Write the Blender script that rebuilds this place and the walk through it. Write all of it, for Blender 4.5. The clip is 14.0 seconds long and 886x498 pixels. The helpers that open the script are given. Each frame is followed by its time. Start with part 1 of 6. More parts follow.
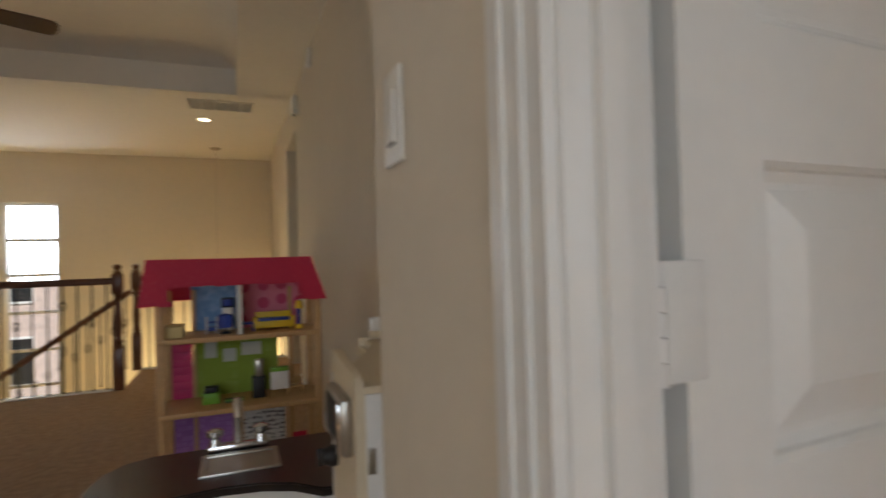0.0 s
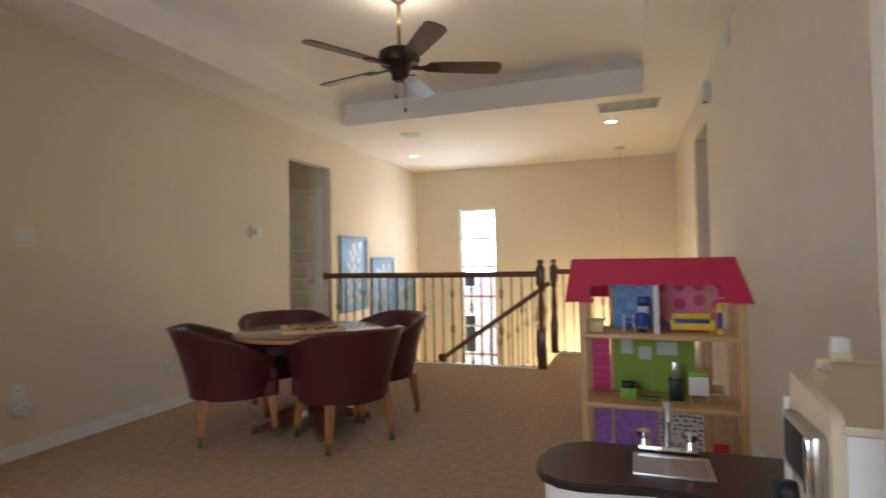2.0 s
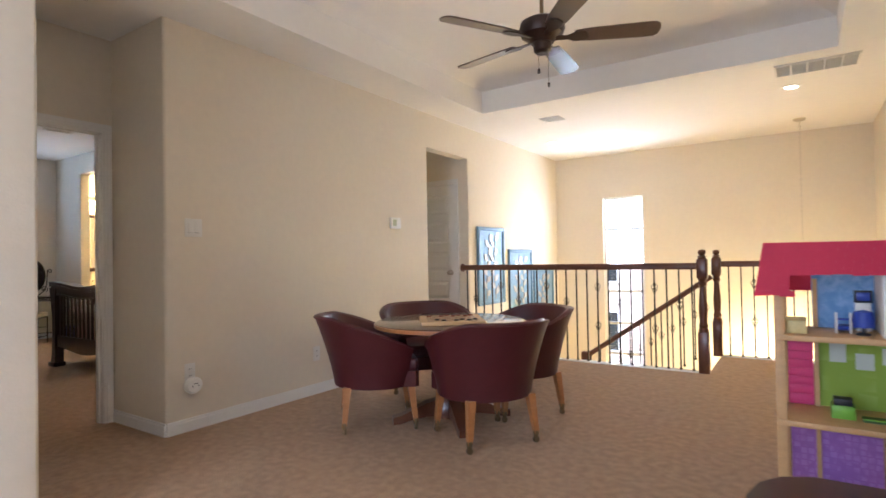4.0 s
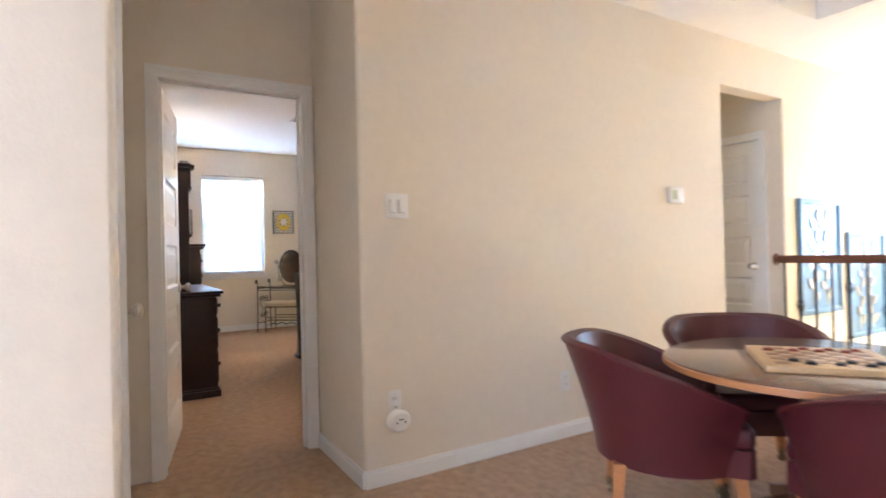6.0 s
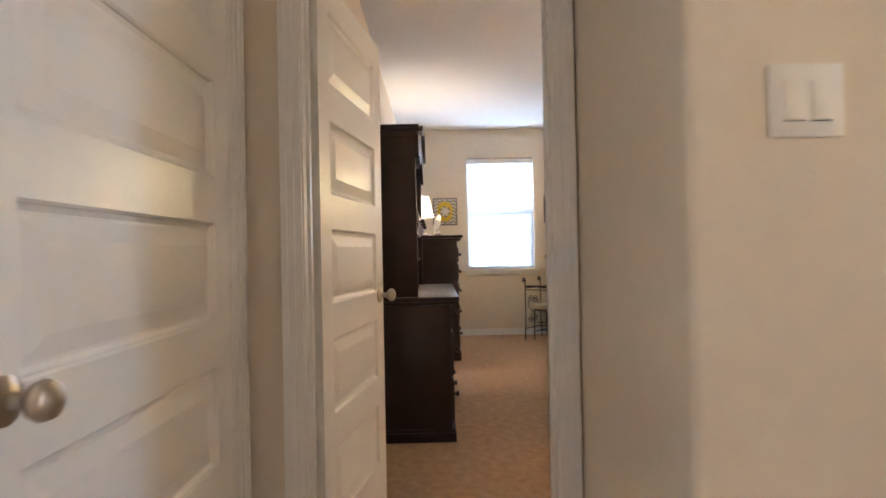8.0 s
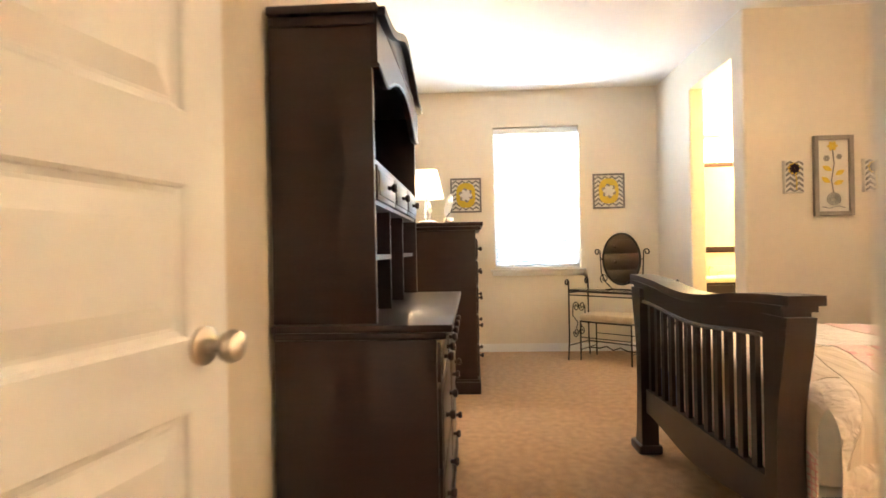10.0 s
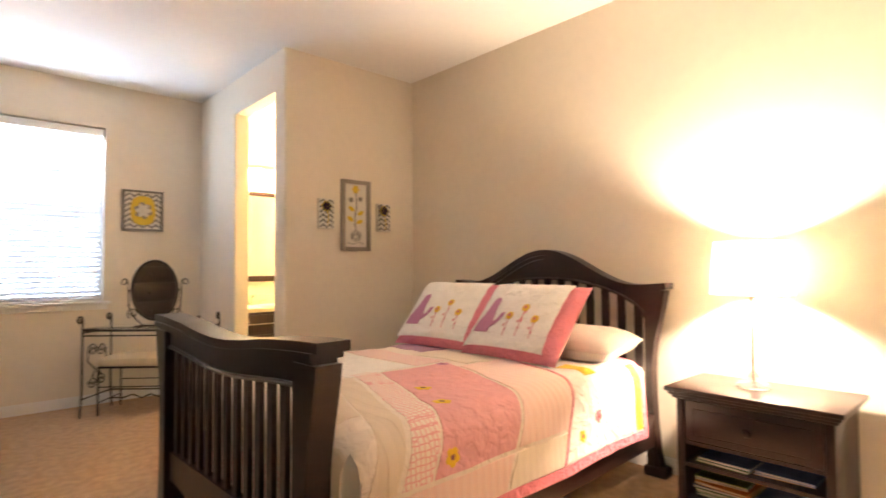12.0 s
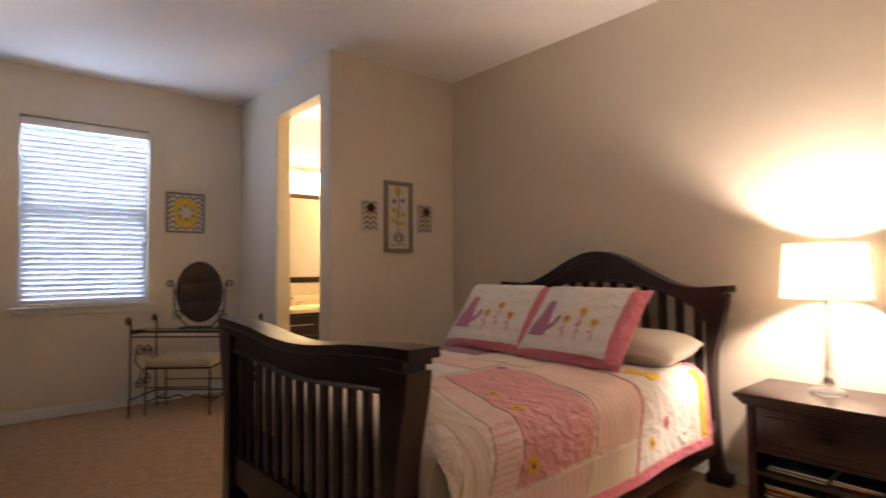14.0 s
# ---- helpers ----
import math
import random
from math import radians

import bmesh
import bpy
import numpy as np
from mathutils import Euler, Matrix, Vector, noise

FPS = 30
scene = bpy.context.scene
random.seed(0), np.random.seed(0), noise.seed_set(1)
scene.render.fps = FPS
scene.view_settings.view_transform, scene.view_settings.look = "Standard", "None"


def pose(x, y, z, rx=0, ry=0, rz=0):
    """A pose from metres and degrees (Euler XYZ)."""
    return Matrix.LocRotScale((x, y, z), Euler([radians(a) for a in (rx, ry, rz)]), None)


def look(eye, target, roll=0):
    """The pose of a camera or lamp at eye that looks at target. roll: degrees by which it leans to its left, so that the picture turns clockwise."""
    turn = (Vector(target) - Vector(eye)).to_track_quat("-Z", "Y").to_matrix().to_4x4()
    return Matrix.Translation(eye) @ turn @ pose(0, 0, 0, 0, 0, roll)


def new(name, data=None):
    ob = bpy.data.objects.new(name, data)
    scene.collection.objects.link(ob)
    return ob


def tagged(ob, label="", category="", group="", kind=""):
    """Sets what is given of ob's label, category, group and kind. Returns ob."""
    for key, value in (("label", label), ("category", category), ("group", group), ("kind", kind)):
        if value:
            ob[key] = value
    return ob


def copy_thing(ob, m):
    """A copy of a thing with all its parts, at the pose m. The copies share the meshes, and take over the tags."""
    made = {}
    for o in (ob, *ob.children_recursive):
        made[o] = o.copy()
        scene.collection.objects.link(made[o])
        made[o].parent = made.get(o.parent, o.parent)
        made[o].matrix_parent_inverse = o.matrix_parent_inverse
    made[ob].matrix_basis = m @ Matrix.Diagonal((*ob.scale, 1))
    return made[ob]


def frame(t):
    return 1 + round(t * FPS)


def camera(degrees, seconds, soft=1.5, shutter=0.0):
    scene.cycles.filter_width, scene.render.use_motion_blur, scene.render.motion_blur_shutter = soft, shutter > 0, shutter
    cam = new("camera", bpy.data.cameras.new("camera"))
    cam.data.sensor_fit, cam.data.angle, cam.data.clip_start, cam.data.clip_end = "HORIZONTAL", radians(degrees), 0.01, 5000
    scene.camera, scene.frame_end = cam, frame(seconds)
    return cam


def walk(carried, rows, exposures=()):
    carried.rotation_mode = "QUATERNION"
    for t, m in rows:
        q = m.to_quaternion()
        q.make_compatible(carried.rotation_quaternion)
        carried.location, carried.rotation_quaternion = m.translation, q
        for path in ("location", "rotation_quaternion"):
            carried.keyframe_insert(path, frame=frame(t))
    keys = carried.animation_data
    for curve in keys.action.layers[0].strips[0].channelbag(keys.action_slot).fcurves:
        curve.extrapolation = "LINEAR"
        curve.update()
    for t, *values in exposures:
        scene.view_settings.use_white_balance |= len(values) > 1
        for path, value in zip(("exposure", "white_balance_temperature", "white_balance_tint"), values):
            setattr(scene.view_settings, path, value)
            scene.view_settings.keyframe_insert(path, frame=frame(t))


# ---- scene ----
# ---- camera and walk ----
cam = camera(79.28, 14.0, soft=1.6, shutter=0.5)
PATH = [
    (0, pose(-0.481, 0.158, 1.122, 90.95, 1.66, -21.35)),
    (0.5, pose(-0.541, 0.166, 1.154, 91.19, 1.44, -9.99)),
    (1, pose(-0.577, 0.173, 1.162, 91.51, 1.13, -0.40)),
    (1.5, pose(-0.604, 0.157, 1.168, 91.33, 1.22, 7.84)),
    (2, pose(-0.560, 0.146, 1.152, 91.29, 1.04, 19.50)),
    (2.5, pose(-0.494, 0.122, 1.136, 91.24, 1.15, 27.45)),
    (5, pose(-1.108, 0.767, 1.109, 90.43, 1.18, 43.07)),
    (5.5, pose(-1.388, 1.043, 1.108, 90.45, 1.35, 53.00)),
    (6, pose(-1.726, 1.247, 1.112, 90.41, 1.35, 59.34)),
    (6.5, pose(-2.082, 1.436, 1.112, 90.34, 1.62, 66.51)),
    (7, pose(-2.467, 1.613, 1.116, 90.39, 1.74, 78.31)),
    (7.2, pose(-2.635, 1.664, 1.114, 90.45, 1.70, 81.39)),
    (9.3, pose(-4.165, 1.888, 1.104, 89.98, 0.52, 93.00)),
    (9.5, pose(-4.327, 1.915, 1.099, 90.03, 0.71, 93.00)),
    (10, pose(-4.70, 1.988, 1.082, 90.08, 1.08, 93.15)),
    (10.5, pose(-4.974, 2.079, 1.088, 90.42, 0.62, 83.50)),
    (11, pose(-5.076, 2.150, 1.109, 91.12, 0.33, 67.96)),
    (11.5, pose(-5.015, 2.191, 1.131, 91.55, 0.27, 57.78)),
    (12, pose(-4.990, 2.166, 1.132, 91.98, 0.39, 47.56)),
    (12.5, pose(-4.972, 2.109, 1.126, 92.23, 0.26, 42.89)),
    (13, pose(-4.987, 2.073, 1.130, 92.20, 0.32, 42.27)),
    (13.5, pose(-5.028, 2.042, 1.134, 92.12, 0.36, 43.16)),
    (14, pose(-5.148, 2.035, 1.149, 91.95, 0.45, 49.42)),
]
EXPOSURES = [(0.0, -0.25, 6350, 11), (1.0, 0.5, 6700, 10), (2.0, 0.68, 5700, 13), (2.7, 0.68, 5600, 13), (5.0, 2.2, 5150, 16), (5.6, 2.3, 5150, 16), (7.2, 1.8, 5150, 16), (9.5, 2.58, 6900, 15), (10.0, 2.75, 6500, 14), (11.0, 2.8, 5700, 15), (12.5, 1.85, 6500, 22), (13.5, 1.2, 6400, 25), (14.0, 0.95, 6000, 26)]
walk(cam, PATH, EXPOSURES)

# ---- world, sun and large lights ----
world = bpy.data.worlds.new("world")
scene.world = world
world.use_nodes = True
wn = world.node_tree
sky = wn.nodes.new("ShaderNodeTexSky")
sky.sky_type, sky.sun_disc = "NISHITA", False
sky.sun_elevation, sky.sun_rotation = radians(42), radians(160)
wn.nodes["Background"].inputs[1].default_value = 0.15
wn.links.new(sky.outputs[0], wn.nodes["Background"].inputs[0])
sun = new("sun", bpy.data.lights.new("sun", "SUN"))
sun.data.energy, sun.data.angle, sun.data.color = 5.0, radians(0.6), (1.0, 0.95, 0.88)
sun.matrix_world = look((0, 0, 10), (-3.0, 8.0, 2.4))


def area(name, eye, target, w, h, power, color):
    d = bpy.data.lights.new(name, "AREA")
    d.shape, d.size, d.size_y, d.energy, d.color = "RECTANGLE", w, h, power, color
    ob = new(name, d)
    ob.matrix_world = look(eye, target)
    return ob


def bulb(name, at, power, color, size=0.04):
    d = bpy.data.lights.new(name, "POINT")
    d.energy, d.color, d.shadow_soft_size = power, color, size
    ob = new(name, d)
    ob.location = at
    return ob


DAY = (0.86, 0.93, 1.0)
WARM = (1.0, 0.80, 0.55)
area("daylight_south", (-1.85, -2.50, 1.5), (-1.85, 3, 1.2), 1.9, 1.6, 27, (0.80, 0.90, 1.0))
area("daylight_side_room", (1.1, -2.4, 1.5), (1.1, 3, 1.2), 1.3, 1.5, 4, DAY)
area("daylight_bedroom", (-10.435, 2.67, 1.6), (-6, 2.67, 1.2), 0.86, 1.45, 19, (0.62, 0.81, 1.0))
area("daylight_stair", (-3.02, 9.10, 1.45), (-3.02, 2, 0.2), 0.62, 1.15, 20, DAY)

# ---- materials ----


def mat(name, color, rough=0.6, metal=0.0, var=0.12, scale=6.0, bump=0.0, bscale=200.0, coat=0.0, spec=0.5, stretch=(1, 1, 1)):
    """Paint with soft large stains, fine grain and a fine relief."""
    m = bpy.data.materials.new(name)
    m.use_nodes = True
    t = m.node_tree
    b = t.nodes["Principled BSDF"]
    b.inputs["Roughness"].default_value, b.inputs["Metallic"].default_value = rough, metal
    b.inputs["Coat Weight"].default_value = coat
    b.inputs["Specular IOR Level"].default_value = spec
    co = t.nodes.new("ShaderNodeTexCoord")
    mp = t.nodes.new("ShaderNodeMapping")
    mp.inputs["Scale"].default_value = stretch
    t.links.new(co.outputs["Object"], mp.inputs[0])
    n1, n2 = t.nodes.new("ShaderNodeTexNoise"), t.nodes.new("ShaderNodeTexNoise")
    n1.inputs["Scale"].default_value, n2.inputs["Scale"].default_value = scale, scale * 14
    n1.inputs["Detail"].default_value = 5
    for n in (n1, n2):
        t.links.new(mp.outputs[0], n.inputs["Vector"])
    mx = t.nodes.new("ShaderNodeMath")
    mx.operation = "ADD"
    t.links.new(n1.outputs[0], mx.inputs[0])
    t.links.new(n2.outputs[0], mx.inputs[1])
    rp = t.nodes.new("ShaderNodeMapRange")
    rp.inputs[1].default_value, rp.inputs[2].default_value = 0.6, 1.4
    rp.inputs[3].default_value, rp.inputs[4].default_value = 1 - var, 1 + var
    t.links.new(mx.outputs[0], rp.inputs[0])
    hs = t.nodes.new("ShaderNodeHueSaturation")
    hs.inputs["Color"].default_value = (*color, 1)
    t.links.new(rp.outputs[0], hs.inputs["Value"])
    t.links.new(hs.outputs[0], b.inputs["Base Color"])
    if bump:
        n3, bp = t.nodes.new("ShaderNodeTexNoise"), t.nodes.new("ShaderNodeBump")
        n3.inputs["Scale"].default_value = bscale
        n3.inputs["Detail"].default_value = 3
        t.links.new(mp.outputs[0], n3.inputs["Vector"])
        bp.inputs["Strength"].default_value, bp.inputs["Distance"].default_value = bump, 0.004
        t.links.new(n3.outputs[0], bp.inputs["Height"])
        t.links.new(bp.outputs[0], b.inputs["Normal"])
    return m


def glow(name, color, strength):
    m = bpy.data.materials.new(name)
    m.use_nodes = True
    b = m.node_tree.nodes["Principled BSDF"]
    b.inputs["Base Color"].default_value = (*color, 1)
    b.inputs["Emission Color"].default_value, b.inputs["Emission Strength"].default_value = (*color, 1), strength
    return m


def glassy(name, color=(1, 1, 1), rough=0.0, ior=1.45):
    m = bpy.data.materials.new(name)
    m.use_nodes = True
    b = m.node_tree.nodes["Principled BSDF"]
    b.inputs["Base Color"].default_value = (*color, 1)
    b.inputs["Roughness"].default_value, b.inputs["IOR"].default_value = rough, ior
    b.inputs["Transmission Weight"].default_value = 1.0
    return m


def thin(name, color, share):
    """A thin sheet that lets part of the light through (blinds, lamp shades, paper)."""
    m = bpy.data.materials.new(name)
    m.use_nodes = True
    t = m.node_tree
    b = t.nodes["Principled BSDF"]
    b.inputs["Base Color"].default_value, b.inputs["Roughness"].default_value = (*color, 1), 0.7
    tr, mx = t.nodes.new("ShaderNodeBsdfTranslucent"), t.nodes.new("ShaderNodeMixShader")
    tr.inputs[0].default_value = (*color, 1)
    mx.inputs[0].default_value = share
    t.links.new(b.outputs[0], mx.inputs[1])
    t.links.new(tr.outputs[0], mx.inputs[2])
    t.links.new(mx.outputs[0], t.nodes["Material Output"].inputs[0])
    return m


def carpet_mat():
    m = mat("carpet", (0.49, 0.32, 0.19), 0.95, 0, 0.17, 20.0, 1.0, 180, spec=0.1)
    t = m.node_tree
    b = t.nodes["Principled BSDF"]
    t.nodes["Map Range"].inputs[1].default_value, t.nodes["Map Range"].inputs[2].default_value = 0.80, 1.20
    b.inputs["Sheen Weight"].default_value, b.inputs["Sheen Roughness"].default_value = 0.10, 0.6
    n, v = t.nodes.new("ShaderNodeTexNoise"), t.nodes.new("ShaderNodeTexVoronoi")
    n.inputs["Scale"].default_value, n.inputs["Detail"].default_value, v.inputs["Scale"].default_value = 26, 8, 180
    co = t.nodes["Texture Coordinate"]
    t.links.new(co.outputs["Object"], n.inputs["Vector"])
    t.links.new(co.outputs["Object"], v.inputs["Vector"])
    ad, b1, b2 = t.nodes.new("ShaderNodeMath"), t.nodes["Bump"], t.nodes.new("ShaderNodeBump")
    t.links.new(n.outputs[0], ad.inputs[0])
    t.links.new(v.outputs[0], ad.inputs[1])
    b2.inputs["Strength"].default_value, b2.inputs["Distance"].default_value = 0.55, 0.014
    t.links.new(ad.outputs[0], b2.inputs["Height"])
    t.links.new(b1.outputs[0], b2.inputs["Normal"])
    t.links.new(b2.outputs[0], b.inputs["Normal"])
    return m


def weave_mat(name, ca, cb, kind, scale, rough=0.85, bump=0.4):
    """Printed or stitched cloth and card: two colours in a regular figure."""
    m = bpy.data.materials.new(name)
    m.use_nodes = True
    t = m.node_tree
    b = t.nodes["Principled BSDF"]
    b.inputs["Roughness"].default_value = rough
    b.inputs["Specular IOR Level"].default_value = 0.2
    co, mix = t.nodes.new("ShaderNodeTexCoord"), t.nodes.new("ShaderNodeMix")
    mix.data_type = "RGBA"
    mix.inputs[6].default_value, mix.inputs[7].default_value = (*ca, 1), (*cb, 1)
    rp = t.nodes.new("ShaderNodeMapRange")
    if kind == "cells":
        v = t.nodes.new("ShaderNodeTexVoronoi")
        v.feature = "DISTANCE_TO_EDGE"
        v.inputs["Randomness"].default_value = 0.25
        v.inputs["Scale"].default_value = scale
        rp.inputs[1].default_value, rp.inputs[2].default_value = 0.05, 0.16
        h = v.outputs[0]
    elif kind == "dots":
        v = t.nodes.new("ShaderNodeTexVoronoi")
        v.inputs["Randomness"].default_value = 0.3
        v.inputs["Scale"].default_value = scale
        rp.inputs[1].default_value, rp.inputs[2].default_value = 0.30, 0.36
        h = v.outputs[0]
    elif kind == "puff":
        v = t.nodes.new("ShaderNodeTexNoise")
        v.inputs["Scale"].default_value, v.inputs["Detail"].default_value, v.inputs["Distortion"].default_value = scale, 2, 0.6
        rp.inputs[1].default_value, rp.inputs[2].default_value = 0.35, 0.65
        h = v.outputs[0]
    else:
        v = t.nodes.new("ShaderNodeTexWave")
        v.inputs["Scale"].default_value, v.inputs["Distortion"].default_value = scale, (1.2 if kind == "rows" else 0.0)
        v.bands_direction = "Y" if kind == "rows" else "X"
        rp.inputs[1].default_value, rp.inputs[2].default_value = 0.35, 0.65
        h = v.outputs[0]
    t.links.new(co.outputs["Object"], v.inputs["Vector"])
    t.links.new(h, rp.inputs[0])
    t.links.new(rp.outputs[0], mix.inputs[0])
    t.links.new(mix.outputs[2], b.inputs["Base Color"])
    bp = t.nodes.new("ShaderNodeBump")
    bp.inputs["Strength"].default_value, bp.inputs["Distance"].default_value = bump, 0.01
    t.links.new(rp.outputs[0], bp.inputs["Height"])
    t.links.new(bp.outputs[0], b.inputs["Normal"])
    return m


PAINT = mat("beige_wall_paint", (0.76, 0.685, 0.565), 0.75, 0, 0.03, 1.3, 0.2, 90, spec=0.25)
CEIL = mat("ceiling_paint", (0.88, 0.85, 0.80), 0.85, 0, 0.02, 1.2, 0.3, 70, spec=0.2)
TRIM = mat("white_trim_paint", (0.82, 0.81, 0.78), 0.28, 0, 0.02, 3, 0.06, 60)
CARPET = carpet_mat()
ESPRESSO = mat("espresso_wood", (0.024, 0.009, 0.0065), 0.33, 0, 0.35, 5, 0.08, 120, coat=0.12, spec=0.4, stretch=(1, 1, 6))
BURG = mat("burgundy_leather", (0.070, 0.011, 0.014), 0.38, 0, 0.15, 9, 0.18, 160)
OAK = mat("golden_oak", (0.40, 0.17, 0.055), 0.4, 0, 0.2, 8, 0.1, 90, stretch=(1, 1, 5))
WALNUT = mat("table_walnut", (0.13, 0.062, 0.032), 0.22, 0, 0.3, 6, 0.04, 60, coat=0.4, stretch=(5, 1, 1))
RAILWOOD = mat("stained_rail_wood", (0.13, 0.045, 0.022), 0.32, 0, 0.25, 7, 0.05, 90, coat=0.2)
IRON = mat("dark_iron", (0.028, 0.02, 0.017), 0.45, 0.6, 0.2, 20, 0.1, 120)
NICKEL = mat("satin_nickel", (0.52, 0.47, 0.40), 0.28, 1.0, 0.06, 20)
CHROME = mat("chrome", (0.75, 0.75, 0.76), 0.12, 1.0, 0.03, 20)
BRASS = mat("antique_brass", (0.22, 0.16, 0.09), 0.4, 0.9, 0.2, 30)
PLASTIC = mat("white_plastic", (0.78, 0.76, 0.71), 0.35, 0, 0.02, 10)
BRONZE = mat("fan_bronze", (0.045, 0.024, 0.017), 0.4, 0.5, 0.2, 12, 0.05, 80)
BLADE = mat("fan_blade_wood", (0.07, 0.035, 0.025), 0.28, 0, 0.25, 8, coat=0.5, stretch=(4, 1, 1))
PINE = mat("pale_pine", (0.58, 0.36, 0.16), 0.5, 0, 0.15, 9, 0.05, 60, stretch=(1, 1, 4))
PINKROOF = mat("raspberry_paint", (0.56, 0.012, 0.060), 0.6, 0, 0.06, 10)
PINK = mat("hot_pink_paint", (0.72, 0.06, 0.24), 0.5, 0, 0.05, 10)
CREAM = mat("cream_lacquer", (0.74, 0.63, 0.45), 0.45, 0, 0.04, 6)
WHITELAC = mat("white_lacquer", (0.80, 0.78, 0.74), 0.4, 0, 0.03, 6)
COUNTER = mat("black_speckled_laminate", (0.020, 0.014, 0.012), 0.28, 0, 0.5, 40, 0.05, 300)
DARK = mat("matt_black", (0.012, 0.012, 0.013), 0.5, 0, 0.1, 10)
STEEL = mat("brushed_steel_plastic", (0.50, 0.47, 0.42), 0.3, 0.9, 0.1, 30)
GLASS = glassy("window_glass")
CRYSTAL = glassy("lamp_crystal", (0.98, 0.98, 0.96), 0.02, 1.5)
# part diffuse white, in place of light gathered in the thick crystal
CRYSTAL.node_tree.nodes["Principled BSDF"].inputs["Transmission Weight"].default_value = 0.8
GLOBE = glassy("fan_tint_glass")
MIRROR = mat("mirror_silver", (0.86, 0.86, 0.86), 0.02, 1.0, 0.0, 3)
BLIND = thin("blind_vinyl", (0.86, 0.87, 0.88), 0.14)
SHADE = thin("lampshade_cloth", (0.95, 0.91, 0.82), 0.85)
BULB = glow("lit_bulb", (1.0, 0.80, 0.50), 12.0)
CAN = glow("lit_downlight", (1.0, 0.86, 0.55), 9.0)
BATHGLOW = glow("lit_bath_glass", (1.0, 0.78, 0.36), 7.0)

# ---- building helpers ----


def quad_box(bm, x0, x1, y0, y1, z0, z1, bev=0.0, rounds=(), rr=0.02):
    vs = bmesh.ops.create_cube(bm, size=1.0)["verts"]
    for v in vs:
        v.co = Vector((x0 if v.co.x < 0 else x1, y0 if v.co.y < 0 else y1, z0 if v.co.z < 0 else z1))
    es = {e for v in vs for e in v.link_edges}
    if rounds:
        pick = [e for e in es if abs(e.verts[0].co.z - e.verts[1].co.z) > 1e-4 and any(abs(e.verts[0].co.x - a) + abs(e.verts[0].co.y - b) < 2e-3 for a, b in rounds)]
        if pick:
            bmesh.ops.bevel(bm, geom=pick, offset=rr, segments=6, affect="EDGES", profile=0.5)
    elif bev:
        bmesh.ops.bevel(bm, geom=list(es), offset=bev, segments=2, affect="EDGES", profile=0.5)


def lathe(bm, prof, seg=20, c=(0, 0, 0), turn=None):
    rings = []
    for r, z in prof:
        ring = []
        for i in range(seg):
            a = 2 * math.pi * i / seg
            p = Vector((r * math.cos(a), r * math.sin(a), z))
            ring.append(bm.verts.new((turn @ p if turn else p) + Vector(c)))
        rings.append(ring)
    for a, b in zip(rings, rings[1:]):
        for i in range(seg):
            bm.faces.new((a[i], a[(i + 1) % seg], b[(i + 1) % seg], b[i]))
    bm.faces.new(list(reversed(rings[0])))
    bm.faces.new(rings[-1])


def tube(bm, pts, r, seg=8):
    pts = [Vector(p) for p in pts]
    rings, up = [], None
    for i, p in enumerate(pts):
        d = (pts[min(i + 1, len(pts) - 1)] - pts[max(i - 1, 0)]).normalized()
        if up is None:
            up = Vector((0, 0, 1)) if abs(d.z) < 0.9 else Vector((1, 0, 0))
        s = d.cross(up).normalized()
        up = s.cross(d).normalized()
        rings.append([bm.verts.new(p + r * (math.cos(2 * math.pi * k / seg) * s + math.sin(2 * math.pi * k / seg) * up)) for k in range(seg)])
    for a, b in zip(rings, rings[1:]):
        for k in range(seg):
            bm.faces.new((a[k], a[(k + 1) % seg], b[(k + 1) % seg], b[k]))
    bm.faces.new(list(reversed(rings[0])))
    bm.faces.new(rings[-1])


def prism(bm, poly, d0, d1, plane="xz"):
    def at(a, b, d):
        return (a, d, b) if plane == "xz" else (a, b, d) if plane == "xy" else (d, a, b)
    lo = [bm.verts.new(at(a, b, d0)) for a, b in poly]
    hi = [bm.verts.new(at(a, b, d1)) for a, b in poly]
    n = len(poly)
    fs = [bm.faces.new(lo), bm.faces.new(list(reversed(hi)))]
    for i in range(n):
        fs.append(bm.faces.new((lo[i], hi[i], hi[(i + 1) % n], lo[(i + 1) % n])))
    bmesh.ops.recalc_face_normals(bm, faces=fs)


def strip(bm, lower, upper, d0, d1, plane="xz"):
    """A solid between two curves with the same number of points."""
    def at(p, d):
        return (p[0], d, p[1]) if plane == "xz" else (p[0], p[1], d) if plane == "xy" else (d, p[0], p[1])
    V = [[bm.verts.new(at(p, d)) for p in c] for c in (lower, upper) for d in (d0, d1)]
    l0, l1, u0, u1 = V
    fs = []
    for i in range(len(lower) - 1):
        for a, b in ((l0, u0), (u0, u1), (u1, l1), (l1, l0)):
            fs.append(bm.faces.new((a[i], a[i + 1], b[i + 1], b[i])))
    fs.append(bm.faces.new((l0[0], u0[0], u1[0], l1[0])))
    fs.append(bm.faces.new((l0[-1], l1[-1], u1[-1], u0[-1])))
    bmesh.ops.recalc_face_normals(bm, faces=fs)


def mesh_of(name, bm, material, sharp=35):
    for f in bm.faces:
        f.smooth = True
    me = bpy.data.meshes.new(name)
    bm.to_mesh(me)
    bm.free()
    me.set_sharp_from_angle(angle=radians(sharp))
    me.materials.append(material)
    return me


def part(name, bm, material, parent, label="", m=None):
    ob = new(name, mesh_of(name, bm, material))
    ob.parent = parent
    if m is not None:
        ob.matrix_basis = m
    return tagged(ob, label)


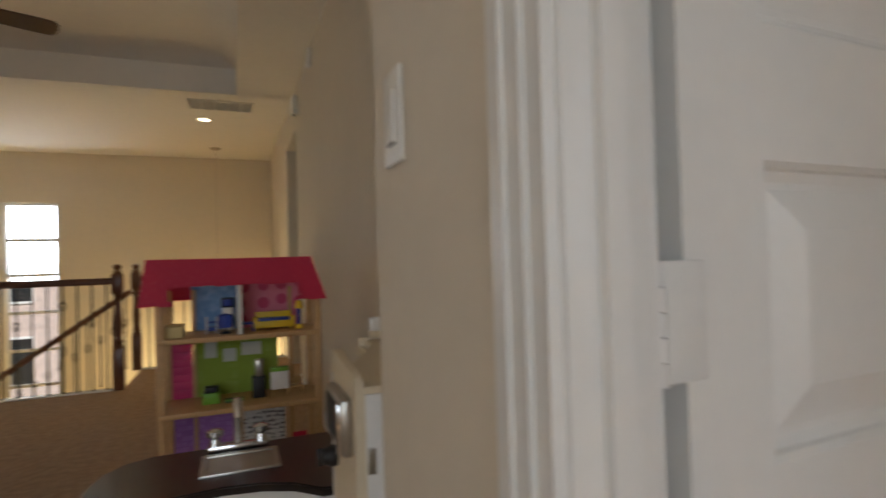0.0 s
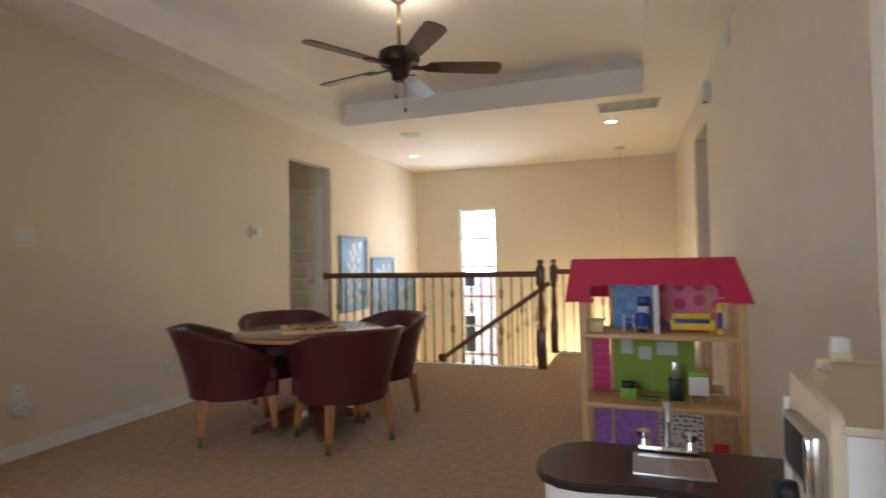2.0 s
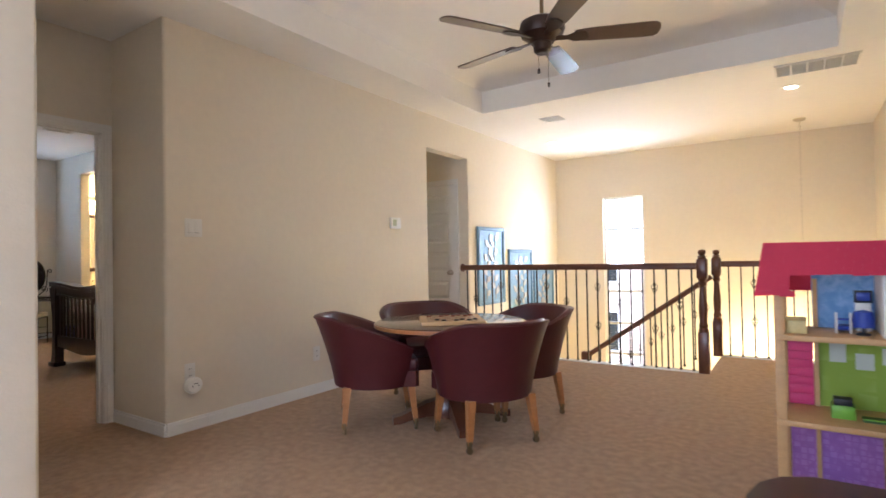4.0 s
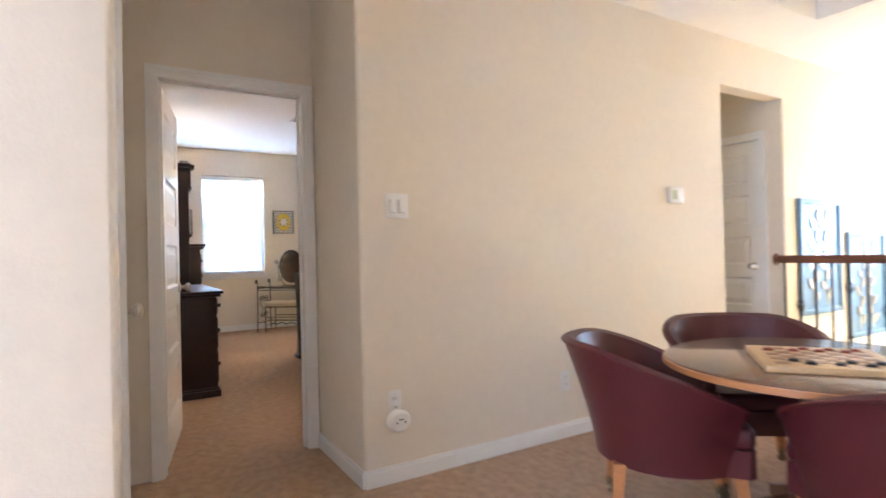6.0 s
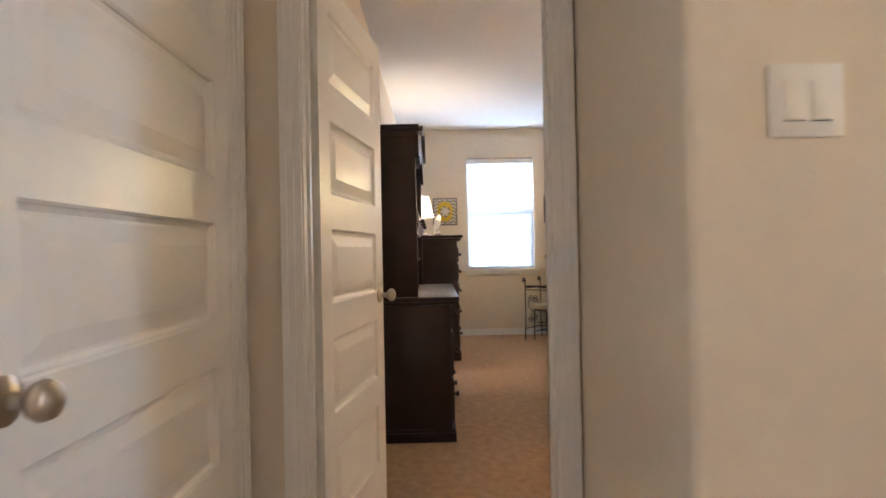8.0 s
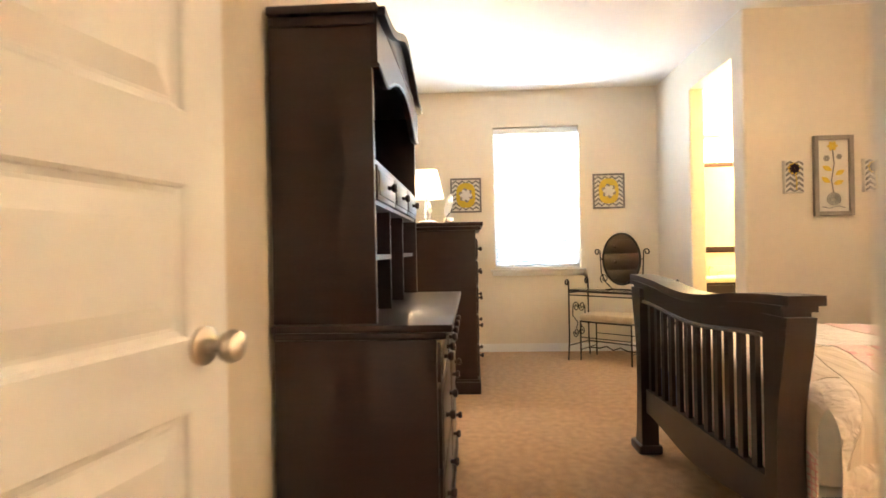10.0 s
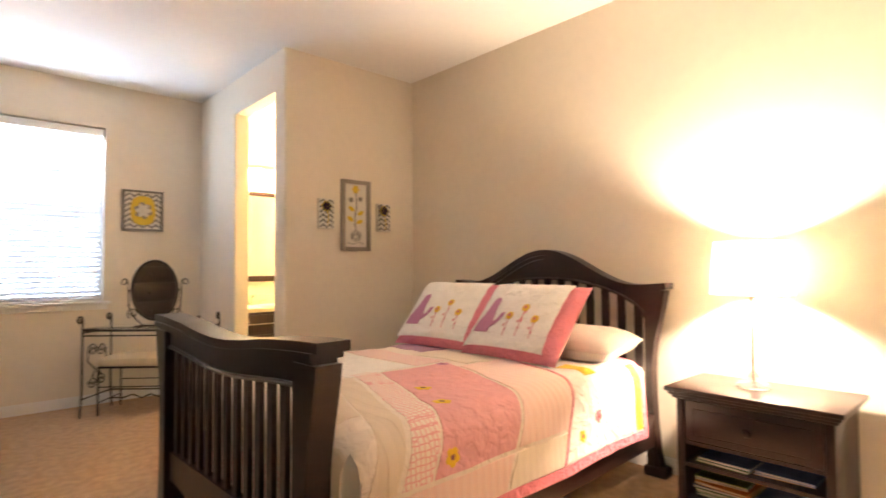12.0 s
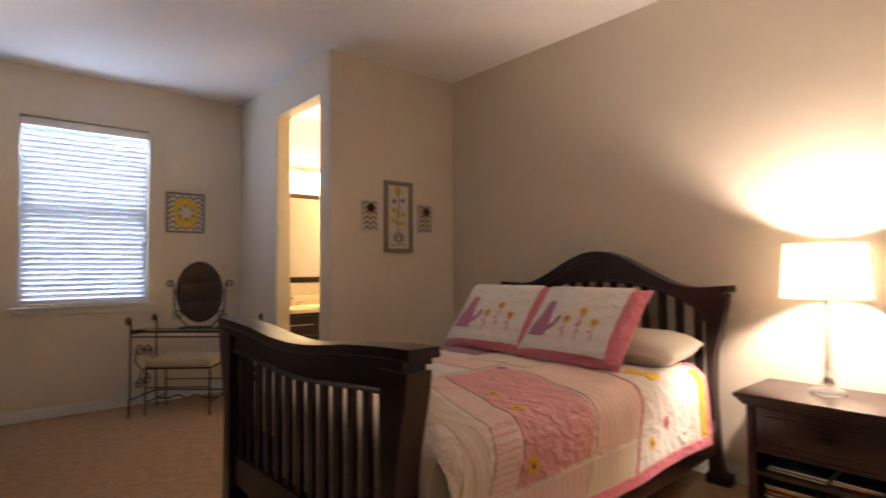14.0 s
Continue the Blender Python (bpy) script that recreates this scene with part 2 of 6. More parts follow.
def shared(name, me, parent, m):
    ob = new(name, me)
    ob.parent = parent
    ob.matrix_basis = m
    return ob


def thing(name, m, label, category, group=""):
    ob = new(name)
    ob.matrix_basis = m
    return tagged(ob, label, category, group)


def solid(name, bm, material, label, category, m=None, group="", kind=""):
    ob = new(name, mesh_of(name, bm, material, 12 if category == "wall" else 35))
    if m is not None:
        ob.matrix_basis = m
    return tagged(ob, label, category, group, kind)


def B(*boxes, bev=0.0, rounds=(), rr=0.02):
    bm = bmesh.new()
    for b in boxes:
        quad_box(bm, *b, bev=bev, rounds=rounds, rr=rr)
    return bm


def L(prof, seg=20, c=(0, 0, 0), turn=None):
    bm = bmesh.new()
    lathe(bm, prof, seg, c, turn)
    return bm


def T(*runs, r=0.01, seg=8):
    bm = bmesh.new()
    for p in runs:
        tube(bm, p, r, seg)
    return bm


def P(poly, d0, d1, plane="xz"):
    bm = bmesh.new()
    prism(bm, poly, d0, d1, plane)
    return bm


def spiral(c, r0, r1, a0, a1, n, u, v):
    """Points of a scroll in the plane of u and v."""
    c, u, v = Vector(c), Vector(u), Vector(v)
    out = []
    for i in range(n + 1):
        k = i / n
        a, r = radians(a0 + (a1 - a0) * k), r0 + (r1 - r0) * k
        out.append(c + r * math.cos(a) * u + r * math.sin(a) * v)
    return out


# ---- structure ----
ZC, ZB, ZT = 2.717, 2.74, 2.96


def wall(name, boxes, label, rounds=(), material=PAINT):
    return solid(name, B(*boxes, rounds=rounds), material, label, "wall", kind="structure")


wall("wall_loft_left", [(-4.24, -4.113, 2.205, 5.14, 0, 2.34), (-4.24, -4.113, 5.996, 8.886, -2.9, 2.34), (-4.24, -4.113, 2.205, 8.886, 2.34, ZC)],
     "beige painted plaster wall with a hall opening", [(-4.113, 2.205), (-4.113, 5.14), (-4.113, 5.996)])
wall("wall_return", [(-4.80, -4.24, 2.205, 2.33, 0, ZC)], "short beige plaster return beside the bedroom door")
wall("wall_bedroom_door", [(-4.895, -4.80, 1.10, 1.387, 0, ZB), (-4.895, -4.80, 1.387, 2.149, 2.055, ZB), (-4.895, -4.80, 2.149, 5.02, 0, ZB)],
     "beige plaster wall holding the bedroom doorway")
wall("wall_closet", [(-3.842, -3.262, 1.10, 1.227, 0, ZC), (-4.722, -3.842, 1.10, 1.227, 2.055, ZC), (-4.80, -4.722, 1.10, 1.227, 0, ZC)],
     "beige plaster wall holding the closet door", [(-3.262, 1.227)])
wall("wall_hall_near", [(-3.39, -3.262, -2.6, 1.10, 0, ZC)], "beige plaster wall beside the hall alcove")
wall("wall_south", [(-3.39, -2.85, -2.72, -2.6, 0, ZC), (-0.85, 2.4, -2.72, -2.6, 0, 0.7), (-0.85, 0.42, -2.72, -2.6, 0.7, ZC), (1.78, 2.4, -2.72, -2.6, 0.7, ZC),
                    (0.42, 1.78, -2.72, -2.6, 2.3, ZC), (-2.85, -0.85, -2.72, -2.6, 0, 0.65), (-2.85, -0.85, -2.72, -2.6, 2.35, ZC)], "beige plaster wall with window openings")
wall("wall_switch", [(-0.287, -0.222, 0.458, 0.928, 0, ZC), (-0.287, -0.222, -0.38, 0.458, 2.055, ZC), (-0.287, -0.222, -2.6, -0.38, 0, ZC), (-0.222, 2.4, 0.808, 0.928, 0, ZC)],
     "beige plaster wall with a doorway and switch", [(-0.287, 0.928)])
wall("wall_side_room", [(2.4, 2.52, -2.72, 0.928, 0, ZC)], "plain beige plaster wall of the side room")
wall("wall_loft_right", [(0.08, 0.2, 0.928, 5.30, 0, 2.36), (0.08, 0.2, 6.30, 6.86, 0, 2.36), (0.08, 0.2, 6.86, 8.886, -2.9, 2.36), (0.08, 0.2, 0.928, 8.886, 2.36, ZC)],
     "long beige plaster wall with a hall opening", [(0.08, 5.30), (0.08, 6.30)])
wall("wall_hall_right", [(0.2, 1.5, 5.18, 5.30, 0, ZC), (0.2, 1.5, 6.30, 6.42, 0, ZC), (1.5, 1.62, 5.18, 6.42, 0, ZC)], "plain beige plaster walls of the small hall")
wall("wall_far", [(-4.24, -3.338, 8.886, 9.02, -2.9, ZC), (-2.707, 0.2, 8.886, 9.02, -2.9, ZC), (-3.338, -2.707, 8.886, 9.02, 2.03, ZC), (-3.338, -2.707, 8.886, 9.02, -2.9, -0.95)],
     "tall beige plaster stairwell wall with a narrow window")
wall("wall_niche", [(-4.92, -4.24, 5.02, 5.14, 0, ZC), (-4.30, -4.24, 5.996, 6.12, 0, ZC), (-5.08, -4.30, 5.996, 6.12, 2.055, ZC), (-5.5, -5.08, 5.996, 6.12, 0, ZC), (-5.62, -5.5, 5.24, 6.12, 0, ZC)],
     "beige plaster walls of the small side hall")
wall("wall_stairwell", [(-4.113, -1.45, 5.80, 5.885, -2.9, -0.25), (-1.50, 0.08, 6.80, 6.86, -2.9, -0.25), (-1.50, -1.45, 5.885, 6.80, -2.9, -0.25)], "beige plaster walls below the loft floor")
wall("wall_bedroom_window", [(-10.475, -10.347, 1.200, 2.225, 0, ZB), (-10.475, -10.347, 3.115, 5.220, 0, ZB), (-10.475, -10.347, 2.225, 3.115, 0, 0.855), (-10.475, -10.347, 2.225, 3.115, 2.355, ZB)],
     "beige plaster bedroom wall around the window")
wall("wall_bedroom_left", [(-10.347, -4.895, 1.200, 1.330, 0, ZB)], "plain beige plaster bedroom wall behind the dressers")
wall("wall_bedroom_head", [(-10.347, -4.895, 5.089, 5.220, 0, ZB)], "plain beige plaster wall behind the bed")
wall("wall_bath_side", [(-8.698, -8.578, 4.032, 5.089, 0, ZB), (-8.698, -8.578, 3.912, 4.032, 0, ZB)], "beige plaster wall with three flower pictures", [(-8.578, 3.912)])
wall("wall_bath_front", [(-10.347, -9.510, 3.912, 4.032, 0, 2.45), (-8.755, -8.698, 3.912, 4.032, 0, 2.45), (-10.347, -8.698, 3.912, 4.032, 2.45, ZB)],
     "beige plaster wall with the bathroom opening", [(-9.510, 3.912), (-8.755, 3.912)])

solid("floor", B((-4.80, -0.287, -2.6, 1.0, -0.25, 0), (-4.24, 0.08, 1.0, 5.885, -0.25, 0), (-1.45, 0.08, 5.885, 6.86, -0.25, 0), (-4.80, -4.24, 1.0, 2.3, -0.25, 0),
                 (-0.287, 2.4, -2.6, 0.928, -0.25, 0), (-5.5, -4.24, 5.24, 6.12, -0.25, 0), (-4.80, -4.24, 5.02, 5.24, -0.25, 0), (0.08, 1.5, 5.18, 6.42, -0.25, 0), (-10.347, -4.800, 1.280, 5.089, -0.25, 0)),
      CARPET, "tan cut-pile carpet over the whole upper floor", "carpet", kind="structure")
solid("floor_foyer", B((-4.24, 0.2, 5.80, 9.02, -3.0, -2.9)), CARPET, "floor at the bottom of the stairwell", "floor", kind="structure")

XT0, XT1, YT0, YT1 = -3.628, -0.431, 1.36, 5.538
bm = B((-4.80, XT0, -2.72, 9.02, ZC, ZC + 0.1), (-5.62, -4.80, 5.24, 6.12, ZC, ZC + 0.1), (XT1, 2.52, -2.72, 9.02, ZC, ZC + 0.1), (XT0, XT1, -2.72, YT0, ZC, ZC + 0.1), (XT0, XT1, YT1, 9.02, ZC, ZC + 0.1),
       (XT0 - 0.1, XT0, YT0, YT1, ZC + 0.1, ZT), (XT1, XT1 + 0.1, YT0, YT1, ZC + 0.1, ZT), (XT0 - 0.1, XT1 + 0.1, YT0 - 0.1, YT0, ZC + 0.1, ZT), (XT0 - 0.1, XT1 + 0.1, YT1, YT1 + 0.1, ZC + 0.1, ZT))
lo = [bm.verts.new(p) for p in ((XT0 - 0.1, YT0 - 0.1, ZT), (XT1 + 0.1, YT0 - 0.1, ZT), (XT1 + 0.1, YT1 + 0.1, ZT), (XT0 - 0.1, YT1 + 0.1, ZT))]
mi = [bm.verts.new(p) for p in ((XT0, YT0, ZT), (XT1, YT0, ZT), (XT1, YT1, ZT), (XT0, YT1, ZT))]
hi = [bm.verts.new(p) for p in ((XT0 + 0.14, YT0 + 0.14, ZT + 0.08), (XT1 - 0.14, YT0 + 0.14, ZT + 0.08), (XT1 - 0.14, YT1 - 0.14, ZT + 0.08), (XT0 + 0.14, YT1 - 0.14, ZT + 0.08))]
for i in range(4):
    j = (i + 1) % 4
    bm.faces.new((mi[i], mi[j], hi[j], hi[i]))
bm.faces.new(hi)
quad_box(bm, XT0 - 0.1, XT1 + 0.1, YT0 - 0.1, YT1 + 0.1, ZT + 0.09, ZT + 0.15)
bmesh.ops.delete(bm, geom=lo, context="VERTS")
solid("ceiling_loft", bm, CEIL, "off-white ceiling with a raised tray", "ceiling", kind="structure")
solid("ceiling_bedroom", B((-10.475, -4.800, 1.200, 5.220, ZB, ZB + 0.1)), CEIL, "plain off-white bedroom ceiling", "ceiling", kind="structure")


def baseboard(runs):
    bm = bmesh.new()
    for x0, x1, y0, y1, axis, side in runs:
        # axis x: run along x at y0; side gives the way into the room
        if axis == "x":
            a, b = sorted((y0, y0 + side * 0.014))
            a2, b2 = sorted((y0, y0 + side * 0.009))
            quad_box(bm, x0, x1, a, b, 0.0, 0.068)
            quad_box(bm, x0, x1, a2, b2, 0.068, 0.084)
        else:
            a, b = sorted((x0, x0 + side * 0.014))
            a2, b2 = sorted((x0, x0 + side * 0.009))
            quad_box(bm, a, b, y0, y1, 0.0, 0.068)
            quad_box(bm, a2, b2, y0, y1, 0.068, 0.084)
    return bm


solid("baseboard_loft", baseboard([(-4.113, 0, 2.205, 5.14, "y", 1), (-4.788, -4.113, 2.205, 0, "x", -1), (-3.77, -3.262, 1.227, 0, "x", 1), (-3.262, 0, -2.6, 1.227, "y", 1), (0.08, 0, 0.928, 5.3, "y", -1)]),
      TRIM, "white painted baseboard along the loft walls", "baseboard", kind="structure")
solid("baseboard_bedroom", baseboard([(-10.347, 0.000, 1.330, 3.912, "y", 1), (-10.347, -9.510, 3.912, 0, "x", -1), (-8.755, -8.578, 3.912, 0, "x", -1), (-8.578, 0.000, 3.912, 5.089, "y", 1), (-8.565, -4.920, 5.089, 0, "x", -1), (-10.335, -4.920, 1.330, 0, "x", 1)]),
      TRIM, "white painted baseboard along the bedroom walls", "baseboard", kind="structure")


def casing(name, m, w, h, depth, both=True):
    """Jambs, stops and moulded casing of a doorway; x across, y through the wall from 0 to depth."""
    t = thing(name, m, "white painted door casing and jambs around the doorway", "door frame")
    t["kind"] = "structure"
    part("jamb", B((-0.018, 0, -0.002, depth + 0.002, 0, h), (w, w + 0.018, -0.002, depth + 0.002, 0, h), (-0.018, w + 0.018, -0.002, depth + 0.002, h, h + 0.018), bev=0.002), TRIM, t)
    for s in (0, 1):
        if s and not both:
            continue
        y0, y1, y2 = ((-0.012, -0.017, -0.021) if s == 0 else (depth + 0.012, depth + 0.017, depth + 0.021))
        yb = 0.0 if s == 0 else depth
        for i, (a, b, y) in enumerate(((0.006, 0.026, y0), (0.026, 0.046, y1), (0.046, 0.064, y2))):
            ya, yc = sorted((yb, y))
            bm = B((-b, -a, ya, yc, 0, h + b), (w + a, w + b, ya, yc, 0, h + b), (-a, w + a, ya, yc, h + a, h + b))
            part("casing", bm, TRIM, t)
    part("stop", B((0, 0.010, depth * 0.35, depth * 0.62, 0, h), (w - 0.010, w, depth * 0.35, depth * 0.62, 0, h), (0.010, w - 0.010, depth * 0.35, depth * 0.62, h - 0.010, h)), TRIM, t)
    return t


def knob_mesh(side):
    s = side
    rot = Matrix.Rotation(radians(-90 * s), 3, "X")
    return L([(0.0, 0.0), (0.033, 0.0), (0.033, 0.006), (0.026, 0.010), (0.012, 0.014), (0.010, 0.030), (0.014, 0.036), (0.024, 0.044), (0.028, 0.054), (0.024, 0.066), (0.012, 0.072), (0.0, 0.073)], 20, turn=rot)


def panel_door(name, m, w, h, label, knob=True, swing=1, spread=0.0):
    """Five raised panels over stiles and rails; hinge edge at x 0, thickness along y."""
    t = thing(name, m, label, "door")
    t["kind"] = "structure"
    th, st, rail = 0.035, 0.095, 0.115
    ph = (h - 0.215 - 0.105 - 4 * rail) / 5
    frame_boxes = [(0, st, 0, th, 0.012, h), (w - st, w, 0, th, 0.012, h), (st, w - st, 0, th, 0.012, 0.215), (st, w - st, 0, th, h - 0.105, h)]
    z = 0.215
    cells = []
    for i in range(5):
        cells.append((z, z + ph))
        z += ph
        if i < 4:
            frame_boxes.append((st, w - st, 0, th, z, z + rail))
            z += rail
    part("leaf_frame", B(*frame_boxes), TRIM, t)
    for z0, z1 in cells:
        bm = bmesh.new()
        for y0, s in ((0.0, 1), (th, -1)):
            rings = []
            for inset, dep in ((0, 0.0), (0.005, 0.004), (0.007, 0.010), (0.016, 0.014), (0.022, 0.014), (0.058, 0.003), (0.064, 0.003)):
                rings.append([bm.verts.new((x, y0 + s * dep, zz)) for x, zz in ((st + inset, z0 + inset), (w - st - inset, z0 + inset), (w - st - inset, z1 - inset), (st + inset, z1 - inset))])
            fs = []
            for a, b in zip(rings, rings[1:]):
                for k in range(4):
                    fs.append(bm.faces.new((a[k], a[(k + 1) % 4], b[(k + 1) % 4], b[k])))
            fs.append(bm.faces.new(rings[-1]))
            bmesh.ops.recalc_face_normals(bm, faces=fs)
        face_of = new("panel", mesh_of("panel", bm, TRIM, 7))
        face_of.parent = t
    if knob:
        for y, s in ((0.0, -1), (th, 1)):
            k = part("door_knob", knob_mesh(s), NICKEL, t, "satin nickel round knob", Matrix.Translation((w - 0.065, y, 0.93)))
        part("latch_plate", B((w - 0.001, w + 0.0015, 0.006, th - 0.006, 0.90, 0.96)), NICKEL, t)
    for zz in (0.28, 1.07, 1.83):
        y = 0.0 if swing > 0 else th
        bm = bmesh.new()
        for k in range(5):
            tube(bm, [(-0.005 - spread / 2, y - 0.004 * swing, zz - 0.045 + 0.018 * k + 0.0006), (-0.005 - spread / 2, y - 0.004 * swing, zz - 0.0276 + 0.018 * k)], 0.0065)
        g = part("hinge", bm, TRIM, t)
        part("leaf_plate", B((-0.002, 0.0, min(y, y + 0.028 * swing), max(y, y + 0.028 * swing), zz - 0.045, zz + 0.045)), TRIM, g)
        if spread:
            ya, yb = sorted((y - 0.001 * swing, y - 0.0035 * swing))
            part("open_leaf", B((-spread, 0.018, ya, yb, zz - 0.045, zz + 0.045), bev=0.0008), TRIM, g)
    return t


# bedroom doorway, its open door, the closet door, the niche door and the side-room door
casing("door_frame_1", pose(-4.80, 1.405, 0, rz=90), 0.726, 2.037, 0.095)
panel_door("door_1", pose(-4.928, 1.424, 0, rz=170), 0.715, 2.03, "open white five-panel bedroom door with nickel knob", swing=-1, spread=0.030)
casing("door_frame_2", pose(-3.86, 1.227, 0, rz=180), 0.845, 2.037, 0.127)
panel_door("door_2", pose(-4.702, 1.190, 0, rz=0), 0.838, 2.03, "closed white five-panel closet door with nickel knob", swing=-1)
casing("door_frame_3", pose(-5.062, 5.996, 0, rz=0), 0.745, 2.037, 0.12)
panel_door("door_3", pose(-5.060, 6.012, 0, rz=0), 0.741, 2.03, "closed white five-panel door in the side hall")
casing("door_frame_4", pose(-0.287, 0.440, 0, rz=-90), 0.80, 2.037, 0.065)
panel_door("door_4", pose(-0.168, 0.465, 0, rz=3), 0.785, 2.03, "white five-panel door standing open into a side room", swing=1, spread=0.054)

# ---- loft: windows, stairs, railing ----


def sash_window(name, m, w, h, label, rails=(0.5,), sill=True):
    t = thing(name, m, label, "window")
    t["kind"] = "structure"
    part("window_frame", B((0, 0.04, 0.05, 0.11, 0, h), (w - 0.04, w, 0.05, 0.11, 0, h), (0.04, w - 0.04, 0.05, 0.11, 0, 0.04), (0.04, w - 0.04, 0.05, 0.11, h - 0.04, h), bev=0.003), TRIM, t)
    for k in rails:
        part("sash_rail", B((0.04, w - 0.04, 0.055, 0.10, h * k - 0.02, h * k + 0.02), bev=0.003), TRIM, t)
    zs = [0.04] + [h * k for k in rails] + [h - 0.04]
    for a, b in zip(zs, zs[1:]):
        g = part("pane", B((0.04, w - 0.04, 0.078, 0.082, a, b)), GLASS, t)
        g.visible_shadow = False
    if sill:
        part("window_sill", B((-0.05, w + 0.05, -0.045, 0.06, -0.022, 0.0), bev=0.005), TRIM, t)
        part("sill_apron", B((-0.03, w + 0.03, -0.016, -0.001, -0.07, -0.022), bev=0.003), TRIM, t)
    return t


sash_window("window_1", pose(-3.338, 8.886, -0.95), 0.631, 2.98, "tall narrow white stairwell window with clear panes", (0.17, 0.33, 0.5, 0.67, 0.83), sill=False)
sash_window("window_2", pose(-2.85, -2.6, 0.65, rz=0) @ pose(2.0, 0, 0, rz=180), 2.0, 1.7, "wide white window in the south wall")
sash_window("window_3", pose(1.78, -2.6, 0.7, rz=180), 1.36, 1.6, "white window of the side room")
sash_window("window_4", pose(-10.347, 2.225, 0.865, rz=90), 0.89, 1.48, "white sash bedroom window behind lowered blinds")


def stairs():
    t = thing("staircase", pose(-1.45, 5.885, 0), "carpeted staircase going down from the loft", "stairs")
    for i in range(9):
        z = -0.185 * (i + 1)
        part("step", B((-0.27 * (i + 1), -0.27 * i + 0.02, 0.01, 0.93, z - 0.185, z), bev=0.012), CARPET, t)
    part("landing", B((-2.66, -2.43, 0.01, 0.93, -2.0, -1.85), bev=0.01), CARPET, t)
    return t


stairs()

NEWEL = [(0.0, 0.0), (0.045, 0.0), (0.045, 0.40), (0.032, 0.42), (0.044, 0.44), (0.030, 0.47), (0.036, 0.52), (0.040, 0.60), (0.030, 0.72), (0.026, 0.80), (0.040, 0.82), (0.028, 0.85), (0.043, 0.88),
         (0.043, 1.06), (0.030, 1.075), (0.044, 1.085), (0.020, 1.095), (0.030, 1.108), (0.036, 1.125), (0.028, 1.145), (0.0, 1.152)]


def newel(parent, at):
    n = part("newel_post", L(NEWEL[:2] + NEWEL[2:], 16), RAILWOOD, parent, "turned stained wooden post", Matrix.Translation(at))
    part("base_block", B((-0.046, 0.046, -0.046, 0.046, 0.0, 0.38), bev=0.006), RAILWOOD, n)
    part("top_block", B((-0.045, 0.045, -0.045, 0.045, 0.88, 1.06), bev=0.008), RAILWOOD, n)


def baluster_mesh(length, knots):
    bm = bmesh.new()
    quad_box(bm, -0.0065, 0.0065, -0.0065, 0.0065, 0, length)
    lathe(bm, [(0.0, 0.0), (0.016, 0.0), (0.016, 0.012), (0.009, 0.022), (0.0, 0.023)], 8)
    for z in knots:
        for k in range(4):
            a = math.pi / 2 * k
            pts = []
            for i in range(9):
                q = i / 8
                b = a + q * math.pi * 1.0
                r = 0.024 * math.sin(q * math.pi) + 0.004
                pts.append((r * math.cos(b), r * math.sin(b), z - 0.05 + 0.10 * q))
            tube(bm, pts, 0.003, 5)
    return mesh_of("baluster", bm, IRON)


def railing(name, p0, p1, label, n, offset=0):
    """Level rail between two points of the floor, with iron balusters."""
    p0, p1 = Vector(p0), Vector(p1)
    d = p1 - p0
    ang = math.degrees(math.atan2(d.y, d.x))
    t = thing(name, Matrix.Translation(p0) @ pose(0, 0, 0, rz=ang), label, "railing")
    le = d.length
    prof = [(-0.028, 0.965), (0.028, 0.965), (0.033, 0.985), (0.030, 1.010), (0.018, 1.026), (-0.018, 1.026), (-0.030, 1.010), (-0.033, 0.985)]
    part("handrail", P(prof, 0.0, le, "yz"), RAILWOOD, t, "dark stained wooden handrail")
    part("floor_trim", B((0, le, -0.04, 0.045, -0.12, 0.012), bev=0.004), TRIM, t)
    plain, one, two = baluster_mesh(0.957, ()), baluster_mesh(0.957, (0.62,)), baluster_mesh(0.957, (0.38, 0.78))
    for i in range(n):
        me = (plain, one, plain, plain, two)[(i + offset) % 5]
        shared("baluster", me, t, Matrix.Translation((le * (i + 0.6) / n, 0, 0.008)))
    return t


r1 = railing("stair_railing", (-4.113, 5.84, 0), (-1.53, 5.84, 0), "loft railing of iron balusters under a wooden handrail", 23)
newel(r1, (2.583 + 0.047, 0, 0))
part("wall_rosette", L([(0, 0), (0.05, 0), (0.05, 0.012), (0.035, 0.02), (0, 0.02)], 18, (0, 0, 0.995), Matrix.Rotation(radians(90), 3, "Y")), RAILWOOD, r1)
r2 = railing("landing_railing", (-1.435, 6.835, 0), (0.08, 6.835, 0), "landing railing of iron balusters under a wooden handrail", 13, 2)
newel(r2, (-0.047, 0, 0))


def sloped_rail():
    t = thing("stair_handrail", pose(-1.50, 6.80, 0), "sloping wooden stair handrail with iron balusters", "railing")
    a, b = Vector((-0.03, 0.03, 0.86)), Vector((-1.45, 0.03, -0.13))
    part("handrail", T([a, b], r=0.030, seg=10), RAILWOOD, t, "dark stained sloping handrail")
    part("end_block", B((b.x - 0.05, b.x + 0.05, -0.02, 0.08, b.z - 0.75, b.z + 0.06), bev=0.01), RAILWOOD, t)
    me = baluster_mesh(0.80, (0.5,))
    for i in range(12):
        q = (i + 0.5) / 12
        p = a.lerp(b, q)
        shared("baluster", me, t, Matrix.Translation((p.x, 0.03, p.z - 0.80)))


sloped_rail()

# ---- loft: ceiling fan, vents, downlights, detectors ----


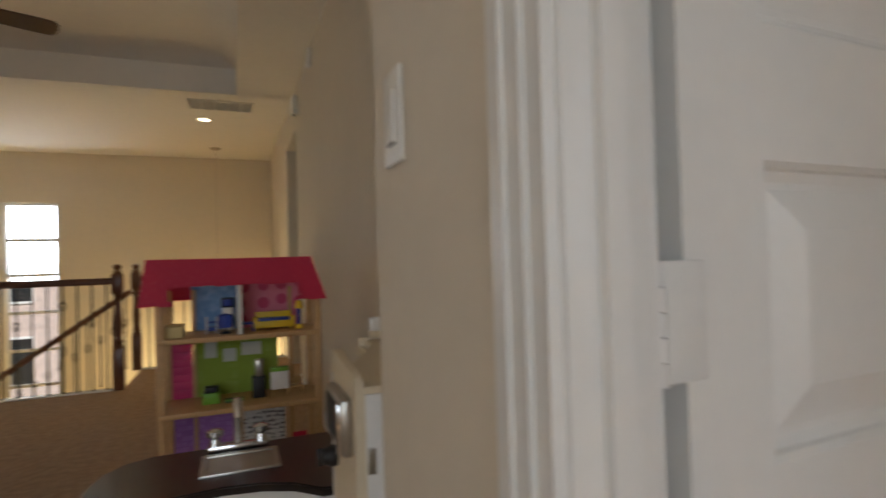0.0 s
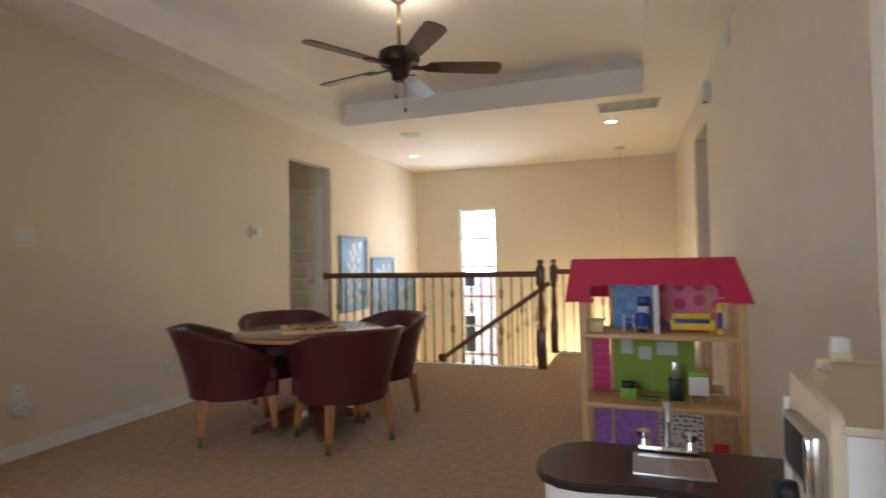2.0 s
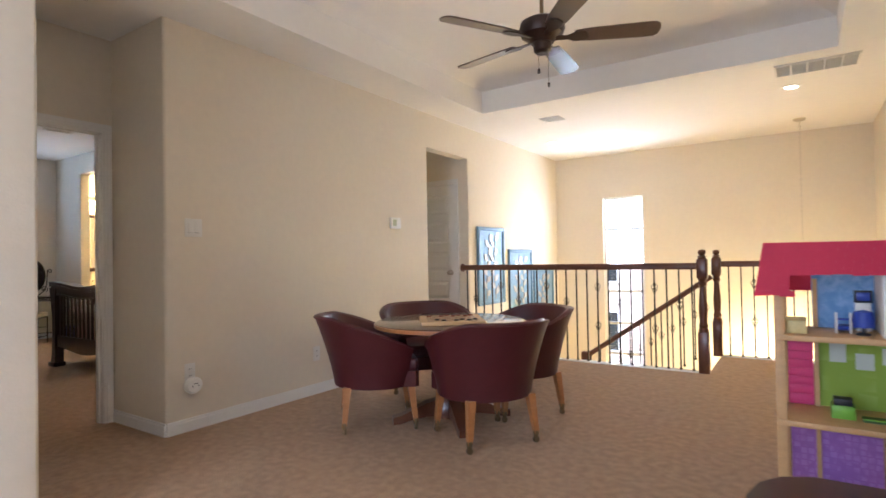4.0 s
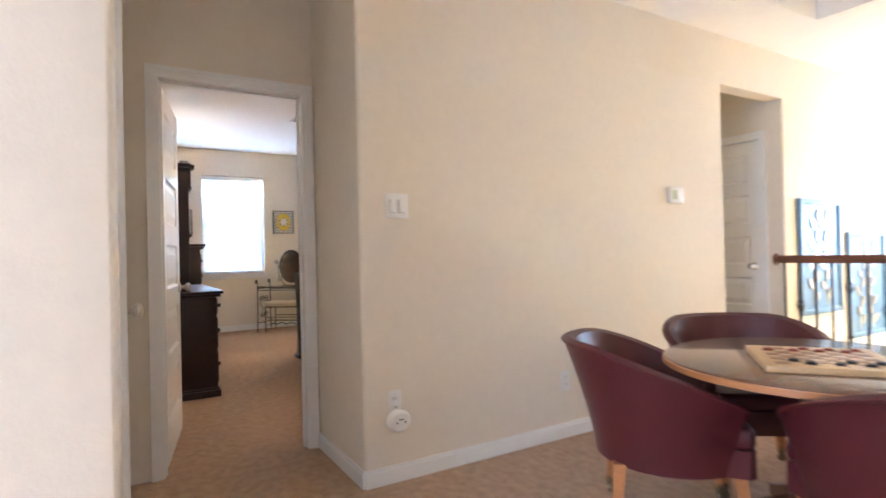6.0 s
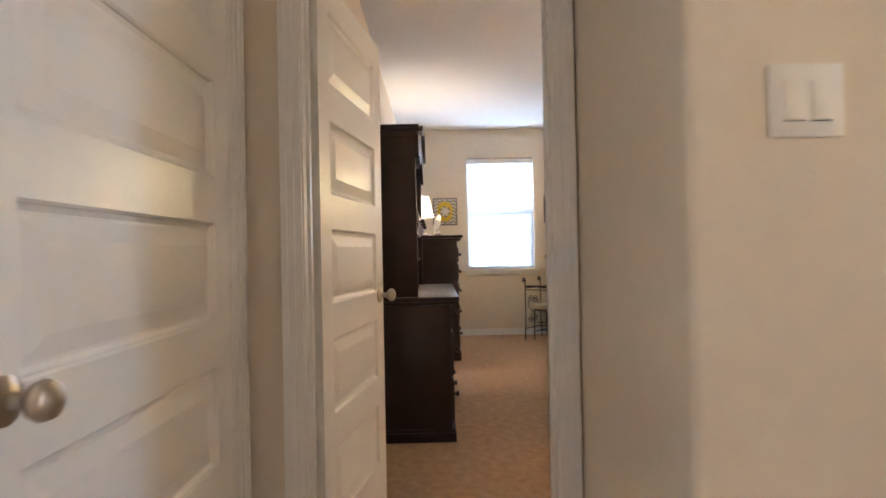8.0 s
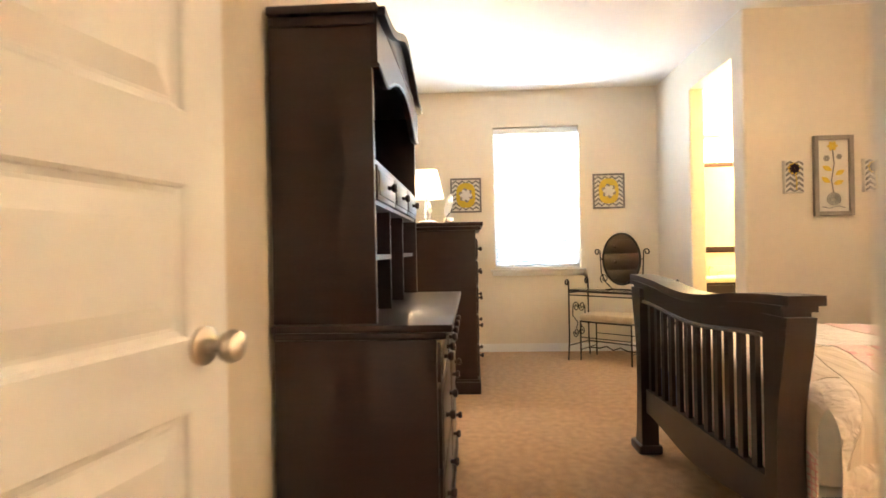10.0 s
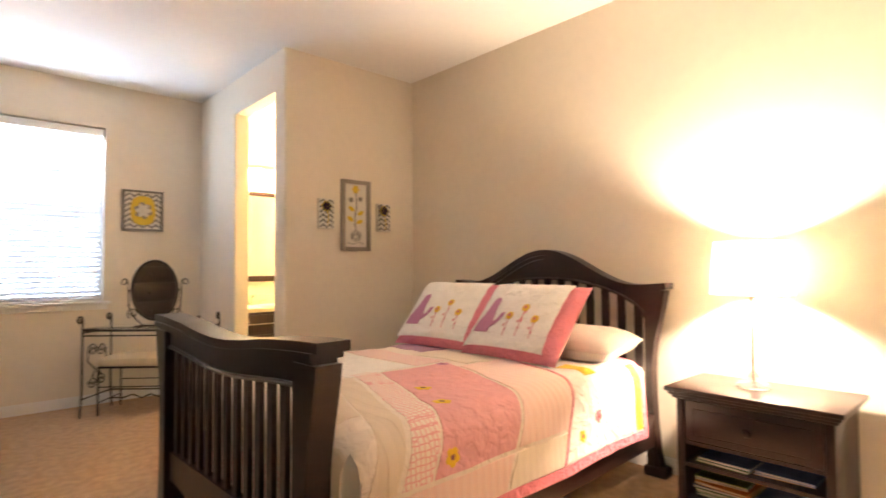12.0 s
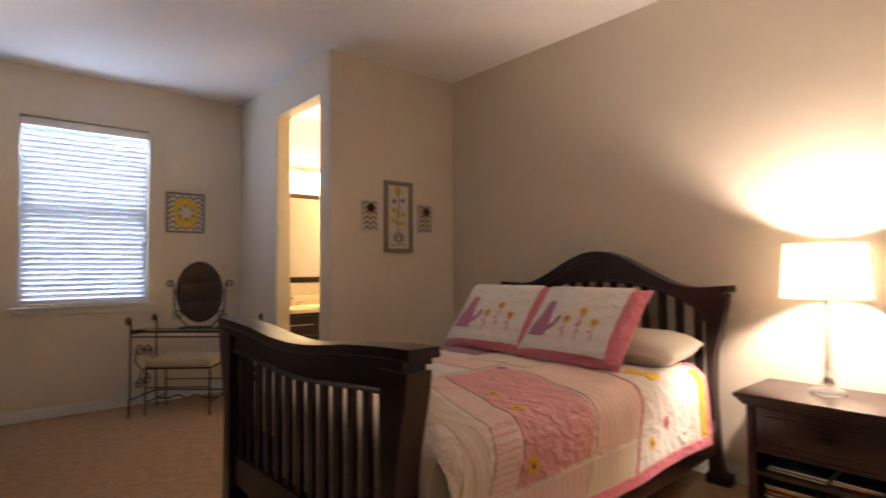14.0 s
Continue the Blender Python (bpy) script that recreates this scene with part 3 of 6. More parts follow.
def fan():
    t = thing("ceiling_fan", pose(-2.04, 3.50, ZT + 0.08), "bronze five-blade ceiling fan hanging from the tray ceiling", "ceiling fan")
    part("canopy", L([(0, -0.10), (0.03, -0.10), (0.065, -0.07), (0.078, -0.03), (0.078, 0.0), (0, 0.0)], 24), BRONZE, t)
    part("downrod", T([(0, 0, -0.08), (0, 0, -0.42)], r=0.0125, seg=12), BRASS, t)
    part("motor_housing", L([(0, -0.58), (0.07, -0.58), (0.085, -0.555), (0.13, -0.53), (0.145, -0.49), (0.135, -0.45), (0.09, -0.425), (0.03, -0.41), (0, -0.41)], 32), BRONZE, t)
    part("switch_cap", L([(0, -0.645), (0.035, -0.645), (0.055, -0.63), (0.058, -0.58), (0, -0.58)], 24), BRONZE, t)
    bl = bmesh.new()
    out = [(0.20, -0.050), (0.30, -0.062), (0.60, -0.072), (0.68, -0.070), (0.705, -0.045), (0.712, 0.0), (0.705, 0.045), (0.68, 0.070), (0.60, 0.072), (0.30, 0.062), (0.20, 0.050)]
    prism(bl, out, -0.004, 0.004, "xy")
    me = mesh_of("blade", bl, BLADE)
    ir = bmesh.new()
    prism(ir, [(0.07, -0.018), (0.16, -0.020), (0.20, -0.045), (0.27, -0.040), (0.29, 0.0), (0.27, 0.040), (0.20, 0.045), (0.16, 0.020), (0.07, 0.018)], -0.012, -0.005, "xy")
    me2 = mesh_of("blade_iron", ir, BRONZE)
    for i in range(5):
        mm = Matrix.Translation((0, 0, -0.545)) @ pose(0, 0, 0, rz=24 + 72 * i) @ pose(0, 0, 0, rx=-12)
        b = shared("blade", me, t, mm)
        shared("blade_iron", me2, b, Matrix())
    for x, ln in ((0.03, 0.20), (-0.035, 0.10)):
        c = part("pull_chain", T([(x, 0.02, -0.63), (x, 0.02, -0.63 - ln)], r=0.0018, seg=5), BRASS, t)
        part("chain_fob", L([(0, -0.03), (0.008, -0.025), (0.008, 0.0), (0, 0.002)], 10, (x, 0.02, -0.63 - ln)), BRONZE, c)


fan()
area("fan_uplight", (-2.04, 3.50, 2.80), (-2.04, 3.5, 4.0), 0.10, 0.10, 2.2, WARM)


def vent(name, m, w, d, n, label):
    t = thing(name, m, label, "vent")
    part("frame", B((0, w, 0, 0.02, -0.012, 0), (0, w, d - 0.02, d, -0.012, 0), (0, 0.02, 0.02, d - 0.02, -0.012, 0), (w - 0.02, w, 0.02, d - 0.02, -0.012, 0), bev=0.003), PLASTIC, t)
    # black sheet stands in for the unlit duct behind the slats
    part("backing", B((0.02, w - 0.02, 0.02, d - 0.02, -0.002, 0)), DARK, t)
    k = n
    for i in range(k):
        y = 0.02 + (d - 0.04) * (i + 0.5) / k
        part("slat", B((0.02, w - 0.02, y - 0.002, y + 0.002, -0.009, -0.003)), PLASTIC, t)
    for j in range(1, 5):
        part("divider", B((w * j / 5 - 0.006, w * j / 5 + 0.006, 0.02, d - 0.02, -0.0125, -0.004)), PLASTIC, t)
    return t


vent("ceiling_vent", pose(-0.87, 5.76, ZC), 0.61, 0.34, 12, "wide white return-air grille in the loft ceiling")
vent("ceiling_vent", pose(-3.21, 6.13, ZC), 0.24, 0.20, 8, "small white supply grille in the loft ceiling")
vent("ceiling_vent", pose(-8.175, 2.970, ZB), 0.21, 0.30, 10, "small white supply grille in the bedroom ceiling")


def downlight(x, y):
    t = thing("downlight", pose(x, y, ZC), "lit round recessed downlight with a white rim", "downlight", "recessed loft downlights")
    part("rim", L([(0.055, -0.004), (0.085, -0.006), (0.088, 0.0), (0.055, 0.0)], 28), PLASTIC, t)
    part("lamp", L([(0, -0.0045), (0.056, -0.0045), (0.056, -0.0025), (0, -0.0025)], 24), CAN, t)
    s = bpy.data.lights.new("downlight_beam", "SPOT")
    s.energy, s.color, s.spot_size, s.spot_blend, s.shadow_soft_size = 22, (1.0, 0.78, 0.36), radians(100), 0.7, 0.05
    ob = new("downlight_beam", s)
    ob.location = (x, y, ZC - 0.02)


downlight(-3.588, 7.469)
downlight(-0.752, 6.544)


def detector(name, m, label, kind=0):
    t = thing(name, m, label, "detector")
    part("body", L([(0, 0), (0.065, 0), (0.065, 0.018), (0.055, 0.034), (0.02, 0.040), (0, 0.040)], 24), PLASTIC, t)
    part("grille", L([(0.038, 0.036), (0.050, 0.0365), (0.050, 0.038), (0.038, 0.040)], 24), DARK, t)


detector("smoke_detector", pose(-4.16, 1.75, ZC, rx=180), "round white smoke detector on the alcove ceiling")
t = thing("door_chime", pose(0.08, 5.02, 2.44, rz=90), "white plastic door chime box on the wall", "chime")
part("cover", B((0.0, 0.11, 0.0, 0.055, 0, 0.17), bev=0.012), PLASTIC, t)
part("speaker_slot", B((0.03, 0.08, 0.02, 0.05, -0.002, 0.006)), DARK, t)
t = thing("alarm_sensor", pose(0.08, 4.10, 2.56, rz=90), "small white alarm box high on the wall", "sensor")
part("cover", B((0.0, 0.10, 0.0, 0.035, 0, 0.13), bev=0.010), PLASTIC, t)
part("lens_strip", B((0.03, 0.07, 0.033, 0.037, 0.02, 0.06), bev=0.001), WHITELAC, t)


def pendant():
    t = thing("pendant_light", pose(-0.69, 8.1, ZC), "chain-hung foyer pendant light below a round canopy", "pendant lamp")
    part("canopy", L([(0, -0.03), (0.05, -0.025), (0.07, -0.008), (0.07, 0), (0, 0)], 24), NICKEL, t)
    bm = bmesh.new()
    for i in range(90):
        z = -0.03 - 0.032 * i
        u, v = ((1, 0, 0), (0, 1, 0))[i % 2], (0, 0, 1)
        tube(bm, spiral((0, 0, z), 0.011, 0.011, 0, 360, 8, u, v), 0.002, 4)
    part("chain", bm, NICKEL, t)
    s = part("lamp_body", L([(0, -3.12), (0.14, -3.12), (0.19, -3.05), (0.19, -2.98), (0.10, -2.92), (0.02, -2.88), (0, -2.88)], 24), SHADE, t)


pendant()
bulb("pendant_bulb", (-0.69, 8.1, -0.55), 92, (1.0, 0.76, 0.36), 0.12)


def plate(m, w, h, rockers, label):
    t = thing("light_switch", m, label, "switch")
    part("cover_plate", B((-w / 2, w / 2, 0, 0.006, -h / 2, h / 2), bev=0.003), PLASTIC, t)
    for i in range(rockers):
        x = (i - (rockers - 1) / 2) * 0.046
        k = part("rocker", B((x - 0.0165, x + 0.0165, 0.004, 0.0095, -0.033, 0.033), bev=0.003), PLASTIC, t)
        part("gap", B((x - 0.018, x + 0.018, 0.0058, 0.0066, -0.035, -0.0335)), DARK, k)


plate(pose(-4.113, 2.401, 1.349, rz=-90), 0.125, 0.122, 2, "white double rocker light switch on the beige wall")
plate(pose(-0.287, 0.805, 1.300, rz=90), 0.072, 0.118, 1, "white single rocker light switch by the doorway")


def outlet(m, label, plug=0):
    t = thing("wall_outlet", m, label, "outlet")
    part("cover_plate", B((-0.037, 0.037, 0, 0.006, -0.06, 0.06), bev=0.003), PLASTIC, t)
    for z in (0.021, -0.021):
        s = part("socket", B((-0.016, 0.016, 0.004, 0.008, z - 0.014, z + 0.014), bev=0.004), PLASTIC, t)
        part("slot", B((-0.007, -0.005, 0.0078, 0.0084, z - 0.004, z + 0.005), (0.005, 0.007, 0.0078, 0.0084, z - 0.004, z + 0.005)), DARK, s)


outlet(pose(-4.113, 2.365, 0.385, rz=-90), "white wall outlet above the skirting")
outlet(pose(-4.113, 3.485, 0.335, rz=-90), "white wall outlet behind the leather chairs")
outlet(pose(-5.307, 5.089, 0.325, rz=180), "white wall outlet with a lamp plug in it")
t = thing("plug_in_freshener", pose(-4.113, 2.375, 0.30, rz=-90), "round white plug-in air freshener in the outlet", "air freshener")
part("body", L([(0, 0.008), (0.060, 0.010), (0.064, 0.03), (0.050, 0.05), (0, 0.056)], 24, turn=Matrix.Rotation(radians(-90), 3, "X") @ Matrix.Diagonal((1.0, 0.85, 1.0))), PLASTIC, t)
part("vent_slot", B((-0.012, 0.012, 0.052, 0.058, 0.012, 0.016), (-0.025, -0.018, 0.05, 0.055, -0.005, 0.002), (0.018, 0.025, 0.05, 0.055, -0.005, 0.002)), DARK, t)
t = thing("thermostat", pose(-4.113, 4.55, 1.475, rz=-90), "white wall thermostat with a small green screen", "thermostat")
part("case", B((-0.075, 0.075, 0, 0.028, -0.055, 0.055), bev=0.006), PLASTIC, t)
part("screen", B((0.0, 0.055, 0.027, 0.0295, -0.03, 0.035)), mat("lcd_green", (0.42, 0.45, 0.30), 0.3), t)

# ---- loft: pictures on the stair wall ----
SLATE = mat("slate_blue_metal", (0.16, 0.28, 0.42), 0.5, 0.1, 0.3, 7, 0.2, 40)
LEAF = mat("pewter_leaf_metal", (0.42, 0.40, 0.36), 0.35, 0.8, 0.35, 15, 0.1, 60)


def leaf_panel(y0, y1, z0, z1, label, seed):
    rnd = random.Random(seed)
    t = thing("wall_panel", pose(-4.113, y1, z0, rz=-90), label, "wall art", "stepped leaf panels")
    w, h = y1 - y0, z1 - z0
    part("panel", B((0.03, w - 0.03, 0.004, 0.020, 0.03, h - 0.03)), SLATE, t)
    part("frame", B((0, 0.045, 0.004, 0.036, 0, h), (w - 0.045, w, 0.004, 0.036, 0, h), (0.045, w - 0.045, 0.004, 0.036, 0, 0.045), (0.045, w - 0.045, 0.004, 0.036, h - 0.045, h), bev=0.004), SLATE, t)
    for s in range(2):
        x0 = w * (0.36 + 0.28 * s)
        stem = [(x0 + 0.05 * math.sin(3.2 * q + s), 0.026, 0.07 + (h - 0.16) * q) for q in [i / 10 for i in range(11)]]
        part("stem", T(stem, r=0.005, seg=6), LEAF, t)
        for i in range(9):
            q = (i + 0.6) / 9.6
            px, pz = x0 + 0.05 * math.sin(3.2 * q + s), 0.07 + (h - 0.16) * q
            side = 1 if i % 2 else -1
            a, ln = radians(90 - side * rnd.uniform(38, 62)), rnd.uniform(0.11, 0.16)
            bm = bmesh.new()
            lo, up = [], []
            for k in range(7):
                f = k / 6
                wd = 0.034 * math.sin(math.pi * f) ** 0.8 + 0.001
                cx, cz = px + f * ln * math.cos(a), pz + f * ln * math.sin(a)
                lo.append((cx + wd * math.sin(a), cz - wd * math.cos(a)))
                up.append((cx - wd * math.sin(a), cz + wd * math.cos(a)))
            strip(bm, lo, up, 0.024, 0.031)
            part("leaf", bm, LEAF, t)


leaf_panel(6.18, 6.90, 0.50, 1.505, "tall slate-blue metal panel with pewter leaves", 1)
leaf_panel(7.04, 7.80, 0.22, 1.22, "middle slate-blue metal panel with pewter leaves", 2)
leaf_panel(7.87, 8.62, -0.06, 0.915, "low slate-blue metal panel with pewter leaves", 3)

# ---- loft: game table and club chairs ----


def game_table():
    t = thing("game_table", pose(-2.75, 3.46, 0), "round walnut pedestal game table with a light edge", "table")
    part("tabletop", L([(0, 0.645), (0.46, 0.645), (0.515, 0.652), (0.522, 0.662), (0.518, 0.676), (0.505, 0.682), (0, 0.682)], 56), WALNUT, t)
    part("edge_band", L([(0.5205, 0.650), (0.526, 0.652), (0.526, 0.672), (0.5205, 0.674)], 56), OAK, t)
    part("pedestal", L([(0, 0.10), (0.048, 0.10), (0.048, 0.60), (0, 0.60)], 28), NICKEL, t, "dull steel column")
    part("base_block", L([(0, 0.03), (0.12, 0.03), (0.12, 0.12), (0.09, 0.16), (0.05, 0.17), (0, 0.17)], 8), RAILWOOD, t)
    part("mounting_plate", L([(0, 0.60), (0.06, 0.60), (0.20, 0.63), (0.20, 0.645), (0, 0.645)], 28), RAILWOOD, t)
    for i in range(4):
        a = 45 + 90 * i
        bm = bmesh.new()
        strip(bm, [(0.05, 0.03), (0.18, 0.04), (0.30, 0.02), (0.36, 0.0), (0.41, 0.0)], [(0.05, 0.16), (0.18, 0.13), (0.30, 0.08), (0.36, 0.055), (0.41, 0.045)], -0.04, 0.04)
        part("foot", bm, RAILWOOD, t, m=pose(0, 0, 0, rz=a))


game_table()


def checkerboard():
    t = thing("checkers_board", pose(-2.70, 3.40, 0.682, rz=38), "wooden checkers board with game pieces laid out", "board game")
    LIGHT = mat("maple", (0.55, 0.36, 0.17), 0.4, 0, 0.15, 10)
    part("board", B((-0.21, 0.21, -0.21, 0.21, 0, 0.022), bev=0.004), LIGHT, t)
    q = mesh_of("square", B((0, 0.042, 0, 0.042, 0, 0.0015)), mat("dark_square", (0.26, 0.135, 0.06), 0.4, 0, 0.2, 12))
    c1 = mesh_of("piece", L([(0, 0), (0.015, 0), (0.016, 0.004), (0.014, 0.008), (0, 0.008)], 14), DARK)
    c2 = mesh_of("piece", L([(0, 0), (0.015, 0), (0.016, 0.004), (0.014, 0.008), (0, 0.008)], 14), mat("red_piece", (0.24, 0.05, 0.025), 0.4))
    for i in range(8):
        for j in range(8):
            if (i + j) % 2:
                continue
            x, y = -0.168 + 0.042 * i, -0.168 + 0.042 * j
            shared("square", q, t, Matrix.Translation((x, y, 0.0215)))
            if (j < 2 or j > 5) and (i + 2 * j) % 5:
                shared("piece", c1 if j < 3 else c2, t, Matrix.Translation((x + 0.021, y + 0.021, 0.023)))


checkerboard()


def club_chair():
    """Barrel chair: front along +y, legs on casters."""
    t = thing("club_chair", pose(0, 0, 0), "burgundy leather barrel chair on oak legs with casters", "chair", "chairs round the game table")
    bm = bmesh.new()
    n, m = 30, 10
    outer, inner = [], []

    def top(a):
        k = abs(a) / radians(128)
        return 0.735 - 0.20 * max(0.0, (k - 0.30) / 0.70) ** 1.25 - 0.02 * max(0, k - 0.9)

    def lean(a):
        return 0.06 * max(0.0, math.cos(a)) ** 0.7

    for i in range(n + 1):
        a = radians(-128 + 256 * i / n)
        s, c = math.sin(a), -math.cos(a)
        zt = top(a)
        co, ci = [], []
        for j in range(m + 1):
            q = j / m
            z = 0.285 + (zt - 0.285) * q
            r = 0.292 + (0.068 + lean(a)) * q ** 1.3
            co.append(bm.verts.new((s * r, c * r * 0.98 + 0.02, z)))
            ci.append(bm.verts.new((s * (r - 0.052), c * (r - 0.052) * 0.98 + 0.02, z)))
        rt = 0.360 + lean(a) - 0.026
        mid = bm.verts.new((s * rt, c * rt * 0.98 + 0.02, zt + 0.014))
        outer.append(co + [mid])
        inner.append(ci)
    fs = []
    for i in range(n):
        for j in range(m + 1):
            fs.append(bm.faces.new((outer[i][j], outer[i + 1][j], outer[i + 1][j + 1], outer[i][j + 1])))
        for j in range(m):
            fs.append(bm.faces.new((inner[i][j], inner[i][j + 1], inner[i + 1][j + 1], inner[i + 1][j])))
        fs.append(bm.faces.new((outer[i][m + 1], outer[i + 1][m + 1], inner[i + 1][m], inner[i][m])))
        fs.append(bm.faces.new((outer[i][0], inner[i][0], inner[i + 1][0], outer[i + 1][0])))
    for k in (0, n):
        fs.append(bm.faces.new(outer[k] + list(reversed(inner[k]))))
    bmesh.ops.recalc_face_normals(bm, faces=fs)
    sh = part("barrel_back", bm, BURG, t, "burgundy leather shell")
    pipe = [(math.sin(a) * (0.363 + lean(a)), -math.cos(a) * (0.363 + lean(a)) * 0.98 + 0.02, top(a) + 0.002) for a in [radians(-128 + 256 * i / 40) for i in range(41)]]
    part("piping", T(pipe, r=0.006, seg=6), BURG, sh)
    seat = [(0.245 * math.sin(radians(a)) * 1.02, -0.245 * math.cos(radians(a)) * 0.98 + 0.02) for a in range(-110, 111, 10)]
    seat = seat + [(0.258, 0.25), (0.235, 0.275), (-0.235, 0.275), (-0.258, 0.25)]
    bm = P(seat, 0.385, 0.465, "xy")
    bmesh.ops.bevel(bm, geom=[e for e in bm.edges if abs(e.verts[0].co.z - e.verts[1].co.z) < 1e-5], offset=0.022, segments=3, affect="EDGES", profile=0.5)
    part("seat_cushion", bm, BURG, t, "plump burgundy leather seat")
    part("seat_base", P([(x * 1.0, y) for x, y in seat], 0.285, 0.386, "xy"), BURG, t)
    for x, y in ((-0.20, -0.185), (0.20, -0.185), (-0.20, 0.225), (0.20, 0.225)):
        bm = bmesh.new()
        tx, ty = x * 1.12, y * 1.12
        a = [bm.verts.new((x + dx * 0.024, y + dy * 0.024, 0.295)) for dx, dy in ((-1, -1), (1, -1), (1, 1), (-1, 1))]
        b = [bm.verts.new((tx + dx * 0.015, ty + dy * 0.015, 0.058)) for dx, dy in ((-1, -1), (1, -1), (1, 1), (-1, 1))]
        fs = [bm.faces.new(list(reversed(b))), bm.faces.new(a)]
        for k in range(4):
            fs.append(bm.faces.new((a[k], b[k], b[(k + 1) % 4], a[(k + 1) % 4])))
        bmesh.ops.recalc_face_normals(bm, faces=fs)
        lg = part("leg", bm, OAK, t, "tapered golden oak leg")
        w = part("caster", L([(0, -0.011), (0.018, -0.011), (0.021, -0.004), (0.021, 0.004), (0.018, 0.011), (0, 0.011)], 16, (tx, ty, 0.021), Matrix.Rotation(radians(90), 3, "X")), BRASS, lg)
        part("ferrule", L([(0, 0.03), (0.012, 0.03), (0.019, 0.055), (0.019, 0.075), (0, 0.075)], 14, (tx, ty, 0)), BRASS, lg)
    return t


ch = club_chair()


ch.matrix_basis = pose(-3.165, 3.13, 0, rz=-45)
copy_thing(ch, pose(-2.352, 3.24, 0, rz=58))
copy_thing(ch, pose(-2.44, 3.90, 0, rz=146))
copy_thing(ch, pose(-3.20, 3.83, 0, rz=-128))

# ---- loft: dollhouse ----
BLUEP = weave_mat("sky_blue_print", (0.16, 0.32, 0.62), (0.30, 0.48, 0.75), "puff", 30, 0.6, 0.0)
PINKP = weave_mat("pink_flower_print", (0.62, 0.09, 0.20), (0.78, 0.26, 0.38), "dots", 11, 0.6, 0.0)
GREENP = weave_mat("lime_lattice_print", (0.30, 0.42, 0.06), (0.38, 0.50, 0.11), "cells", 16, 0.6, 0.0)
PURPLEP = weave_mat("violet_print", (0.36, 0.16, 0.52), (0.46, 0.24, 0.62), "cells", 40, 0.6, 0.0)
BWP = weave_mat("black_white_print", (0.02, 0.02, 0.02), (0.75, 0.75, 0.72), "dots", 45, 0.6, 0.0)
YELLOW = mat("yellow_paint", (0.80, 0.56, 0.02), 0.45, 0, 0.04, 10)
BLUE = mat("royal_blue_paint", (0.02, 0.05, 0.35), 0.4, 0, 0.05, 10)
LIME = mat("lime_paint", (0.20, 0.45, 0.04), 0.45, 0, 0.05, 10)
PAPER = mat("paper", (0.62, 0.66, 0.58), 0.8, 0, 0.05, 10)


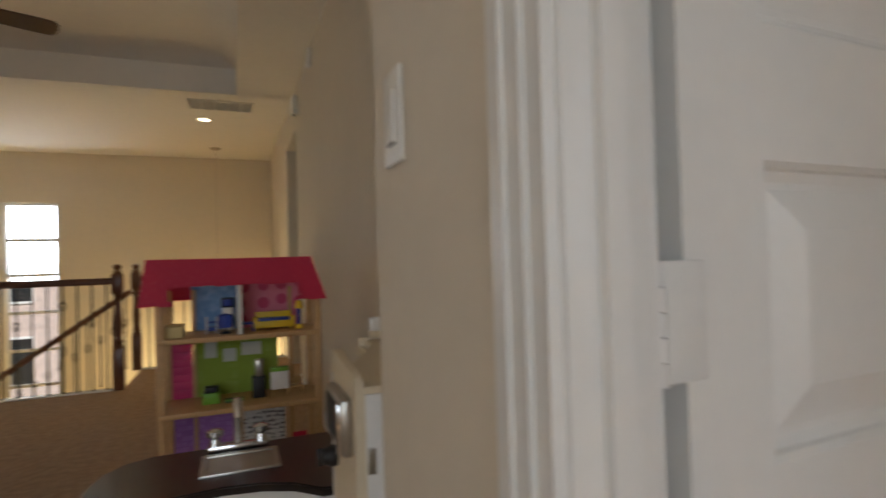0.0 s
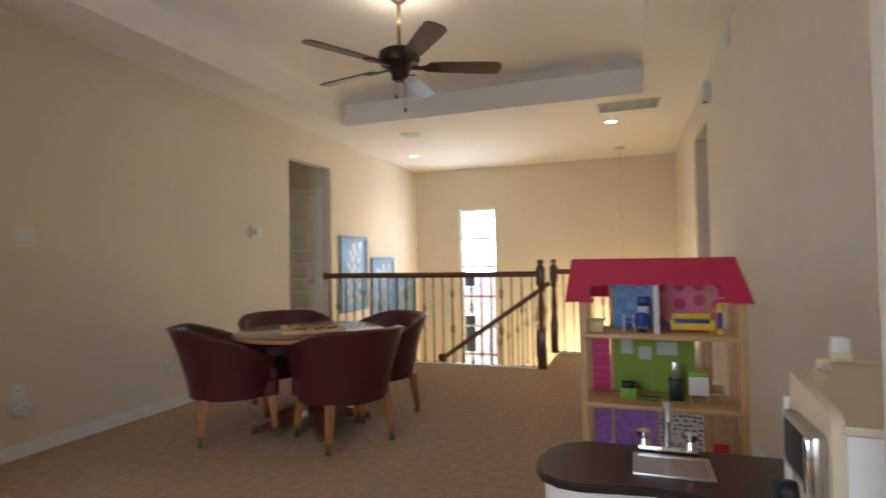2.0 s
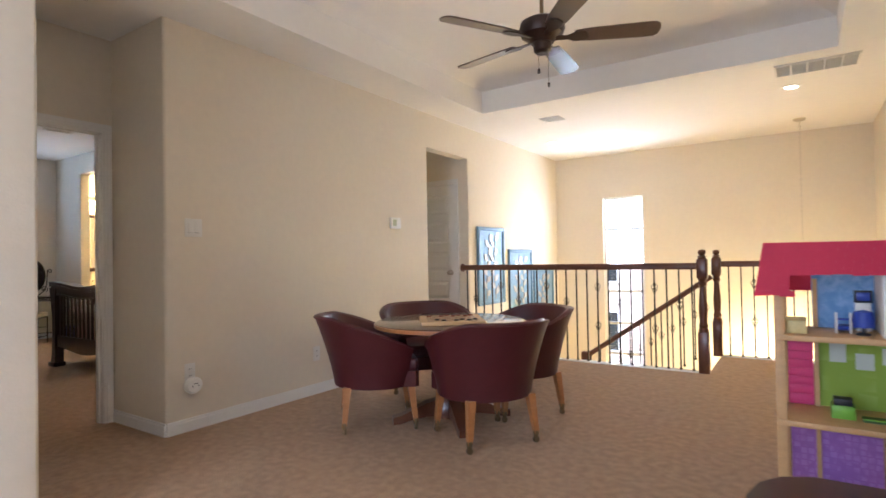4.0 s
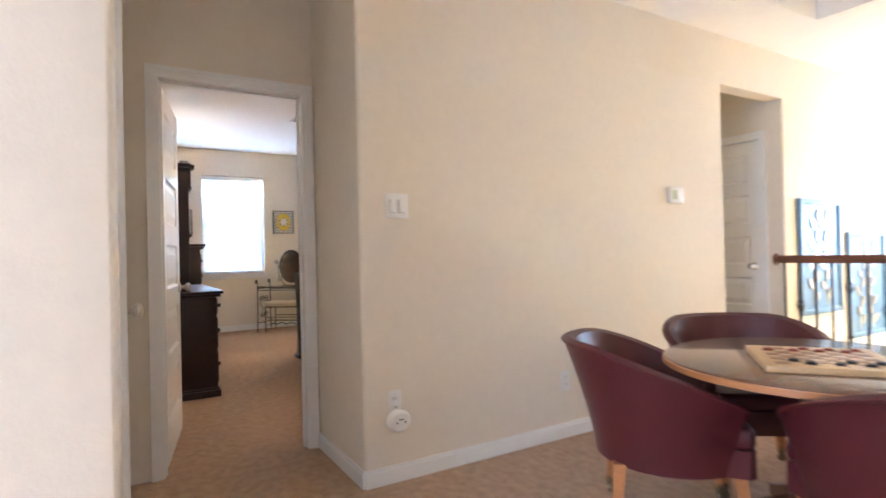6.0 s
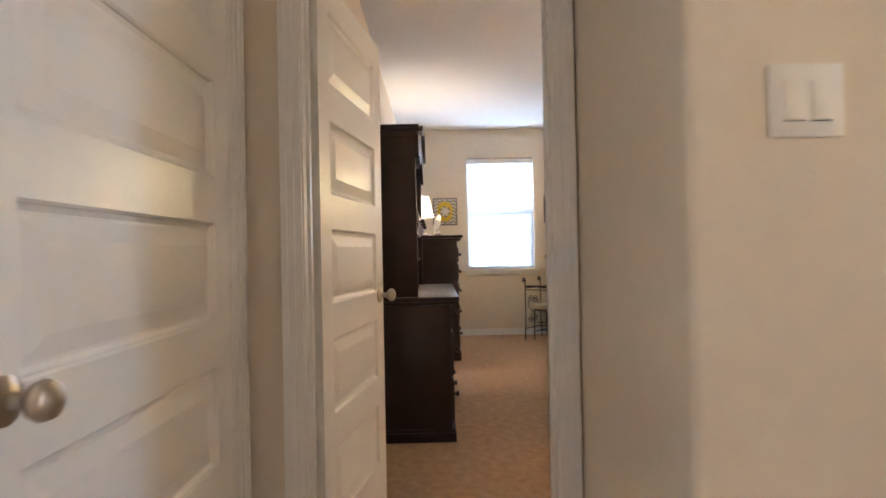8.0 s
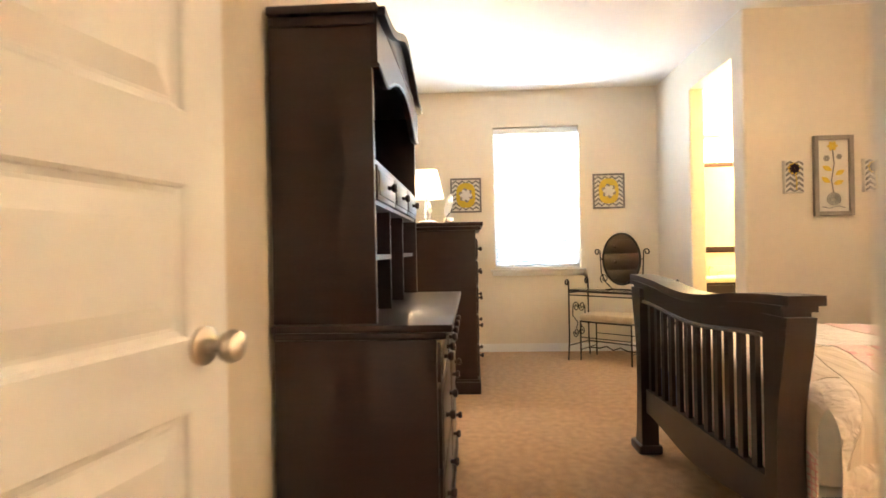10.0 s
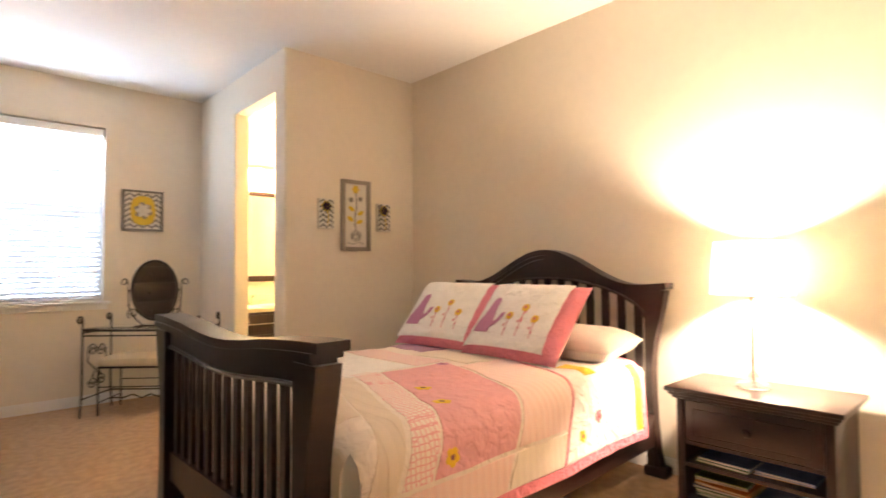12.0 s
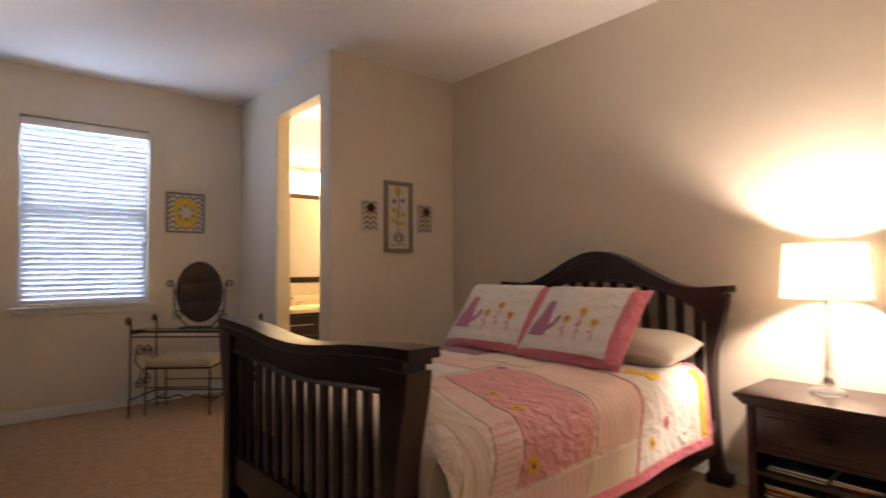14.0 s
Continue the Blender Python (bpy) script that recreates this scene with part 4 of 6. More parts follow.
def dollhouse():
    # front faces -y; origin at the front left foot
    t = thing("dollhouse", pose(-0.825, 2.77, 0), "three-storey wooden dollhouse with a raspberry shingle roof", "dollhouse")
    XA, XB, D, H1, H2 = 0.020, 0.728, 0.30, 0.475, 0.798
    for x in (XA, XB - 0.036):
        for y in (0.0, D - 0.030):
            part("post", B((x, x + 0.036, y, y + 0.030, 0, 1.0), bev=0.003), PINE, t)
    for z in (0.10, H1, H2):
        part("floor_board", B((XA + 0.005, XB - 0.005, -0.012, D, z - 0.022, z), bev=0.003), PINE, t)
    roof = [(-0.042, 0.945), (0.045, 0.950), (0.075, 0.960), (0.075, 1.03), (XB - 0.105, 1.03), (XB - 0.085, 0.955), (XB - 0.02, 0.948), (XB + 0.025, 0.945), (XB - 0.045, 1.145), (-0.008, 1.15)]
    rf = part("roof", P(roof, -0.030, -0.016), PINKROOF, t, "raspberry-red shingle roof board")

    def edge(z):
        k = min(1.0, (1.15 - z) / 0.205)
        return -0.008 - 0.034 * k, XB - 0.045 + 0.070 * k

    for i in range(10):
        z1 = 1.148 - 0.020 * i
        z0 = z1 - 0.019
        x0, x1 = edge(z1)[0], edge(z1)[1]
        x, n = x0, 0
        while x < x1 - 0.005:
            w = min(0.052 if n else 0.052 - 0.026 * (i % 2), x1 - x)
            mid = x + w / 2
            if i < 6 or mid < 0.068 or mid > XB - 0.10:
                drop = 0.0016 * ((n * 7 + i * 5) % 4)
                part("shingle", P([(x + 0.0008, z0 - drop), (x + w - 0.0008, z0 - drop), (x + w - 0.0008, z1), (x + 0.0008, z1)], -0.0365 + 0.0003 * i, -0.030), PINKROOF, rf)
            x, n = x + w, n + 1
    part("roof_back", P([(-0.04, 0.95), (XB + 0.02, 0.95), (XB - 0.045, 1.145), (-0.008, 1.15)], D, D + 0.012), PINKROOF, t)
    part("back_panel", B((0.145, 0.365, D - 0.012, D - 0.004, H2, 1.05)), BLUEP, t, "sky-blue printed room wall")
    part("back_panel", B((0.375, 0.655, D - 0.012, D - 0.004, H2, 1.05)), PINKP, t, "pink flowered room wall")
    part("partition", B((0.352, 0.376, 0.02, D - 0.012, H2, 1.03), bev=0.002), WHITELAC, t)
    part("back_panel", B((0.16, 0.545, D - 0.012, D - 0.004, H1, H2 - 0.022)), GREENP, t, "lime-green printed kitchen wall")
    part("back_panel", B((0.06, 0.365, D - 0.012, D - 0.004, 0.10, H1 - 0.022)), PURPLEP, t, "violet printed room wall")
    part("back_panel", B((0.375, 0.575, D - 0.012, D - 0.004, 0.10, H1 - 0.022)), BWP, t, "black and white printed wall")
    part("lift_shaft", B((0.045, 0.145, D - 0.02, D - 0.006, H1, H2 - 0.03)), PINK, t, "hot pink slatted panel")
    for i in range(8):
        part("slat", B((0.045, 0.145, D - 0.024, D - 0.019, H1 + 0.01 + 0.036 * i, H1 + 0.042 + 0.036 * i), bev=0.002), PINK, t)
    part("side_rail", B((0.148, 0.164, D - 0.03, D - 0.01, 0.10, 1.0)), PINE, t)
    part("side_rail", B((0.60, 0.618, D - 0.03, D - 0.01, 0.10, 1.0)), PINE, t)
    part("balcony_shelf", B((0.045, 0.125, 0.05, 0.20, H2, H2 + 0.05), bev=0.004), mat("pale_yellow_paint", (0.75, 0.62, 0.28), 0.5), t)
    for x, z, w, h in ((0.20, 0.66, 0.055, 0.085), (0.285, 0.635, 0.06, 0.065), (0.37, 0.66, 0.095, 0.065)):
        part("paper_note", B((x, x + w, D - 0.0145, D - 0.0125, z, z + h)), PAPER, t)


dollhouse()


def toy(name, x, y, z, label, boxes, category="toy furniture"):
    t = thing(name, pose(-0.825 + x, 2.77 + y, z), label, category)
    for nm, b, mt in boxes:
        part(nm, B(b, bev=0.003), mt, t)
    return t


toy("toy_sofa", 0.435, 0.10, 0.798, "yellow toy sofa with a blue cushion in the dollhouse", [("base", (0, 0.17, 0, 0.08, 0.012, 0.045), YELLOW), ("back", (0, 0.17, 0.062, 0.08, 0.045, 0.085), YELLOW), ("arm", (-0.012, 0.008, 0, 0.08, 0.012, 0.062), YELLOW),
                                                       ("arm", (0.162, 0.182, 0, 0.08, 0.012, 0.062), YELLOW), ("cushion", (0.012, 0.158, 0.0, 0.06, 0.045, 0.058), BLUE), ("foot", (0, 0.01, 0, 0.01, 0, 0.012), YELLOW), ("foot", (0.16, 0.17, 0, 0.01, 0, 0.012), YELLOW)])
toy("toy_table", 0.365, 0.10, 0.798, "small blue toy coffee table", [("top", (0, 0.065, 0, 0.05, 0.034, 0.044), BLUE), ("leg", (0, 0.01, 0, 0.05, 0, 0.034), BLUE), ("leg", (0.055, 0.065, 0, 0.05, 0, 0.034), BLUE)])
toy("toy_bed", 0.215, 0.12, 0.798, "blue and white toy bunk bed", [("post", (0, 0.008, 0, 0.008, 0, 0.08), WHITELAC), ("post", (0.045, 0.053, 0, 0.008, 0, 0.08), WHITELAC), ("rung", (0.008, 0.045, 0.001, 0.007, 0.02, 0.028), BLUE), ("rung", (0.008, 0.045, 0.001, 0.007, 0.05, 0.058), BLUE), ("bed", (0, 0.055, 0.008, 0.10, 0.012, 0.025), BLUE)])
tt = thing("toy_chair", pose(-0.825 + 0.30, 2.77 + 0.10, 0.798), "round royal-blue toy swivel chair", "toy furniture")
part("seat_back", L([(0, 0.0), (0.032, 0.004), (0.036, 0.03), (0.030, 0.062), (0, 0.07)], 16, (0, 0, 0.025)), BLUE, tt)
part("stem", L([(0, 0), (0.024, 0), (0.022, 0.006), (0.006, 0.01), (0.006, 0.028), (0, 0.028)], 14), DARK, tt)
toy("toy_computer", 0.285, 0.22, 0.798, "small black toy screen on a white stand", [("stand", (0, 0.05, 0, 0.04, 0, 0.11), WHITELAC), ("screen", (-0.004, 0.054, -0.008, 0.0, 0.112, 0.16), DARK), ("glass", (0.004, 0.046, -0.0095, -0.008, 0.12, 0.152), BLUE)])
tt = thing("toy_floor_lamp", pose(-0.825 + 0.635, 2.77 + 0.10, 0.798), "toy floor lamp with a yellow shade and blue pole", "toy lamp")
part("base", L([(0, 0), (0.018, 0), (0.016, 0.010), (0.012, 0.022), (0, 0.024)], 14), YELLOW, tt)
part("pole", T([(0, 0, 0.02), (0, 0, 0.10)], r=0.009, seg=10), BLUE, tt)
part("shade", L([(0, 0.098), (0.021, 0.098), (0.015, 0.135), (0, 0.135)], 16), YELLOW, tt)
toy("toy_planter", 0.195, 0.10, 0.475, "lime-green toy cube with dark things in it", [("cube", (0, 0.075, 0, 0.07, 0, 0.05), LIME), ("filling", (0.008, 0.067, 0.008, 0.062, 0.048, 0.075), DARK)])
toy("toy_fridge", 0.415, 0.12, 0.475, "dark toy cabinet with a grey toy on it", [("body", (0, 0.06, 0, 0.06, 0, 0.10), DARK), ("top_toy", (0.015, 0.05, 0.01, 0.05, 0.10, 0.18), STEEL)])
toy("toy_easel", 0.495, 0.08, 0.475, "white toy easel with a lime-green top", [("board", (0, 0.085, 0, 0.008, 0.04, 0.125), WHITELAC), ("top", (0.002, 0.083, -0.002, 0.03, 0.125, 0.145), LIME), ("leg", (0.005, 0.013, 0, 0.01, 0, 0.04), PINE), ("leg", (0.072, 0.08, 0, 0.01, 0, 0.04), PINE)])
toy("toy_bench", 0.585, 0.16, 0.475, "small pine toy bench", [("seat", (0, 0.07, 0, 0.04, 0.028, 0.036), PINE), ("rail", (0, 0.07, 0.034, 0.04, 0.036, 0.07), PINE), ("leg", (0, 0.008, 0, 0.04, 0, 0.028), PINE), ("leg", (0.062, 0.07, 0, 0.04, 0, 0.028), PINE)])
toy("toy_tray", 0.29, 0.09, 0.475, "flat dark green toy mat", [("mat", (0, 0.085, 0, 0.07, 0, 0.008), mat("dark_green", (0.06, 0.12, 0.03), 0.6)), ("edge", (0, 0.085, 0, 0.006, 0.008, 0.014), LIME)])
toy("toy_crib", 0.60, 0.08, 0.10, "raspberry-red toy furniture on the ground floor", [("side", (0, 0.07, 0, 0.008, 0, 0.14), PINKROOF), ("base", (0, 0.07, 0.008, 0.10, 0.02, 0.035), PINKROOF), ("side", (0, 0.07, 0.10, 0.108, 0, 0.17), PINKROOF)])
toy("toy_vanity", 0.10, 0.10, 0.10, "violet toy tub on the ground floor", [("tub", (0, 0.20, 0, 0.09, 0.01, 0.08), mat("violet_paint", (0.25, 0.10, 0.42), 0.4)), ("rim", (-0.01, 0.21, -0.01, 0.10, 0.08, 0.092), mat("violet_paint_light", (0.34, 0.16, 0.5), 0.4))])

# ---- loft: play kitchen ----


def play_kitchen():
    t = thing("play_kitchen", pose(0, 0, 0), "white wooden play kitchen with a black curved counter", "play kitchen")
    top = [(-0.30, 1.42), (-0.36, 1.480), (-0.43, 1.512), (-0.52, 1.525), (-0.60, 1.515), (-0.69, 1.500), (-0.75, 1.508), (-0.795, 1.540), (-0.818, 1.590), (-0.822, 1.655), (-0.805, 1.735), (-0.765, 1.795), (-0.70, 1.83), (-0.15, 1.83), (-0.15, 1.42)]
    bm = P(list(reversed(top)), 0.578, 0.600, "xy")
    bmesh.ops.bevel(bm, geom=[e for e in bm.edges if abs(e.verts[0].co.z - e.verts[1].co.z) < 1e-5], offset=0.004, segments=2, affect="EDGES")
    part("counter", bm, COUNTER, t, "black speckled laminate counter")
    part("cabinet_body", P(list(reversed([(x * 0.93 - 0.035, 1.68 + (y - 1.68) * 0.88) for x, y in top])), 0.03, 0.578, "xy"), WHITELAC, t, "white lacquered curved cabinet")
    sk = part("sink_rim", B((-0.572, -0.378, 1.600, 1.612, 0.598, 0.606), (-0.572, -0.378, 1.738, 1.755, 0.598, 0.606), (-0.572, -0.558, 1.612, 1.738, 0.598, 0.606), (-0.392, -0.378, 1.612, 1.738, 0.598, 0.606), bev=0.003), STEEL, t, "silver toy sink rim")
    part("basin", B((-0.558, -0.392, 1.612, 1.738, 0.6005, 0.6015)), mat("basin_silver", (0.42, 0.38, 0.31), 0.35, 0.7, 0.1, 20), sk)
    part("tap_base", B((-0.56, -0.40, 1.770, 1.805, 0.600, 0.620), bev=0.006), CHROME, t)
    fp = [(-0.48, 1.79, 0.615), (-0.48, 1.79, 0.70), (-0.48, 1.785, 0.725), (-0.48, 1.765, 0.742), (-0.48, 1.735, 0.745), (-0.48, 1.71, 0.735), (-0.48, 1.70, 0.71)]
    part("tap_spout", T(fp, r=0.012, seg=12), CHROME, t, "chrome swan-neck toy tap")
    for x in (-0.54, -0.42):
        k = part("tap_handle", L([(0, 0), (0.016, 0), (0.012, 0.02), (0.022, 0.028), (0.022, 0.042), (0.008, 0.048), (0, 0.048)], 14, (x, 1.787, 0.618)), CHROME, t)
    # tower with the microwave door, facing -x
    X0, X1, Y0, Y1, Z1 = -0.295, 0.06, 1.065, 1.42, 0.905
    part("tower_side", B((X0 + 0.018, X1, Y0, Y0 + 0.016, 0.0, Z1 - 0.014), bev=0.002), WHITELAC, t, "white lacquered tower side")
    part("tower_side", B((X0 + 0.018, X1, Y1 - 0.016, Y1, 0.0, Z1 - 0.04), bev=0.002), WHITELAC, t)
    part("tower_top", P([(X0 + 0.014, Y0 - 0.004), (X1, Y0 - 0.004), (X1, 1.61), (-0.155, 1.61), (-0.155, 1.525), (-0.20, 1.40), (X0 + 0.014, 1.23)], Z1 - 0.012, Z1, "xy"), CREAM, t, "cream lacquered tower top")
    part("tower_back", B((X1 - 0.01, X1, Y0 + 0.016, Y1 - 0.016, 0, Z1 - 0.014)), WHITELAC, t)
    part("tower_shelf", B((X0 + 0.02, X1 - 0.01, Y0 + 0.016, Y1 - 0.016, 0.66, 0.675)), WHITELAC, t)
    part("rear_upright", B((-0.17, X1, 1.594, 1.61, 0.6, Z1 + 0.006), bev=0.002), CREAM, t)
    part("rear_side", B((-0.175, -0.16, Y1, 1.594, 0.6, Z1 - 0.014), bev=0.002), CREAM, t)
    front = [(Y0, 0.0), (1.285, 0.0), (1.285, 0.927), (1.281, 0.936), (1.271, 0.940), (Y0 + 0.022, 0.921), (Y0 + 0.008, 0.914), (Y0, 0.900)]
    part("tower_front", P(front, X0, X0 + 0.018, "yz"), CREAM, t, "cream front panel with a sloping top")
    mw = part("microwave_door", B((X0 - 0.020, X0, 1.080, 1.245, 0.782, 0.882), bev=0.007), STEEL, t, "silver toy microwave door")
    part("door_window", B((X0 - 0.0225, X0 - 0.0195, 1.110, 1.232, 0.798, 0.868), bev=0.001), DARK, mw)
    part("door_bar", B((X0 - 0.028, X0 - 0.019, 1.084, 1.104, 0.788, 0.876), bev=0.004), CHROME, mw)
    k = part("oven_knob", L([(0, 0), (0.020, 0), (0.022, 0.012), (0.014, 0.028), (0, 0.03)], 16, (X0, 1.255, 0.730), Matrix.Rotation(radians(-90), 3, "Y")), DARK, t)
    part("knob_grip", B((X0 - 0.040, X0 - 0.026, 1.251, 1.259, 0.712, 0.748), bev=0.002), DARK, k)
    part("hinge_plate", B((X0 + 0.020, X0 + 0.034, Y0 - 0.003, Y0, 0.755, 0.80), bev=0.001), STEEL, t)


play_kitchen()
t = thing("toy_phone", pose(-0.125, 1.585, 0.911), "cream toy wall telephone standing on the kitchen", "toy phone")
part("cradle", B((-0.022, 0.022, -0.016, 0.016, 0.0, 0.020), bev=0.005), CREAM, t)
part("handset", B((-0.018, 0.018, -0.014, 0.014, 0.018, 0.055), bev=0.006), WHITELAC, t)
# ---- bedroom: blinds, pictures ----


def blinds():
    t = thing("window_blinds", pose(-10.347, 2.225, 0.865, rz=90), "lowered white slatted window blinds with a cord tassel", "blinds")
    part("headrail", B((0.008, 0.882, 0.006, 0.050, 1.415, 1.478), bev=0.003), TRIM, t)
    me = mesh_of("slat", B((0.012, 0.878, -0.022, 0.022, -0.0012, 0.0012)), BLIND)
    for i in range(33):
        shared("slat", me, t, pose(0, 0.030, 0.036 + 0.0417 * i, rx=-62))
    part("bottom_rail", B((0.012, 0.878, 0.006, 0.050, 0.001, 0.019), bev=0.003), TRIM, t)
    for x in (0.14, 0.445, 0.75):
        part("ladder_cord", T([(x, 0.028, 0.02), (x, 0.028, 1.42)], r=0.0012, seg=4), TRIM, t)
    c = part("pull_cord", T([(0.85, 0.002, 1.42), (0.85, 0.001, 0.52)], r=0.0014, seg=4), TRIM, t)
    part("tassel", L([(0, 0), (0.011, 0.004), (0.008, 0.035), (0.003, 0.05), (0, 0.05)], 10, (0.85, 0.0, 0.475)), PLASTIC, c)


blinds()
GREYFRAME = mat("grey_washed_frame", (0.17, 0.15, 0.135), 0.55, 0, 0.25, 14, 0.1, 60)
TAUPE = mat("taupe_frame", (0.28, 0.24, 0.20), 0.5, 0, 0.2, 14, 0.1, 60)
MUSTARD = mat("mustard_card", (0.66, 0.46, 0.03), 0.7, 0, 0.08, 14)
IVORY = mat("ivory_card", (0.70, 0.66, 0.58), 0.8, 0, 0.04, 14)
GREYCARD = mat("grey_card", (0.22, 0.20, 0.18), 0.8, 0, 0.05, 14)


def chevron(t, w, h, y, n, mt, step=0.03):
    """Zigzag bands as thin raised strips."""
    k = 0
    while k < n:
        z = (k + 0.5) * h / n
        pts = [(w * i / 8, z + (step if i % 2 else 0) - step / 2) for i in range(9)]
        lo = [(a, max(0.002, b - h / n * 0.24)) for a, b in pts]
        up = [(a, min(h - 0.002, b + h / n * 0.24)) for a, b in pts]
        bm = bmesh.new()
        strip(bm, lo, up, y, y + 0.0015)
        part("chevron_band", bm, mt, t)
        k += 1


def petal_flower(t, cx, cz, r, y, mt, n=6, name="petal", turn=0):
    for i in range(n):
        a = radians(turn + 360 * i / n)
        bm = bmesh.new()
        ring = []
        for k in range(10):
            b = 2 * math.pi * k / 10
            px, pz = 0.55 * r + 0.45 * r * math.cos(b), 0.30 * r * math.sin(b)
            ring.append((cx + px * math.cos(a) - pz * math.sin(a), cz + px * math.sin(a) + pz * math.cos(a)))
        prism(bm, ring, y, y + 0.006)
        part(name, bm, mt, t)


def flower_picture(m, w, h, label):
    # hangs on a wall; y comes out of the wall
    t = thing("framed_picture", m, label, "picture", "flower pictures beside the window")
    part("frame", B((0, 0.018, 0, 0.024, 0, h), (w - 0.018, w, 0, 0.024, 0, h), (0.018, w - 0.018, 0, 0.024, 0, 0.018), (0.018, w - 0.018, 0, 0.024, h - 0.018, h), bev=0.002), GREYFRAME, t)
    part("backing", B((0.018, w - 0.018, 0.002, 0.012, 0.018, h - 0.018)), IVORY, t)
    g = Matrix.Translation((0.02, 0.0125, 0.02))
    sub = part("chevron_sheet", B((0, w - 0.04, 0, 0.0006, 0, h - 0.04)), IVORY, t, m=g)
    chevron(sub, w - 0.04, h - 0.04, 0.001, 7, GREYCARD)
    ov = [(w / 2 + 0.31 * w * math.copysign(abs(math.cos(a)) ** 0.75, math.cos(a)), h / 2 + 0.36 * h * math.copysign(abs(math.sin(a)) ** 0.75, math.sin(a))) for a in [2 * math.pi * i / 28 for i in range(28)]]
    part("yellow_oval", P(ov, 0.016, 0.019), MUSTARD, t, "mustard-yellow oval mat")
    petal_flower(t, w / 2, h / 2, 0.24 * w, 0.0195, TAUPE, 6, "shadow_petal", 20)
    petal_flower(t, w / 2, h / 2, 0.20 * w, 0.027, IVORY, 6, "petal", 0)
    part("flower_heart", L([(0, 0), (0.014, 0), (0.010, 0.006), (0, 0.008)], 12, (w / 2, 0.033, h / 2), Matrix.Rotation(radians(-90), 3, "X")), IVORY, t)


flower_picture(pose(-10.347, 2.092, 1.468, rz=-90), 0.325, 0.362, "grey-framed yellow flower picture with chevron border")
flower_picture(pose(-10.347, 3.573, 1.478, rz=-90), 0.325, 0.362, "grey-framed yellow flower picture with chevron border")


def tall_picture():
    t = thing("framed_picture", pose(-8.578, 4.638, 1.268, rz=-90), "tall taupe-framed picture of yellow flowers on a stem", "picture")
    w, h = 0.266, 0.558
    part("frame", B((0, 0.030, 0, 0.028, 0, h), (w - 0.030, w, 0, 0.028, 0, h), (0.030, w - 0.030, 0, 0.028, 0, 0.030), (0.030, w - 0.030, 0, 0.028, h - 0.030, h), bev=0.003), TAUPE, t)
    part("backing", B((0.03, w - 0.03, 0.002, 0.010, 0.03, h - 0.03)), IVORY, t)
    part("stem", T([(w / 2, 0.013, 0.16), (w / 2 + 0.012, 0.013, 0.25), (w / 2 - 0.008, 0.013, 0.36), (w / 2 + 0.004, 0.013, 0.48)], r=0.004, seg=6), GREYCARD, t)
    bm = bmesh.new()
    tube(bm, spiral((w / 2, 0.012, 0.115), 0.012, 0.048, 0, 1300, 70, (1, 0, 0), (0, 0, 1)), 0.0028, 5)
    part("pot_scroll", bm, GREYCARD, t)
    for x, z, r in ((w / 2 + 0.004, 0.485, 0.035), (w / 2 + 0.045, 0.40, 0.022), (w / 2 - 0.04, 0.41, 0.020)):
        petal_flower(t, x, z, r, 0.013, MUSTARD if r > 0.03 else GREYCARD, 6)
    for x, z, a in ((w / 2 - 0.045, 0.30, 150), (w / 2 + 0.05, 0.25, 35), (w / 2 - 0.035, 0.23, 160), (w / 2 + 0.04, 0.33, 30)):
        bm = bmesh.new()
        ca, sa = math.cos(radians(a)), math.sin(radians(a))
        lo, up = [], []
        for k in range(7):
            f = k / 6 - 0.5
            wd = 0.016 * math.cos(math.pi * f) + 0.0005
            lo.append((x + 0.07 * f * ca + wd * sa, z + 0.07 * f * sa - wd * ca))
            up.append((x + 0.07 * f * ca - wd * sa, z + 0.07 * f * sa + wd * ca))
        strip(bm, lo, up, 0.011, 0.016)
        part("leaf", bm, MUSTARD, t, "mustard-yellow leaf")
    part("ground_line", T([(0.055, 0.012, 0.055), (0.10, 0.012, 0.068), (0.16, 0.012, 0.052), (0.21, 0.012, 0.064)], r=0.003, seg=5), GREYCARD, t)


tall_picture()


def small_block(y1, z0):
    t = thing("wall_plaque", pose(-8.578, y1, z0, rz=-90), "small chevron canvas block with a dark fabric flower", "picture", "chevron flower blocks")
    w, h = 0.130, 0.228
    part("block", B((0, w, 0, 0.030, 0, h), bev=0.003), IVORY, t)
    sub = part("chevron_sheet", B((0.004, w - 0.004, 0.030, 0.0306, 0.004, h - 0.004)), IVORY, t)
    for k in range(6):
        z = (k + 0.5) * h / 6
        pts = [(0.006 + (w - 0.012) * i / 4, z + (0.012 if i % 2 else -0.012)) for i in range(5)]
        bm = bmesh.new()
        strip(bm, [(a, max(0.004, b - 0.010)) for a, b in pts], [(a, min(h - 0.004, b + 0.010)) for a, b in pts], 0.0308, 0.032)
        part("chevron_band", bm, GREYCARD, sub)
    part("stem", T([(w * 0.42, 0.034, 0.02), (w * 0.40, 0.034, 0.08), (w * 0.5, 0.034, 0.16)], r=0.0035, seg=5), MUSTARD, t)
    petal_flower(t, w * 0.55, h * 0.74, 0.042, 0.034, MUSTARD, 9, "yellow_petal", 10)
    petal_flower(t, w * 0.55, h * 0.74, 0.036, 0.041, mat("plum_felt", (0.035, 0.012, 0.02), 0.9), 8, "dark_petal")


small_block(4.299, 1.431)
small_block(4.832, 1.429)

